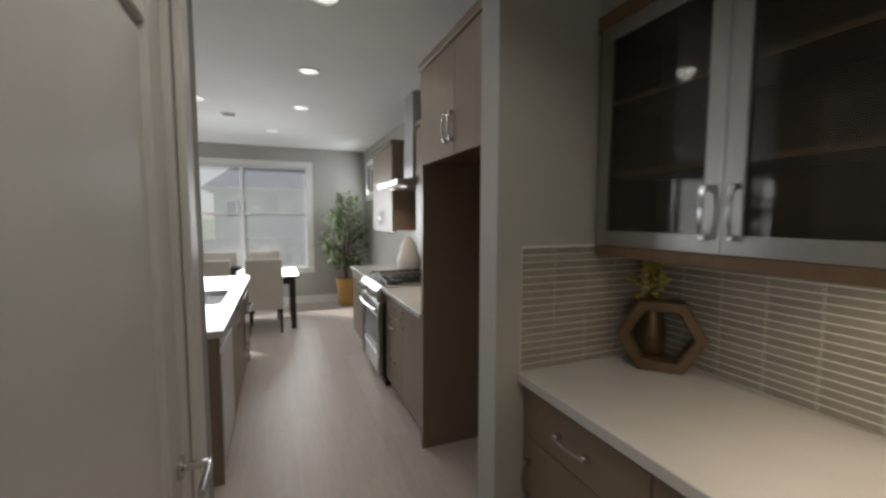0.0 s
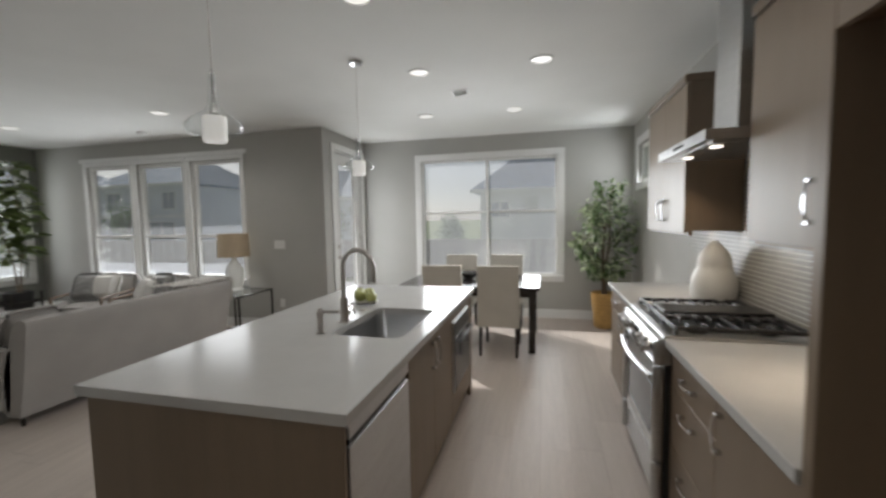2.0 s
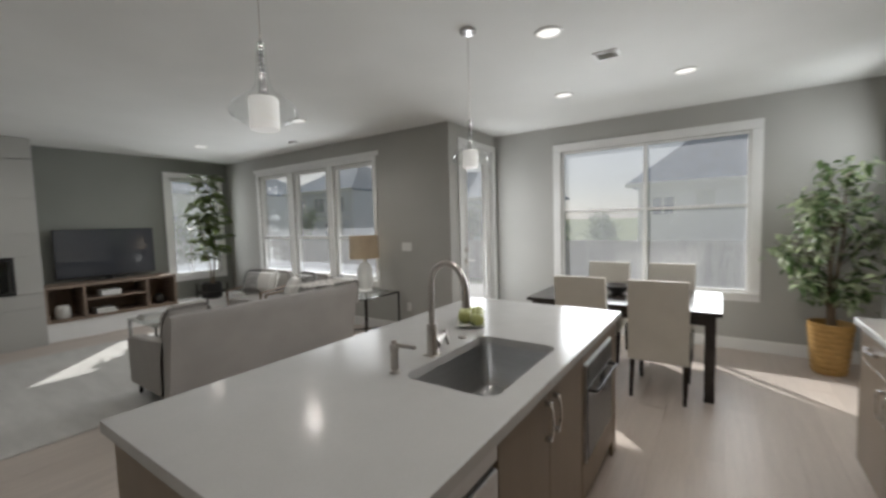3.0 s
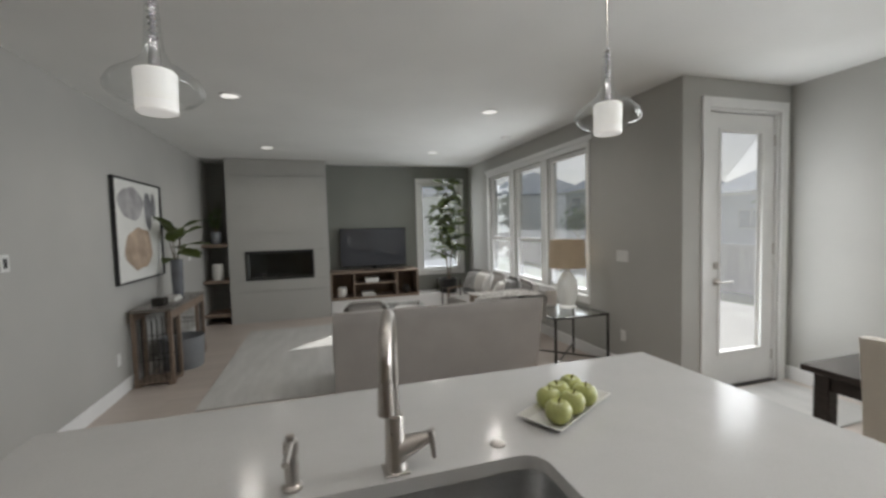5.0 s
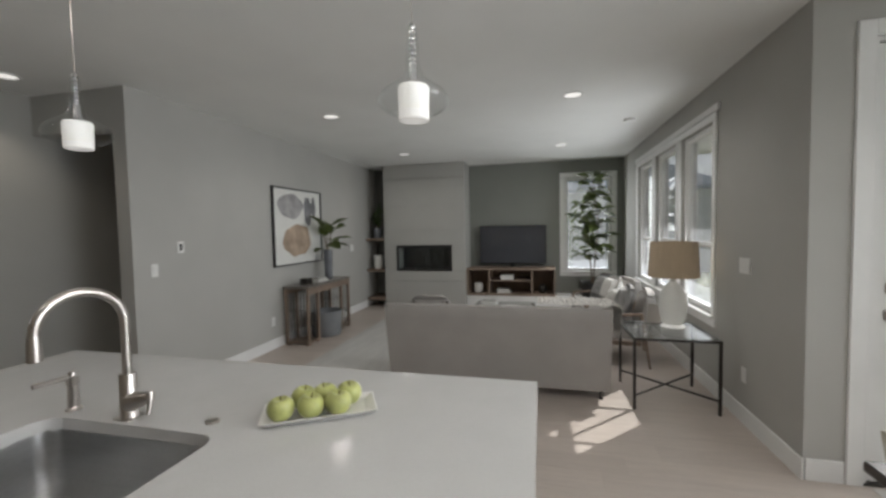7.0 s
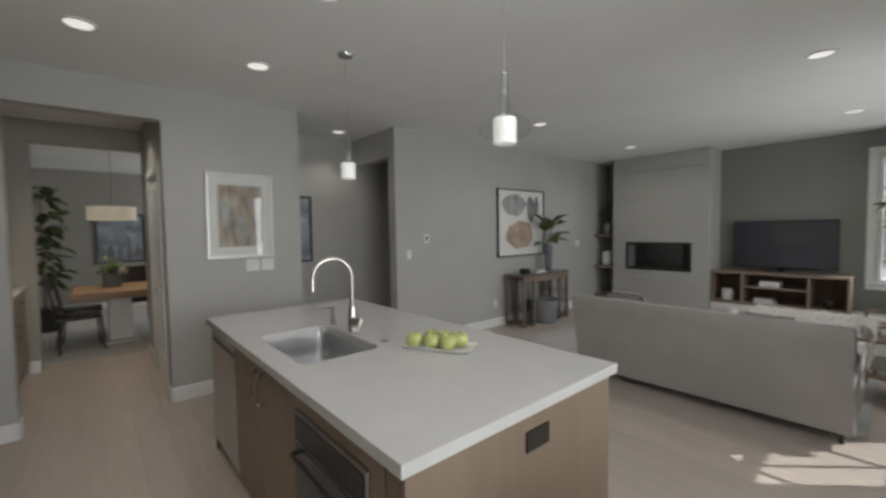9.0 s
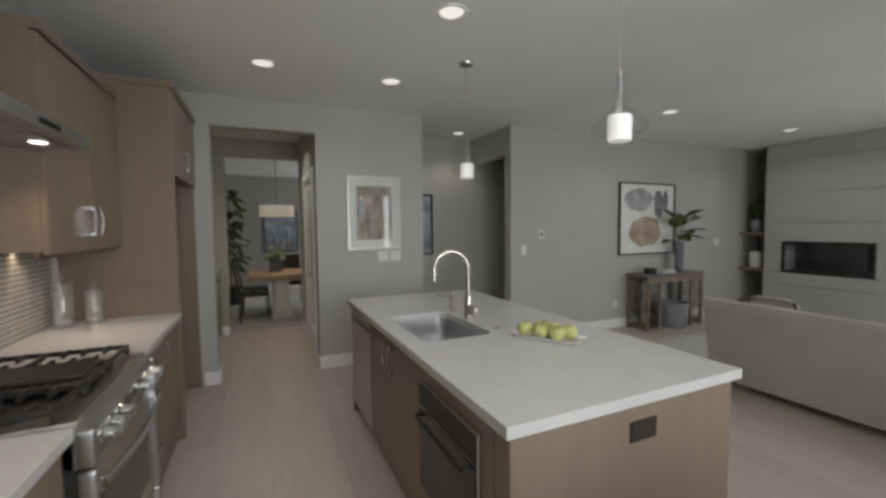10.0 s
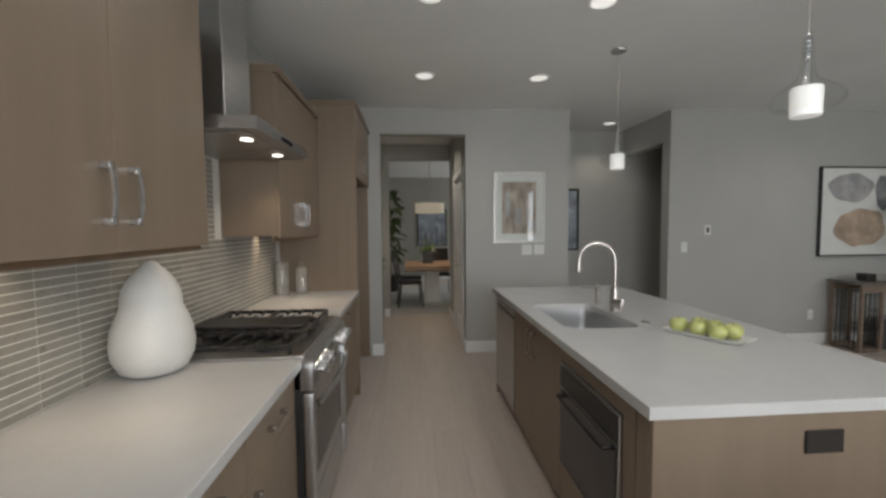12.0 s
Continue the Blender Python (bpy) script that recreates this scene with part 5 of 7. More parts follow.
def armchair(x, y, turn):
    c = thing("armchair", (x, y, 0), "pale grey armchair with wooden legs by the windows", "armchair", "armchairs by the windows", turn)
    bm = cushion(-0.33, 0.33, -0.34, 0.30, 0.28, 0.44, 0.05, 0.12)
    part("seat", bm, GREYSOFA, c, smooth=True, here=True)
    bm = cushion(-0.34, 0.34, 0.22, 0.36, 0.30, 0.80, 0.06, 0.2)
    bmesh.ops.rotate(bm, verts=bm.verts, cent=(0, 0.29, 0.3), matrix=Matrix.Rotation(radians(-12), 3, "X"))
    part("backrest", bm, GREYSOFA, c, smooth=True, here=True)
    for s in (-1, 1):
        part("arm", tube([(s * 0.36, -0.28, 0.54), (s * 0.365, 0.0, 0.56), (s * 0.36, 0.30, 0.58)], [0.016, 0.018, 0.016], 10), RUSTWOOD, c, "wooden arm", True, True)
        part("leg", tube([(s * 0.33, -0.30, 0.0), (s * 0.36, -0.28, 0.54)], [0.013, 0.018], 10), RUSTWOOD, c, "tapered wooden leg", True, True)
        part("leg", tube([(s * 0.33, 0.38, 0.0), (s * 0.36, 0.29, 0.58)], [0.013, 0.018], 10), RUSTWOOD, c, "", True, True)
    part("rail", boxes((-0.34, 0.34, -0.29, -0.26, 0.24, 0.28), (-0.34, 0.34, 0.26, 0.29, 0.24, 0.28), (-0.345, -0.32, -0.26, 0.26, 0.24, 0.28), (0.32, 0.345, -0.26, 0.26, 0.24, 0.28)), RUSTWOOD, c, here=True)
    return c


def pillow(x, y, z, turn, tilt, s=0.21, m=None, label="grey striped throw pillow"):
    p = thing("pillow", (x, y, z), label, "pillow", "throw pillows", turn)
    bm = cushion(-s, s, -0.055, 0.055, 0, 2 * s, 0.06, 0.9)
    bmesh.ops.rotate(bm, verts=bm.verts, cent=(0, 0, 0), matrix=Matrix.Rotation(radians(tilt), 3, "X"))
    part("cover", bm, m or PILLOWG, p, smooth=True, here=True)


pillow(-3.64, 5.26, 0.45, -90, -17, 0.205, GREYSOFA, "plain grey pillow leaning against the sofa back")
armchair(-4.55, 7.12, -8)
armchair(-5.55, 7.15, 10)
pillow(-4.52, 7.17, 0.45, -4, -22)
pillow(-5.50, 7.2, 0.45, 14, -22, 0.2, FABRICW, "white throw pillow on an armchair")
pillow(-5.68, 7.12, 0.45, 26, -28)
pillow(-4.72, 7.10, 0.45, -20, -28, 0.19, FABRICW, "white throw pillow on an armchair")


def coffee_table():
    t = thing("coffee_table", (-5.2, 5.85, 0), "glass coffee table with slim chrome legs on the rug", "table")
    part("tabletop", boxes((-0.42, 0.42, -0.42, 0.42, 0.415, 0.43), bevel=0.003), TABLEGLASS, t, "clear glass top", here=True).visible_shadow = False
    part("shelf", boxes((-0.38, 0.38, -0.38, 0.38, 0.12, 0.135), bevel=0.003), TABLEGLASS, t, here=True).visible_shadow = False
    for x in (-0.39, 0.39):
        for y in (-0.39, 0.39):
            part("leg", boxes((x - 0.015, x + 0.015, y - 0.015, y + 0.015, 0.0205, 0.414), bevel=0.002), CHROME, t, here=True)
    single("ring_tray", lathe([(0.15, 0), (0.17, 0.005), (0.175, 0.03), (0.165, 0.032), (0.15, 0.012), (0.01, 0.01)], (-5.0, 5.95, 0.4305), 32), CERAMIC, "round white tray on the coffee table", "tray", smooth=True)
    books(((-5.5, -5.25, 5.5, 5.75, 0.4305, 0.455), (-5.48, -5.27, 5.52, 5.73, 0.4555, 0.478)), "pale book lying on the coffee table")


coffee_table()


def console_table():
    t = thing("console_table", (-4.9, 3.22, 0), "rustic console table with wire mesh ends and grey metal top", "console table")
    x0, x1, y0, y1, h = -5.5, -4.3, 3.03, 3.40, 0.79
    part("tabletop", boxes((x0, x1, y0, y1, h - 0.03, h), bevel=0.004), ZINC, t, "worn grey metal top")
    part("apron", boxes((x0 + 0.01, x1 - 0.01, y1 - 0.03, y1 - 0.005, h - 0.115, h - 0.031), (x0 + 0.01, x1 - 0.01, y0 + 0.005, y0 + 0.03, h - 0.115, h - 0.031), bevel=0.002), RUSTWOOD, t)
    for a in (x0 + 0.01, x1 - 0.29):
        b = a + 0.28
        for x in (a + 0.02, b - 0.02):
            for y in (y0 + 0.025, y1 - 0.025):
                part("leg", boxes((x - 0.018, x + 0.018, y - 0.018, y + 0.018, 0.05, h - 0.116), bevel=0.003), RUSTWOOD, t)
        part("base_board", boxes((a, b, y0 + 0.003, y1 - 0.003, 0.035, 0.0495), bevel=0.003), RUSTWOOD, t)
        for x in (a + 0.03, b - 0.03):
            for y in (y0 + 0.04, y1 - 0.04):
                part("foot", boxes((x - 0.03, x + 0.03, y - 0.03, y + 0.03, 0.0005, 0.0345), bevel=0.006), RUSTWOOD, t)
        bm = bmesh.new()
        for k in range(1, 6):
            tube([(a + 0.04 + (b - a - 0.08) * k / 6, y1 - 0.025, 0.05), (a + 0.04 + (b - a - 0.08) * k / 6, y1 - 0.025, h - 0.116)], 0.0035, 6, bm)
            tube([(a + 0.04 + (b - a - 0.08) * k / 6, y0 + 0.025, 0.05), (a + 0.04 + (b - a - 0.08) * k / 6, y0 + 0.025, h - 0.116)], 0.0035, 6, bm)
        for k in range(1, 6):
            y = y0 + 0.04 + (y1 - y0 - 0.08) * k / 6
            for x in (a + 0.02, b - 0.02):
                tube([(x, y, 0.05), (x, y, h - 0.116)], 0.0035, 6, bm)
        for z in (0.27, 0.47):
            tube([(a + 0.02, y1 - 0.025, z), (b - 0.02, y1 - 0.025, z)], 0.004, 6, bm)
            for x in (a + 0.02, b - 0.02):
                tube([(x, y0 + 0.025, z), (x, y1 - 0.025, z)], 0.004, 6, bm)
        part("wire_mesh", bm, DARKMETAL, t, "dark metal bars")
    single("felt_basket", lathe([(0.19, 0.0005), (0.20, 0.02), (0.225, 0.36), (0.218, 0.362), (0.19, 0.03), (0.01, 0.025)], (-4.92, 3.30, 0), 36), GREYFELT, "round grey felt basket under the console table", "basket", smooth=True)
    single("keepsake_box", boxes((-4.62, -4.50, 3.16, 3.28, 0.7905, 0.87), bevel=0.006), DARKMETAL, "small dark box on the console table", "box")
    books(((-5.0, -4.75, 3.12, 3.30, 0.7905, 0.815), (-4.99, -4.77, 3.13, 3.29, 0.8155, 0.838)), "pale book lying on the console table")
    v = thing("leafy_vase", (-5.2, 3.2, 0.7905), "tall smoky vase with green fiddle-leaf branches on the console", "vase")
    part("vase", lathe([(0.05, 0), (0.055, 0.01), (0.062, 0.2), (0.066, 0.44), (0.061, 0.44), (0.055, 0.2), (0.01, 0.02)], n=26), VASEGLASS, v, "tall smoky glazed vase", True, True)
    rnd = random.Random(21)
    for k in range(5):
        a = k * 1.3
        part("branch", tube([(0, 0, 0.1), (0.02 * math.cos(a), 0.02 * math.sin(a), 0.45), (0.10 * math.cos(a), 0.07 * math.sin(a), 0.68 + 0.05 * (k % 3))], [0.005, 0.005, 0.003], 6), BARK, v, here=True)
    places = []
    for k in range(15):
        a = k * 2.4
        z = 0.47 + 0.32 * k / 15 + rnd.uniform(-0.03, 0.03)
        d = 0.04 + 0.05 * rnd.random()
        places.append(leafpose(Vector((math.cos(a) * d, 0.6 * math.sin(a) * d, z)), a, rnd.uniform(-0.05, 0.3) + 0.8 * k / 15, rnd.uniform(-0.4, 0.4), rnd.uniform(0.95, 1.35)))
    # keep the leaves clear of the wall
    places = [m for m in places if (m @ Vector((0.27, 0, 0))).y > -0.16]
    spray(v, "leaf", BIGLEAF, places, "broad green leaf")


console_table()


# ---- pictures and wall plates ----
def blob(cx, cy, rx, ry, seed, n=36):
    rnd = random.Random(seed)
    ph = [rnd.uniform(0, 6.28) for _ in range(4)]
    return [(cx + rx * (1 + 0.06 * math.sin(3 * t + ph[0]) + 0.05 * math.sin(5 * t + ph[1])) * math.cos(t), cy + ry * (1 + 0.06 * math.sin(2 * t + ph[2]) + 0.05 * math.sin(7 * t + ph[3])) * math.sin(t)) for t in [k * math.tau / n for k in range(n)]]


INK_GREY = mat("grey_watercolour", (0.38, 0.37, 0.37), 0.85, var=0.28, scale=5, grain=0.08, gscale=30)
INK_DARK = mat("charcoal_watercolour", (0.20, 0.20, 0.21), 0.85, var=0.3, scale=6, grain=0.1, gscale=30)
INK_TAN = mat("ochre_watercolour", (0.43, 0.33, 0.25), 0.85, var=0.28, scale=5, grain=0.08, gscale=30)
CANVAS_TAUPE = mat("taupe_abstract_canvas", (0.36, 0.30, 0.25), 0.85, var=0.45, scale=5, stretch=(4, 1, 1), grain=0.15, gscale=30)
CANVAS_BLUE = mat("blue_grey_canvas", (0.30, 0.33, 0.37), 0.85, var=0.4, scale=4, grain=0.15, gscale=30)


def picture(name, x0, x1, z0, z1, y, depth, fw, frame_mat, mount, label, s=1):
    """A framed picture on a wall whose face is at y, looking towards s*y. Its face lies in the plane y + s*depth*0.6."""
    p = thing(name, ((x0 + x1) / 2, y, z0), label, "picture")
    a, b = y + s * 0.002, y + s * depth
    for nm, r in (("frame_rail", (x0, x1, a, b, z1 - fw, z1)), ("frame_rail", (x0, x1, a, b, z0, z0 + fw)), ("frame_stile", (x0, x0 + fw, a, b, z0 + fw, z1 - fw)), ("frame_stile", (x1 - fw, x1, a, b, z0 + fw, z1 - fw))):
        part(nm, boxes(r, bevel=0.002), frame_mat, p)
    part("mount", boxes((x0 + fw, x1 - fw, a, y + s * depth * 0.5, z0 + fw, z1 - fw)), mount, p)
    return p, y + s * depth * 0.5


art, ay = picture("abstract_picture", -5.32, -4.16, 1.055, 2.105, 3.0, 0.04, 0.016, ARTBLACK, PAPER, "large abstract picture of grey and ochre shapes, black frame")
for nm, (cx, cz, rx, rz), ink, seed, lab in (("grey_shape", (-4.56, 1.86, 0.29, 0.16), INK_GREY, 1, "soft grey painted shape"), ("dark_shape", (-4.97, 1.80, 0.10, 0.21), INK_DARK, 2, "charcoal leaf shape"), ("dark_shape", (-5.12, 1.86, 0.055, 0.15), INK_DARK, 5, ""), ("ochre_shape", (-4.70, 1.39, 0.33, 0.23), INK_TAN, 3, "ochre round shape")):
    part(nm, prism(blob(cx, cz, rx, rz, seed), "y", ay + 0.0006, ay + 0.0022), ink, art, lab)

pic, py = picture("framed_print", -0.90, -0.31, 1.25, 2.05, 2.914, 0.03, 0.028, SILVER, PAPER, "abstract taupe print in a wide white mount and pale frame")
part("print", boxes((-0.80, -0.41, py + 0.0006, py + 0.002, 1.36, 1.94)), CANVAS_TAUPE, pic, "taupe abstract print")
for k, (cx, cz, rx, rz) in enumerate(((-0.47, 1.70, 0.03, 0.16), (-0.75, 1.72, 0.028, 0.14), (-0.60, 1.55, 0.035, 0.11), (-0.74, 1.45, 0.04, 0.07))):
    part("brush_mark", prism(blob(cx, cz, rx, rz, 30 + k, 24), "y", py + 0.0021, py + 0.0031), INK_GREY, pic, "grey brush mark" if k == 0 else "")
gl = part("glazing", boxes((-0.871, -0.339, py + 0.005, py + 0.0065, 1.279, 2.021)), CLEAR, pic, "reflective picture glass")
gl.visible_shadow = False

hp, hy = picture("hall_picture", -1.70, -1.10, 1.10, 1.95, 1.95, 0.035, 0.025, ARTBLACK, CANVAS_BLUE, "blue-grey picture in a black frame on the hall wall")


def plate(name, axis, face, u, z, w, h, s, label, keys=1):
    at = (u, face, z) if axis == "y" else (face, u, z)
    p = thing(name, at, label, "switch" if "switch" in name else "outlet" if "outlet" in name else "thermostat")
    f = face

    def b(p0, p1, d0, d1, a, c, bevel=0.0015):
        return boxes((p0, p1, f + s * d0, f + s * d1, a, c), bevel=bevel) if axis == "y" else boxes((f + s * d0, f + s * d1, p0, p1, a, c), bevel=bevel)
    part("cover", b(u - w / 2, u + w / 2, 0.0005, 0.007, z - h / 2, z + h / 2), WHITEPLASTIC, p)
    for k in range(keys):
        c = u + (k - (keys - 1) / 2) * 0.046
        part("rocker" if "switch" in name else "insert", b(c - 0.016, c + 0.016, 0.0072, 0.010, z - h * 0.28, z + h * 0.28, 0.001), WHITEPLASTIC if "thermo" not in name else BLACKPLASTIC, p)
    return p


plate("light_switch", "y", 2.914, -0.70, 1.175, 0.12, 0.115, 1, "white double light switch plate", 2)
plate("light_switch", "y", 2.914, -0.84, 1.175, 0.12, 0.115, 1, "white double light switch plate", 2)
plate("thermostat", "y", 3.0, -2.80, 1.38, 0.075, 0.11, 1, "small white wall thermostat with dark display")
plate("light_switch", "y", 3.0, -2.52, 1.185, 0.07, 0.115, 1, "white light switch plate")
plate("outlet", "y", 3.0, -4.12, 0.36, 0.07, 0.115, 1, "white power outlet plate")
plate("light_switch", "y", 7.825, -3.07, 1.19, 0.165, 0.115, -1, "white triple light switch plate", 3)
plate("outlet", "y", 7.825, -3.06, 0.37, 0.07, 0.115, -1, "white power outlet plate")
plate("light_switch", "y", 3.0, -6.4, 1.2, 0.12, 0.115, 1, "white double light switch plate", 2)
plate("light_switch", "y", 1.95, -3.1, 1.2, 0.07, 0.115, 1, "white light switch plate")

single("door_mat", boxes((-2.31, -1.56, 8.13, 8.97, 0.0085, 0.019), bevel=0.004), RUG, "pale grey woven mat before the patio door", "mat")


# ---- dining corner of the kitchen ----
def dining_table():
    t = thing("dining_table", (-0.35, 7.84, 0), "espresso wood dining table with glossy dark top", "table")
    x0, x1, y0, y1 = -1.15, 0.45, 7.33, 8.35
    part("tabletop", boxes((x0, x1, y0, y1, 0.715, 0.75), bevel=0.004), ESPRESSO, t)
    part("apron", boxes((x0 + 0.09, x1 - 0.09, y0 + 0.05, y0 + 0.075, 0.63, 0.714), (x0 + 0.09, x1 - 0.09, y1 - 0.075, y1 - 0.05, 0.63, 0.714), (x0 + 0.05, x0 + 0.075, y0 + 0.09, y1 - 0.09, 0.63, 0.714), (x1 - 0.075, x1 - 0.05, y0 + 0.09, y1 - 0.09, 0.63, 0.714)), ESPRESSO, t)
    for x in (x0 + 0.08, x1 - 0.08):
        for y in (y0 + 0.07, y1 - 0.07):
            part("leg", boxes((x - 0.036, x + 0.036, y - 0.036, y + 0.036, 0.0085, 0.714), bevel=0.004), ESPRESSO, t, "square dark leg")
    single("dark_bowl", lathe([(0.05, 0), (0.06, 0.01), (0.13, 0.06), (0.15, 0.085), (0.145, 0.087), (0.12, 0.06), (0.04, 0.02), (0.005, 0.018)], (-0.42, 7.9, 0.7505), 30), DARKMETAL, "dark metal bowl on the dining table", "bowl", smooth=True)


dining_table()


def dining_chair():
    c = thing("dining_chair", (0, 0, 0), "cream upholstered dining chair with tall back and dark legs", "chair", "chairs round the kitchen dining table")
    part("seat", cushion(-0.22, 0.22, -0.20, 0.31, 0.40, 0.50, 0.03, 0.12), CREAM, c, smooth=True, here=True)
    bm = bmesh.new()
    rows = []
    # slightly curved and leaning tall back
    for i in range(9):
        u = i / 8
        z = 0.33 + 0.67 * u
        y = -0.20 - 0.065 * u * u
        w = 0.222 - 0.006 * u
        rows.append([(sx * w, y + (0.0 if sy > 0 else -0.058) + 0.012 * (1 - sx * sx), z) for sx, sy in ((-1, -1), (-0.5, -1), (0, -1), (0.5, -1), (1, -1), (1, 1), (0.5, 1), (0, 1), (-0.5, 1), (-1, 1))])
    vs = [[bm.verts.new(p) for p in r] for r in rows]
    for a, b in zip(vs, vs[1:]):
        for k in range(10):
            bm.faces.new((a[k], a[(k + 1) % 10], b[(k + 1) % 10], b[k]))
    bm.faces.new(vs[0])
    bm.faces.new(vs[-1])
    bmesh.ops.bevel(bm, geom=[e for e in bm.edges if len(e.link_faces) == 2 and e.calc_face_angle(0) > 1.0], offset=0.009, segments=2, affect="EDGES")
    part("backrest", bm, CREAM, c, smooth=True, here=True)
    part("seat_rail", boxes((-0.21, 0.21, -0.19, 0.30, 0.345, 0.399), bevel=0.006), CREAM, c, here=True)
    for sx in (-1, 1):
        part("leg", tube([(sx * 0.19, 0.27, 0.0085), (sx * 0.195, 0.275, 0.36)], [0.015, 0.024], 8), ESPRESSO, c, "tapered dark wooden leg", True, True)
        part("leg", tube([(sx * 0.195, -0.25, 0.0085), (sx * 0.195, -0.19, 0.36)], [0.015, 0.024], 8), ESPRESSO, c, "", True, True)
    return c


ch = dining_chair()
ch.matrix_basis = pose(0.02, 7.46, 0, 0, 0, 0)
copy_thing(ch, pose(-0.60, 7.47, 0, 0, 0, 2))
copy_thing(ch, pose(-0.62, 8.22, 0, 0, 0, 181))
copy_thing(ch, pose(-0.01, 8.25, 0, 0, 0, 178))


def ficus():
    rnd = random.Random(12)
    t = thing("ficus_tree", (1.28, 8.665, 0), "bushy potted ficus tree in a golden wicker basket", "plant")
    part("basket", lathe([(0.115, 0.009), (0.125, 0.02), (0.135, 0.15), (0.15, 0.35), (0.165, 0.47), (0.17, 0.485), (0.155, 0.485), (0.145, 0.42), (0.01, 0.41)], n=30), BASKET, t, "golden wicker basket", True, True)
    for k in range(9):
        z = 0.05 + k * 0.048
        r = 0.127 + (z - 0.02) * 0.085
        part("weave_band", lathe([(r + 0.001, z - 0.016), (r + 0.007, z), (r + 0.003, z + 0.016)], n=30, cap=False), BASKET, t, here=True, smooth=True)
    part("soil", lathe([(0.145, 0.43), (0.08, 0.44), (0.01, 0.445)], n=20), SOIL, t, here=True)
    for k in range(3):
        a = k * 2.1
        part("trunk", tube([(0.03 * math.cos(a), 0.03 * math.sin(a), 0.42), (0.02 * math.cos(a + 1), 0.02 * math.sin(a + 1), 0.7), (0.03 * math.cos(a + 2), 0.03 * math.sin(a + 2), 0.95), (0.08 * math.cos(a + 2.5), 0.08 * math.sin(a + 2.5), 1.3), (0.14 * math.cos(a + 3), 0.12 * math.sin(a + 3), 1.7)], [0.016, 0.014, 0.012, 0.009, 0.004], 8), BARK, t, "twisted slim trunk", True, True)
    dark, pale = [], []
    limbs = []
    for k in range(34):
        z = rnd.uniform(0.78, 1.95)
        a = rnd.uniform(0, math.tau)
        reach = 0.40 * (1 - abs((z - 1.32) / 0.85) ** 2.0) * rnd.uniform(0.55, 1.1) + 0.06
        if z < 0.95:
            reach *= 0.75
        tip = Vector((math.cos(a) * reach, math.sin(a) * reach, z + rnd.uniform(-0.06, 0.10)))
        # the crown is thin towards the window's side
        over = -0.30 - (0.69 * tip.x + 0.72 * tip.y)
        if over > 0:
            tip.x, tip.y = tip.x + 0.69 * over, tip.y + 0.72 * over
        tip.x = min(tip.x, 0.36)
        tip.y = min(tip.y, 0.38)
        limbs.append((Vector((0.03 * math.cos(a), 0.03 * math.sin(a), max(0.62, z - 0.25))), tip))
    bm = bmesh.new()
    for p, q in limbs:
        tube([p, (p + q) / 2 + Vector((0, 0, 0.05)), q], [0.005, 0.004, 0.002], 5, bm)
        for j in range(27):
            u = rnd.uniform(0.35, 1.05)
            c = p.lerp(q, u) + Vector((rnd.gauss(0, 0.055), rnd.gauss(0, 0.055), rnd.gauss(0, 0.05)))
            if c.x > 0.41 or c.y > 0.43:
                continue
            m = leafpose(c, rnd.uniform(0, math.tau), rnd.uniform(-0.9, 0.5), rnd.uniform(-0.6, 0.6), rnd.uniform(1.0, 1.65))
            if (m @ Vector((0.075, 0, 0))).x < 0.42 and (m @ Vector((0.075, 0, 0))).y < 0.45:
                (pale if rnd.random() < 0.55 else dark).append(m)
    tagged(part("twig_work", bm, BARK, t, here=True), kind="stuff")
    crown("crown", t, SMALLLEAF, dark, LEAF, "dense small green leaves")
    crown("crown", t, SMALLLEAF, pale, LEAF_PALE, "paler variegated leaves")


ficus()


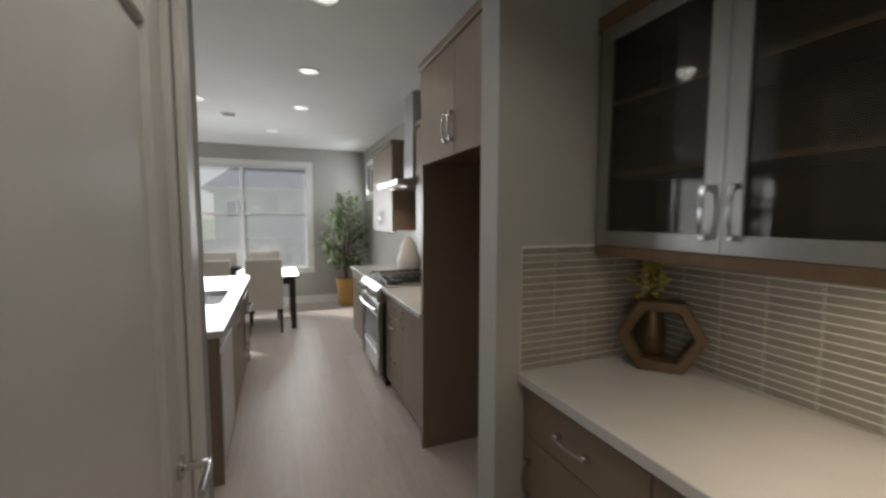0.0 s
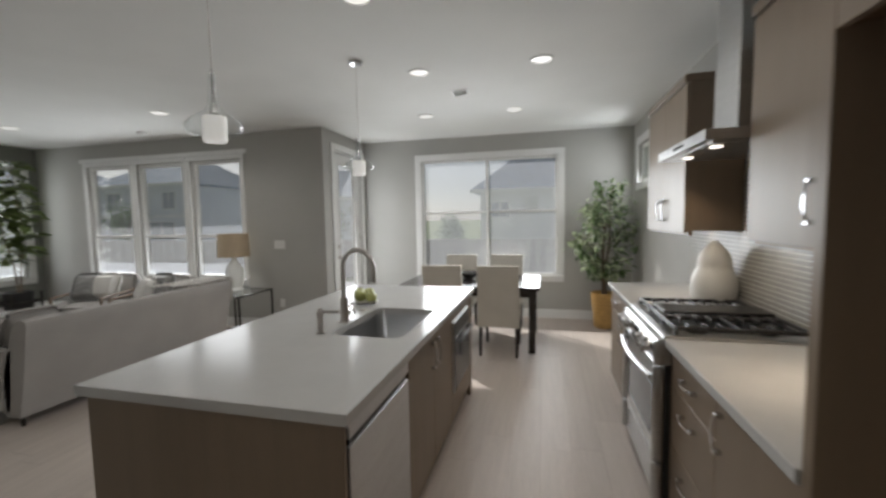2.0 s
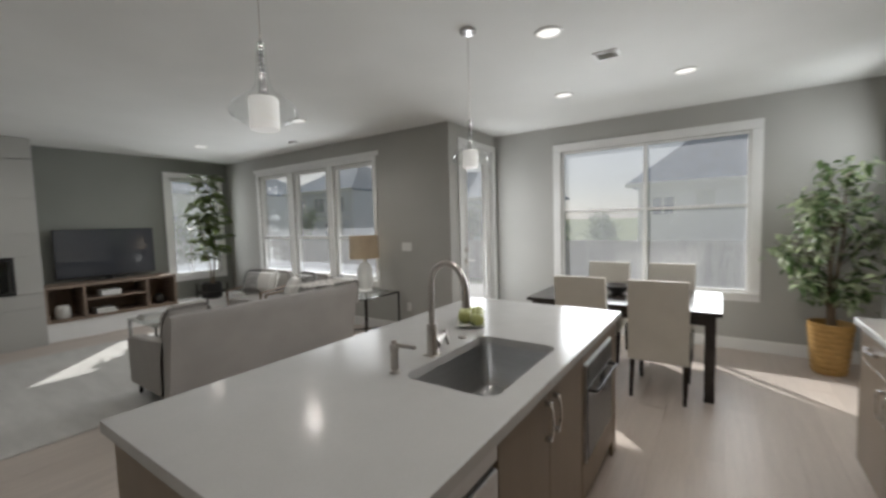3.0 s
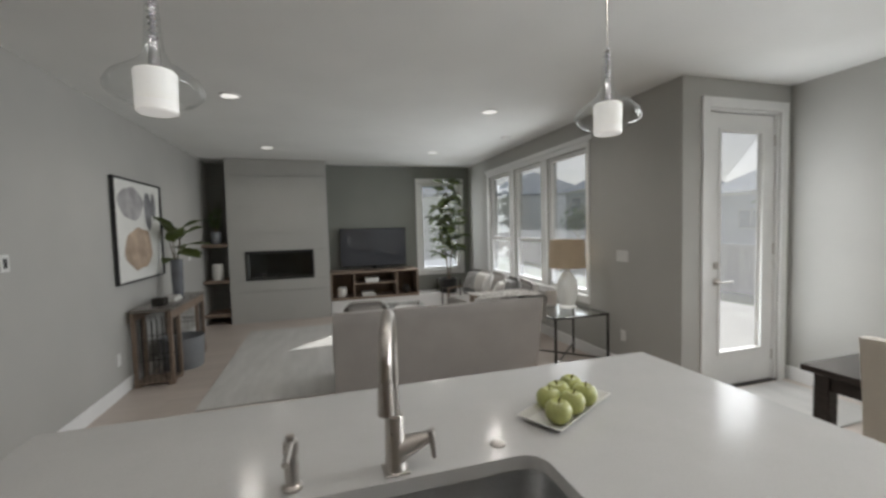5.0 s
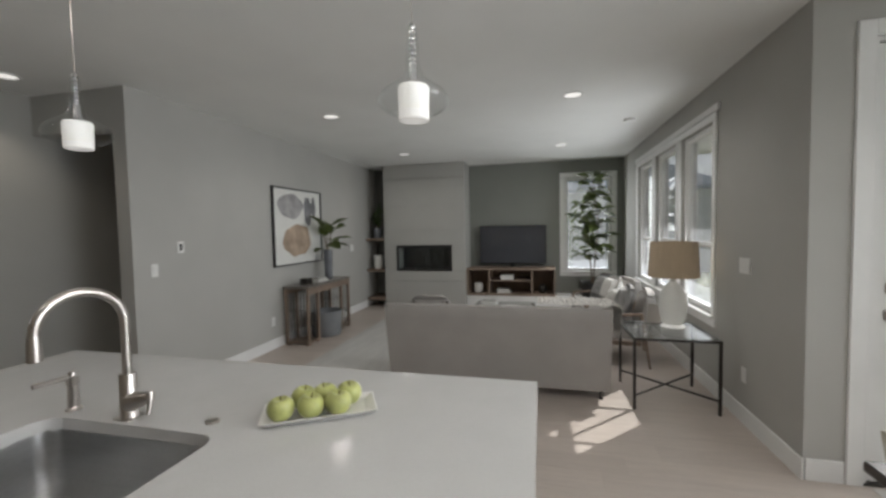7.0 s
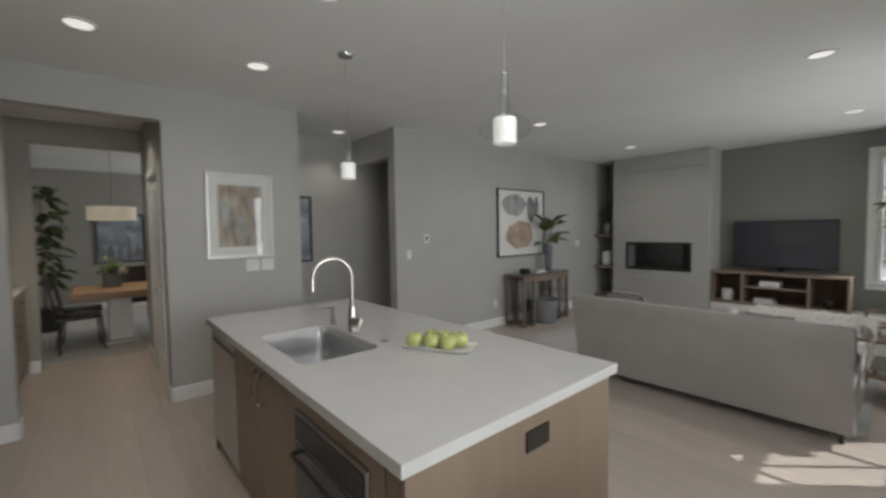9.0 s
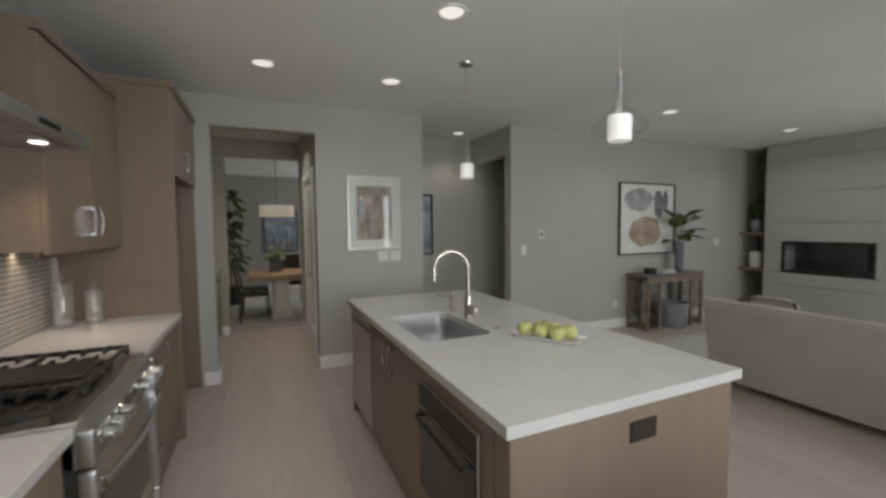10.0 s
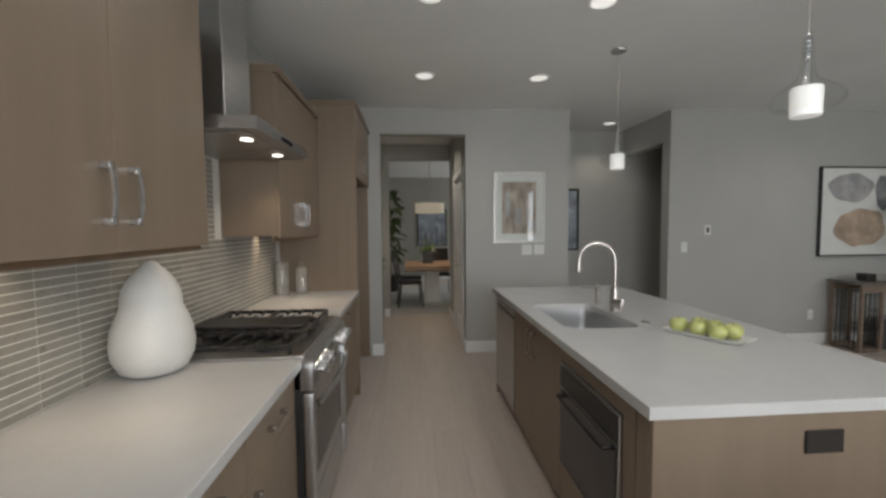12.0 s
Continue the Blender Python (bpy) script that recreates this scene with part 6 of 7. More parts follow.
# ---- pantry passage ----
def pantry():
    y0, y1, fx = 0.96, 2.775, 1.065
    c = thing("pantry_base_cabinet", (1.41, 1.87, 0), "taupe wood pantry base cabinet with drawers and chrome pulls", "cabinet")
    part("body", boxes((fx + 0.021, 1.705, y0, y1, 0.1, 0.922)), CAB, c)
    part("toe_kick", boxes((fx + 0.07, 1.70, y0, y1, 0.0, 0.099)), CAB_IN, c)
    for a, b in ((0.96, 1.60), (1.60, 2.20), (2.20, 2.775)):
        d = part("drawer_front", boxes((fx, fx + 0.02, a + 0.002, b - 0.002, 0.73, 0.915), bevel=0.0015), CAB, c)
        pull(d, (fx, (a + b) / 2, 0.82), "y", 0.13)
        d = part("door", boxes((fx, fx + 0.02, a + 0.002, b - 0.002, 0.105, 0.726), bevel=0.0015), CAB, c)
        pull(d, (fx, b - 0.05, 0.57), "z", 0.13)
    worktop("worktop", 1.04, 1.705, y0, y1 + 0.003, "white quartz pantry worktop against a tiled wall", 0.923, 0.962)
    u = thing("glass_wall_cabinet", (1.54, 1.87, 1.44), "wood wall cabinet with aluminium framed smoked glass doors", "cabinet")
    fx, z0, z1 = 1.37, 1.44, 2.25
    for a, b in ((y1 - 0.02, y1), (y0, y0 + 0.02)):
        part("side", boxes((fx + 0.022, 1.705, a, b, z0, z1)), CAB_IN, u)
    part("bottom", boxes((fx + 0.0205, 1.705, y0 + 0.021, y1 - 0.021, z0 - 0.02, z0 + 0.0)), CAB_IN, u)
    part("light_rail", boxes((fx + 0.0, fx + 0.02, y0, y1 - 0.022, z0 - 0.04, z0 - 0.0005), bevel=0.002), CAB_IN, u, "dark wood light rail")
    part("top", boxes((fx + 0.005, 1.705, y0, y1, z1, z1 + 0.06), bevel=0.003), CAB_IN, u)
    part("back", boxes((1.69, 1.705, y0 + 0.021, y1 - 0.021, z0 + 0.001, z1 - 0.001)), CAB_IN, u)
    for z in (1.70, 1.97):
        part("shelf", boxes((fx + 0.05, 1.689, y0 + 0.021, y1 - 0.021, z, z + 0.018)), CAB, u)
    for a, b, py in ((0.965, 1.33, 1.28), (1.33, 1.79, 1.38), (1.79, 2.265, 2.225), (2.265, 2.75, 2.305)):
        d = part("door", boxes((fx, fx + 0.021, a, a + 0.055, z0 + 0.002, z1 - 0.002), (fx, fx + 0.021, b - 0.055, b - 0.002, z0 + 0.002, z1 - 0.002), (fx, fx + 0.021, a + 0.055, b - 0.055, z0 + 0.002, z0 + 0.057), (fx, fx + 0.021, a + 0.055, b - 0.055, z1 - 0.057, z1 - 0.002), bevel=0.001), ALU, u, "brushed aluminium door frame")
        g = part("door_glass", boxes((fx + 0.008, fx + 0.012, a + 0.05, b - 0.05, z0 + 0.05, z1 - 0.05)), SMOKE, d, "smoked glass")
        pull(d, (fx, py, z0 + 0.12), "z", 0.14)
    area("under_cabinet_light", (1.56, 1.87, 1.40), (1.58, 1.87, 0.9), 0.05, 1.6, 4.6, WARM)


SMOKE = glass("smoked_glass", (0.70, 0.66, 0.62), 0.05, 0.008)
pantry()


def hexagon():
    h = thing("hexagon_ornament", (1.565, 2.60, 0.9625), "bronze hexagonal ring ornament on the pantry worktop", "ornament", turn=-48)
    bm = bmesh.new()
    R, r, d = 0.156, 0.110, 0.038
    cz = R * math.cos(radians(30))
    vs = []
    for k in range(6):
        a = radians(60 * k)
        vs.append([bm.verts.new((rad * math.cos(a), y, cz + rad * math.sin(a))) for rad, y in ((R, -d), (R, d), (r, d), (r, -d))])
    for k in range(6):
        a, c = vs[k], vs[(k + 1) % 6]
        for j in range(4):
            bm.faces.new((a[j], a[(j + 1) % 4], c[(j + 1) % 4], c[j]))
    bmesh.ops.bevel(bm, geom=bm.edges[:], offset=0.004, segments=1, affect="EDGES")
    part("ring", bm, DECO, h, here=True)
    v = thing("flower_vase", (1.62, 2.69, 0.9625), "small vase with yellow flowers behind the ornament", "vase")
    part("vase", lathe([(0.035, 0), (0.05, 0.03), (0.055, 0.12), (0.035, 0.2), (0.03, 0.26), (0.034, 0.27), (0.026, 0.26)], n=20), DECO, v, smooth=True, here=True)
    rnd = random.Random(3)
    bm = bmesh.new()
    for k in range(70):
        p = Vector((rnd.gauss(0, 0.03), rnd.gauss(0, 0.03), 0.36 + rnd.gauss(0, 0.045)))
        bmesh.ops.create_icosphere(bm, subdivisions=1, radius=rnd.uniform(0.008, 0.016), matrix=Matrix.Translation(p) @ Matrix.Diagonal((1, 1, 0.7, 1)))
    tagged(part("blossoms", bm, YELLOW, v, "cluster of yellow blossoms", here=True), kind="stuff")
    for k in range(6):
        a = k * 1.05
        part("stalk", tube([(0, 0, 0.2), (0.02 * math.cos(a), 0.02 * math.sin(a), 0.38)], 0.002, 5), LEAF, v, here=True)


hexagon()


# ---- formal dining room beyond the pantry ----
def formal_dining():
    single("rug", boxes((-1.6, 1.5, -2.2, 0.75, 0.0085, 0.018), bevel=0.004), RUG, "grey patterned rug in the dining room", "rug")
    t = thing("dining_room_table", (-0.2, -0.25, 0), "wooden trestle table with thick honey top and white base", "table")
    part("tabletop", boxes((-1.2, 0.74, -0.85, 0.30, 0.655, 0.745), bevel=0.006), TABLEWOOD, t)
    for x in (0.25, -0.69):
        part("pedestal", boxes((x - 0.13, x + 0.13, -0.55, 0.05, 0.06, 0.654), bevel=0.01), CERAMIC, t, "white block pedestal")
        part("foot", boxes((x - 0.19, x + 0.19, -0.65, 0.15, 0.0185, 0.059), bevel=0.008), CERAMIC, t)
    part("under_rail", boxes((-1.1, 0.66, -0.3, -0.2, 0.585, 0.654), bevel=0.004), CERAMIC, t)
    c = thing("side_chair", (0.66, 0.14, 0), "dark slim side chair with metal legs", "chair", "chairs at the dining room table", 96)
    part("seat", cushion(-0.21, 0.21, -0.21, 0.21, 0.42, 0.48, 0.02, 0.15), ESPRESSO, c, smooth=True, here=True)
    bm = boxes((-0.2, 0.2, -0.235, -0.205, 0.46, 0.98), bevel=0.012, segs=2)
    bmesh.ops.rotate(bm, verts=bm.verts, cent=(0, -0.22, 0.46), matrix=Matrix.Rotation(radians(9), 3, "X"))
    part("backrest", bm, ESPRESSO, c, smooth=True, here=True)
    for sx in (-1, 1):
        for sy in (-1, 1):
            part("leg", tube([(sx * 0.2, sy * 0.22, 0.0185), (sx * 0.18, sy * 0.18, 0.43)], 0.011, 8), DARKMETAL, c, "thin dark metal leg", True, True)
    copy_thing(c, pose(0.02, -0.98, 0, 0, 0, 4))
    copy_thing(c, pose(0.64, -0.55, 0, 0, 0, 92))
    p = thing("drum_pendant", (0.27, -0.25, 1.70), "glowing cream drum pendant lamp over the dining room table", "pendant lamp")
    part("shade", lathe([(0.275, 0.0), (0.275, 0.185), (0.27, 0.185), (0.27, 0.0)], n=40, cap=False), DRUMGLOW, p, "cream fabric drum shade", True, True)
    part("diffuser", lathe([(0.268, 0.012), (0.002, 0.01)], n=40), DRUMGLOW, p, here=True)
    part("stem", tube([(0, 0, 0.1), (0, 0, H - 1.70 - 0.02)], 0.007, 8), NICKEL, p, here=True)
    part("canopy", lathe([(0.065, H - 1.701), (0.065, H - 1.715), (0.02, H - 1.73)], n=24), NICKEL, p, here=True, smooth=True)
    spot("drum_lamp", (0.27, -0.25, 1.69), (0.27, -0.25, 0), 34, WARM, 150, 0.15)
    a, fy = picture("landscape_picture", -0.32, 0.46, 0.93, 1.90, -3.45, 0.04, 0.02, ARTBLACK, CANVAS_BLUE, "dark skyline picture in a thin black frame")
    for k, (x, w, h) in enumerate(((-0.2, 0.14, 0.36), (-0.05, 0.1, 0.55), (0.1, 0.12, 0.3), (0.24, 0.13, 0.38), (0.37, 0.1, 0.22))):
        part("dark_shape", prism([(x - w / 2, 0.96), (x + w / 2, 0.96), (x + w * 0.4, 0.96 + h * 0.6), (x, 0.96 + h), (x - w * 0.45, 0.96 + h * 0.5)], "y", fy + 0.0006, fy + 0.002), INK_DARK, a)
    v = thing("table_plant", (0.31, -0.36, 0.7455), "dark square planter with a small leafy plant on the table", "plant")
    part("planter", boxes((-0.10, 0.10, -0.10, 0.10, 0.0, 0.2), bevel=0.006), DARKMETAL, v, here=True)
    rnd = random.Random(8)
    crown("crown", v, SMALLLEAF, [leafpose(Vector((rnd.gauss(0, 0.07), rnd.gauss(0, 0.07), 0.22 + abs(rnd.gauss(0, 0.06)))), rnd.uniform(0, 6.28), rnd.uniform(-0.3, 0.9), 0, 1.5) for _ in range(90)], LEAF, "small green leaves")
    f = thing("tall_plant", (1.08, -1.55, 0), "tall dark leafy plant in a dining room corner", "plant")
    part("pot", lathe([(0.14, 0.0185), (0.17, 0.05), (0.19, 0.38), (0.18, 0.38), (0.01, 0.34)], n=24), BLACKPLASTIC, f, here=True, smooth=True)
    part("trunk", tube([(0, 0, 0.3), (0.02, 0.01, 0.9), (0.0, 0.03, 1.6), (0.01, 0.0, 2.1)], [0.018, 0.015, 0.012, 0.006], 8), BARK, f, here=True, smooth=True)
    places = []
    for k in range(120):
        z = rnd.uniform(0.75, 2.25)
        d = rnd.uniform(0.03, 0.16)
        h = rnd.uniform(0, 6.28)
        places.append(leafpose(Vector((min(0.1, math.cos(h) * d), math.sin(h) * d, z)), h, rnd.uniform(-0.9, 0.5), rnd.uniform(-0.4, 0.4), rnd.uniform(0.6, 0.95)))
    places = [m for m in places if (m @ Vector((0.27, 0, 0))).x < 0.36]
    crown("crown", f, BIGLEAF, places, FIGLEAF, "drooping dark green leaves")


formal_dining()


# ---- outdoors ----
G = -0.35
bm = bmesh.new()
v = [bm.verts.new(p) for p in ((-400, 9.25, G), (400, 9.25, G), (400, 600, G), (-400, 600, G))]
bm.faces.new(v)
v = [bm.verts.new(p) for p in ((-400, -400, G), (-7.72, -400, G), (-7.72, 9.25, G), (-400, 9.25, G))]
bm.faces.new(v)
v = [bm.verts.new(p) for p in ((1.87, -400, G), (400, -400, G), (400, 9.25, G), (1.87, 9.25, G))]
bm.faces.new(v)
setting("ground", bm, GRASS, "green lawn running to the horizon", "ground")
setting("patio", boxes((-7.713, -2.5, 7.98, 12.4, G + 0.004, -0.06), (-2.495, 1.86, 9.25, 12.4, G + 0.004, -0.06), bevel=0.01), PATIO, "pale concrete patio slab outside the doors", "patio")


def house(name, x0, x1, y0, y1, eave, ridge, siding, label, roofdir="x", wins=()):
    h = thing(name, ((x0 + x1) / 2, (y0 + y1) / 2, G), label, "house")
    w = 0.2
    part("wall", boxes((x0, x1, y0, y0 + w, G, eave)), siding, h)
    part("wall", boxes((x0, x1, y1 - w, y1, G, eave)), siding, h)
    part("wall", boxes((x0, x0 + w, y0 + w, y1 - w, G, eave)), siding, h)
    part("wall", boxes((x1 - w, x1, y0 + w, y1 - w, G, eave)), siding, h)
    o = 0.45
    a = [(x0 - o, y0 - o), (x1 + o, y0 - o), (x1 + o, y1 + o), (x0 - o, y1 + o)]
    inset = (y1 - y0) / 2 + o if roofdir == "x" else (x1 - x0) / 2 + o
    bm = bmesh.new()
    lo = [bm.verts.new((*p, eave)) for p in a]
    md = [bm.verts.new((*p, eave + 0.12)) for p in a]
    if roofdir == "x":
        cy = (y0 + y1) / 2
        r = [bm.verts.new((x0 - o + inset * 0.8, cy, ridge)), bm.verts.new((x1 + o - inset * 0.8, cy, ridge))]
        faces = [(md[0], md[1], r[1], r[0]), (md[1], md[2], r[1]), (md[2], md[3], r[0], r[1]), (md[3], md[0], r[0])]
    else:
        cx = (x0 + x1) / 2
        r = [bm.verts.new((cx, y0 - o + inset * 0.8, ridge)), bm.verts.new((cx, y1 + o - inset * 0.8, ridge))]
        faces = [(md[0], md[1], r[0]), (md[1], md[2], r[1], r[0]), (md[2], md[3], r[1]), (md[3], md[0], r[0], r[1])]
    bm.faces.new(lo)
    for k in range(4):
        bm.faces.new((lo[k], lo[(k + 1) % 4], md[(k + 1) % 4], md[k]))
    for f in faces:
        bm.faces.new(f)
    part("roof", bm, ROOF, h, "dark slate-blue shingle roof")
    part("fascia", boxes((x0 - o - 0.02, x1 + o + 0.02, y0 - o - 0.025, y0 - o - 0.001, eave - 0.06, eave + 0.14)), TRIM, h, "white fascia board")
    # lapped siding boards on the sides that face the windows
    k = 0
    z = G + 0.05
    bm = bmesh.new()
    while z < eave - 0.1:
        box(bm, x0, x1, y0 - 0.02, y0 - 0.001, z, z + 0.17)
        z += 0.185
    part("siding_boards", bm, siding, h)
    for cx in (x0, x1 - 0.16):
        part("corner_board", boxes((cx, cx + 0.16, y0 - 0.032, y0 - 0.021, G, eave - 0.07)), TRIM, h)
    if eave > 4:
        part("belt_board", boxes((x0 + 0.161, x1 - 0.161, y0 - 0.04, y0 - 0.0205, 1.95, 2.15)), TRIM, h, "white board between the storeys")
    for side, u0, u1, p, q in wins:
        if side == "blind":
            wpart = part("window", boxes((u0, u1, y0 - 0.05, y0 - 0.021, p, q), bevel=0.01), TRIM, h, "white framed house window with a closed blind")
            part("blind", boxes((u0 + 0.08, u1 - 0.08, y0 - 0.056, y0 - 0.0505, p + 0.08, q - 0.08)), PAPER, wpart)
        elif side == "s":
            wpart = part("window", boxes((u0, u1, y0 - 0.05, y0 - 0.021, p, q), bevel=0.01), TRIM, h, "white framed house window")
            part("window_pane", boxes((u0 + 0.08, (u0 + u1) / 2 - 0.03, y0 - 0.056, y0 - 0.0505, p + 0.08, q - 0.08), ((u0 + u1) / 2 + 0.03, u1 - 0.08, y0 - 0.056, y0 - 0.0505, p + 0.08, q - 0.08)), WINDARK, wpart)
        else:
            wpart = part("window", boxes((x1 + 0.001, x1 + 0.05, u0, u1, p, q), bevel=0.01), TRIM, h, "white framed house window")
            part("window_pane", boxes((x1 + 0.0505, x1 + 0.056, u0 + 0.08, u1 - 0.08, p + 0.08, q - 0.08)), WINDARK, wpart)
    return h


house("house", -2.7, 8.5, 24, 31, 2.85, 5.9, SIDING, "neighbouring pale house with a slate-blue hip roof", "x", [("blind", -0.54, 0.26, 1.7, 2.62), ("s", 2.4, 3.9, 1.3, 2.5), ("s", -2.2, -1.2, 1.5, 2.4)])
house("house", -31.5, -23.5, 26, 34, 4.2, 7.0, SIDING_BLUE, "two-storey blue-grey neighbouring house", "x", [("s", -30.6, -29.2, 2.5, 3.8), ("s", -28.2, -26.8, 2.5, 3.8), ("s", -25.6, -24.4, 2.5, 3.8), ("s", -30.4, -28.4, 0.4, 1.7), ("s", -26.9, -24.6, 0.2, 1.7)])
house("house", -46, -35, 22, 32, 4.4, 7.2, SIDING, "large pale neighbouring house with a dark roof", "x", [("s", -43, -41, 2.2, 3.6), ("s", -39, -37, 2.2, 3.6)])
house("house", -26, -17.5, 7.0, 13.0, 2.9, 5.0, SIDING, "single-storey pale neighbouring house", "x", [("e", 8, 9.2, 0.9, 2.1), ("e", 10.6, 12, 0.9, 2.1)])
house("house", -18.5, -9.5, 27, 34, 2.9, 5.2, SIDING_BLUE, "low blue-grey neighbouring house", "x", [("s", -16.5, -15, 1.0, 2.1), ("s", -13.5, -12, 1.0, 2.1)])


def bush(x, y, s, seed):
    rnd = random.Random(seed)
    t = thing("garden_tree", (x, y, G), "small leafy garden tree behind the fence", "tree", "garden trees")
    part("trunk", tube([(0, 0, 0), (0.03, 0.02, 0.8 * s), (0, 0.05, 1.5 * s)], [0.07 * s, 0.05 * s, 0.03 * s], 8), BARK, t, here=True, smooth=True)
    bm = bmesh.new()
    places = []
    for k in range(9):
        a = k * 0.9
        q = Vector((math.cos(a) * 0.6 * s * rnd.random(), math.sin(a) * 0.6 * s * rnd.random(), (1.3 + 1.2 * rnd.random()) * s))
        tube([(0, 0, 0.9 * s), q], [0.03 * s, 0.01 * s], 6, bm)
        for j in range(110):
            p = q + Vector((rnd.gauss(0, 0.26), rnd.gauss(0, 0.26), rnd.gauss(0, 0.24))) * s
            places.append(leafpose(p, rnd.uniform(0, 6.28), rnd.uniform(-1, 0.8), rnd.uniform(-0.8, 0.8), rnd.uniform(1.5, 2.6) * s))
    part("limbs", bm, BARK, t, here=True)
    crown("crown", t, SMALLLEAF, places, LEAF, "uneven crown of small leaves")


bush(-4.3, 17.5, 0.75, 1)
bush(-2.6, 16.8, 0.6, 2)
bush(-12.5, 9.2, 0.9, 3)
bush(-11.2, 6.9, 0.8, 4)
bush(-22, 20.5, 1.1, 5)
bush(-6.2, 18.4, 0.85, 6)
bush(-8.8, 19.2, 1.0, 7)
bush(-3.4, 20.0, 0.8, 8)


# ---- small repeated pieces: fence boards, floor planks, tiles ----
def block(name, sx, sy, sz, material, bevel):
    """A block whose origin is the middle of its underside."""
    return mesh(name, boxes((-sx / 2, sx / 2, -sy / 2, sy / 2, 0, sz), bevel=bevel), material)


fence = thing("fence", (-5, 15, G), "weathered vertical board garden fence", "fence")
board = block("board", 0.138, 0.022, 1.2, FENCEWOOD, 0)
for k in range(200):
    ob = new("board", board)
    ob.parent = fence
    ob.matrix_basis = pose(-17 + k * 0.146, random.uniform(-0.004, 0.004), random.uniform(-0.006, 0.006))
part("rail", boxes((-22.1, 7.2, 15.012, 15.05, G + 0.25, G + 0.33), (-22.1, 7.2, 15.012, 15.05, G + 0.95, G + 1.03)), FENCEWOOD, fence)
part("cap", boxes((-22.1, 7.2, 14.96, 15.06, G + 1.207, G + 1.24)), FENCEWOOD, fence)
for k in range(13):
    part("post", boxes((-22 + k * 2.4, -21.91 + k * 2.4, 15.051, 15.14, G, G + 1.25)), FENCEWOOD, fence)

# subfloor and planks, laid along y
setting("subfloor", boxes((-7.7, 1.86, 1.9, 9.2, -0.2, -0.012), (-2.75, 1.86, -3.6, 1.9, -0.2, -0.012), (-4.2, -2.75, 1.81, 1.9, -0.2, -0.012)), CAB_IN, "dark joint bed under the floor planks", "floor")
floor = thing("floor", (0, 0, 0), "pale oak plank floor", "floor", "", 0, "structure")
PW, PL, GAP = 0.19, 1.8, 0.0009
plank = block("plank", PW - GAP, PL - GAP, 0.02, OAK, 0)
rest_v, rest_f = [], []
rnd = random.Random(5)


def plank_at(x, y0, y1, alone):
    if y1 - y0 < 0.03:
        return
    z = -0.012 + rnd.uniform(-0.0003, 0.0003)
    if alone:
        ob = new("plank", plank)
        ob.parent = floor
        ob.matrix_basis = Matrix.Translation((x, (y0 + y1) / 2, z)) @ Matrix.Diagonal((1, (y1 - y0) / PL, 1, 1))
        return
    o = len(rest_v)
    a, c = x - PW / 2 + GAP / 2, x + PW / 2 - GAP / 2
    p, q = y0 + GAP / 2, y1 - GAP / 2
    rest_v.extend([(a, p, z), (c, p, z), (c, q, z), (a, q, z), (a, p, z + 0.02), (c, p, z + 0.02), (c, q, z + 0.02), (a, q, z + 0.02)])
    rest_f.extend(tuple(o + i for i in f) for f in ((4, 5, 6, 7), (0, 1, 5, 4), (1, 2, 6, 5), (2, 3, 7, 6), (3, 0, 4, 7)))


near = 0
for col in range(-41, 10):
    x = col * PW
    lo, hi = (1.95 if x < -2.6 else -3.45), (7.82 if x < -2.36 else 9.085)
    if x < -4.1:
        lo = 3.0
    if x + PW / 2 > 1.7:
        continue
    y = lo - rnd.uniform(0, PL)
    while y < hi:
        p, q = max(y, lo), min(y + PL, hi)
        alone = -3.0 < x < 1.2 and p > 1.5 and near < 295
        near += alone
        plank_at(x, p, q, alone)
        y += PL
me = bpy.data.meshes.new("planks")
me.from_pydata(rest_v, [], rest_f)
me.materials.append(OAK)
ob = new("planks", me)
ob.parent = floor
tagged(ob, "pale oak planks laid in rows", kind="stuff")

# glass tile splashbacks
TH, TL, TG, TV = 0.0277, 0.15, 0.0026, 0.0042
tile = mesh("tile", boxes((-0.0016, 0.0016, -TL / 2 + TG / 2, TL / 2 - TG / 2, -TH / 2 + TV / 2, TH / 2 - TV / 2), bevel=0.0008), TILE)


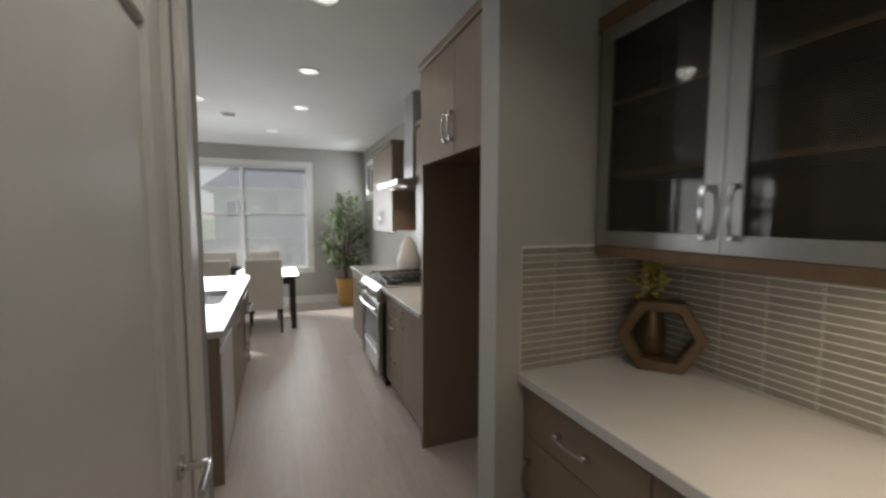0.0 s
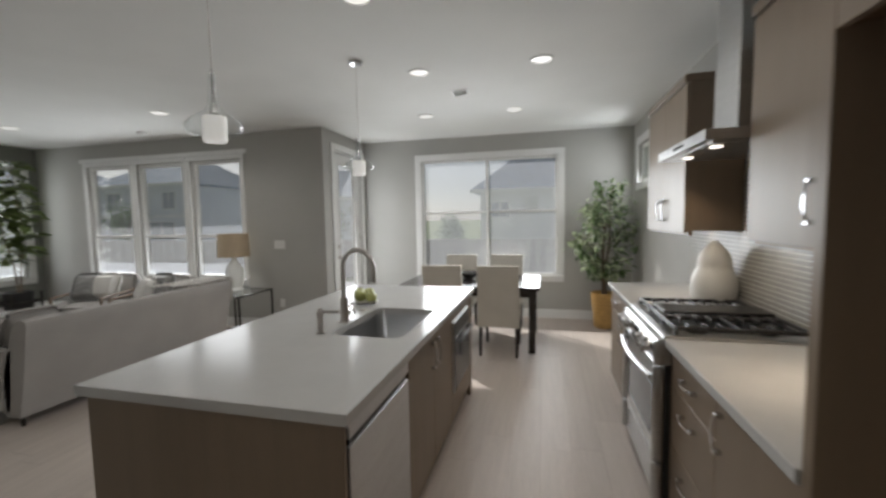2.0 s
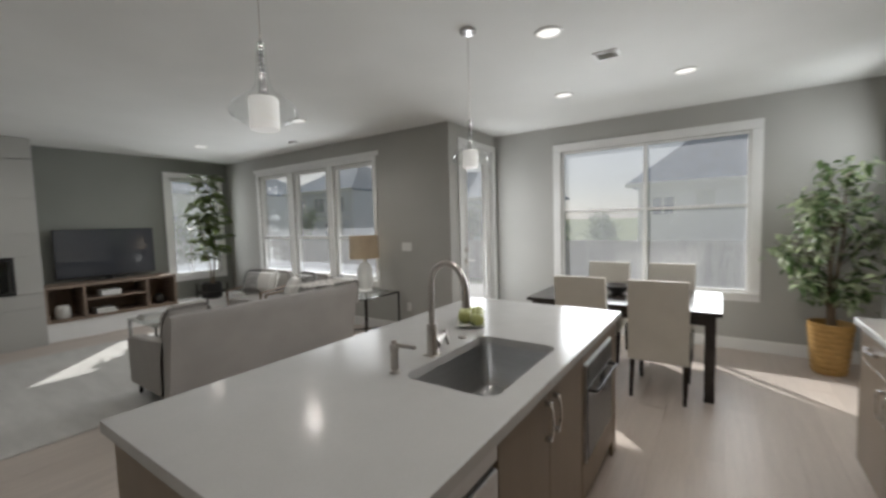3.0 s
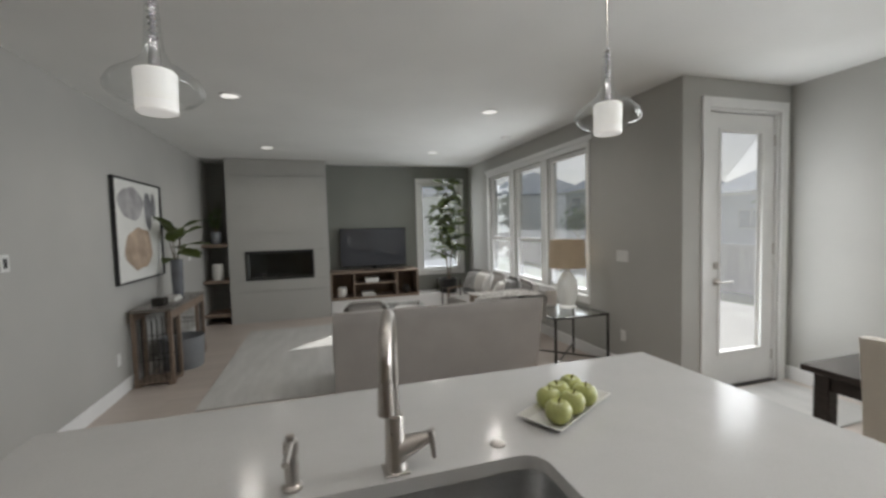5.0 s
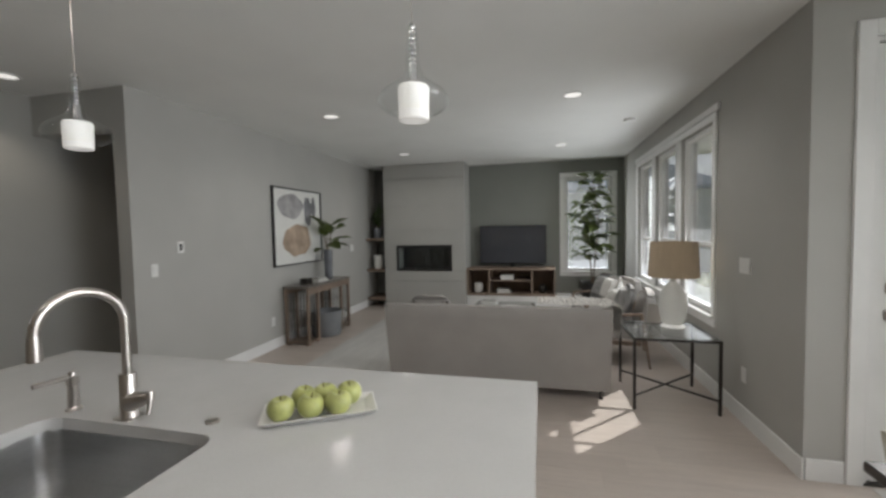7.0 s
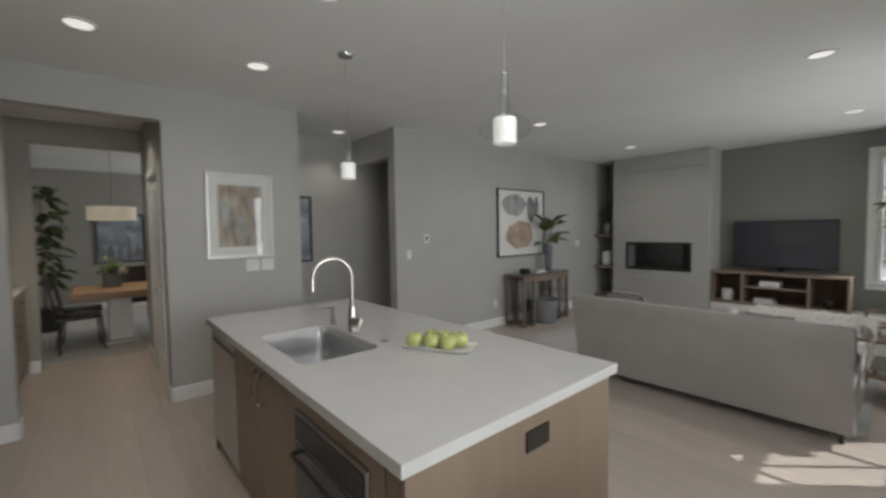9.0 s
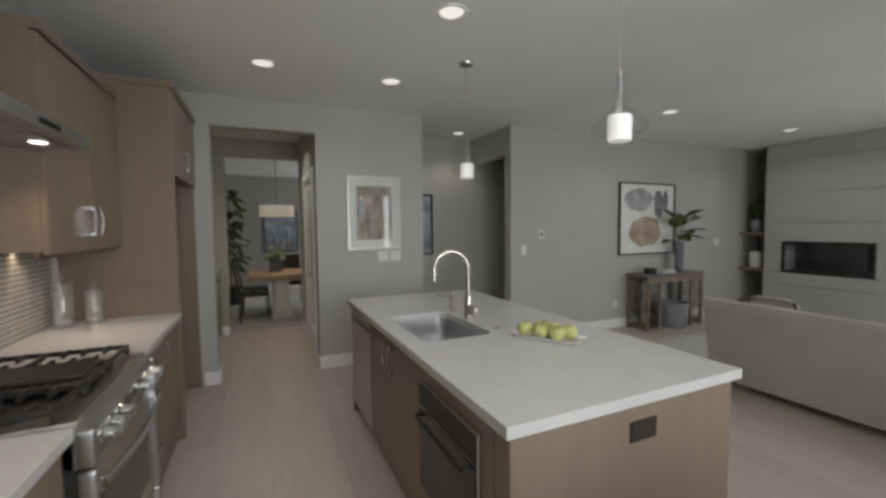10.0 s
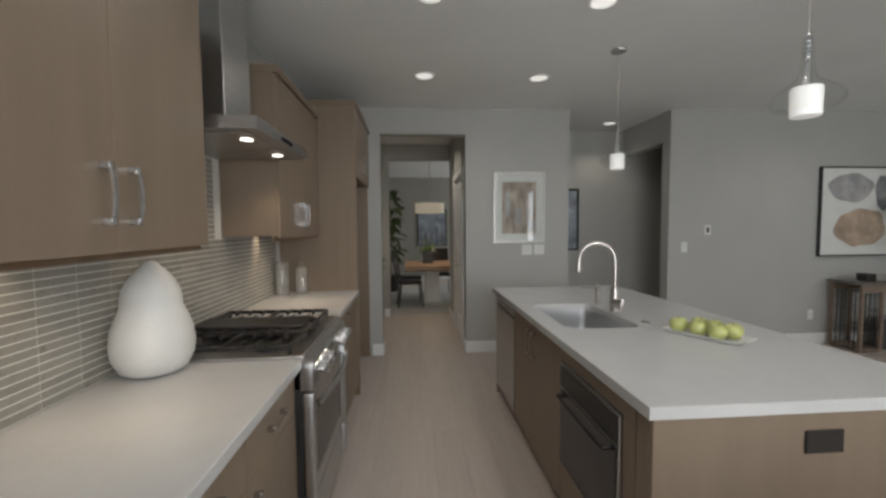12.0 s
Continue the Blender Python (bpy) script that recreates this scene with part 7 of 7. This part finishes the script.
def splashback(x, y0, y1, z0, z1, alone_to, skip=None, label=""):
    s = thing("splashback", (x, (y0 + y1) / 2, z0), label, "tiles", "", 0, "structure")
    part("grout", boxes((x - 0.004, x - 0.0005, y0, y1, z0, z1)), GROUT, s, "pale grout bed")
    cx, cy, cz = x, (y0 + y1) / 2, z0
    n = 0
    vs, fs = [], []
    src = [w.co.copy() for w in tile.vertices]
    polys = [tuple(p.vertices) for p in tile.polygons]
    z = z0 + TH / 2
    while z + TH / 2 <= z1 + 0.002:
        y = y1 - TL / 2
        while y - TL / 2 >= y0 - 0.002:
            if not (skip and skip(y, z)):
                if n < 300 and alone_to(y, z):
                    n += 1
                    ob = new("tile", tile)
                    ob.parent = s
                    ob.matrix_basis = Matrix.Translation((-0.0039, y - cy, z - cz))
                else:
                    o = len(vs)
                    vs.extend(v + Vector((-0.0039, y - cy, z - cz)) for v in src)
                    fs.extend(tuple(i + o for i in p) for p in polys)
            y -= TL
        z += TH
    if vs:
        m2 = bpy.data.meshes.new("tiles")
        m2.from_pydata(vs, [], fs)
        m2.materials.append(TILE)
        ob = new("tiles", m2)
        ob.parent = s
        tagged(ob, "stacked taupe glass tiles", kind="stuff")


splashback(1.7055, 3.99, 6.78, 0.9155, 1.386, lambda y, z: y > 4.4, None, "stacked taupe glass mosaic tiles with pale grout over the worktop")
splashback(1.7055, 5.005, 5.835, 1.388, 1.85, lambda y, z: False, None, "stacked taupe glass tiles behind the range hood")
splashback(1.7055, 0.96, 2.77, 0.9625, 1.418, lambda y, z: y > 1.5, None, "stacked taupe glass mosaic tiles over the pantry worktop")

side = thing("splashback", (1.37, 2.779, 0.9625), "taupe glass mosaic tiles on the pantry side wall", "tiles", "", 0, "structure")
part("grout", boxes((1.05, 1.70, 2.7755, 2.7792, 0.9625, 1.44)), GROUT, side, "pale grout bed")
for i in range(17):
    for k in range(4):
        ob = new("tile", tile)
        ob.parent = side
        ob.matrix_basis = Matrix.Translation((-0.245 + k * TL, -0.0037, TH / 2 + i * TH)) @ Matrix.Rotation(radians(90), 4, "Z")
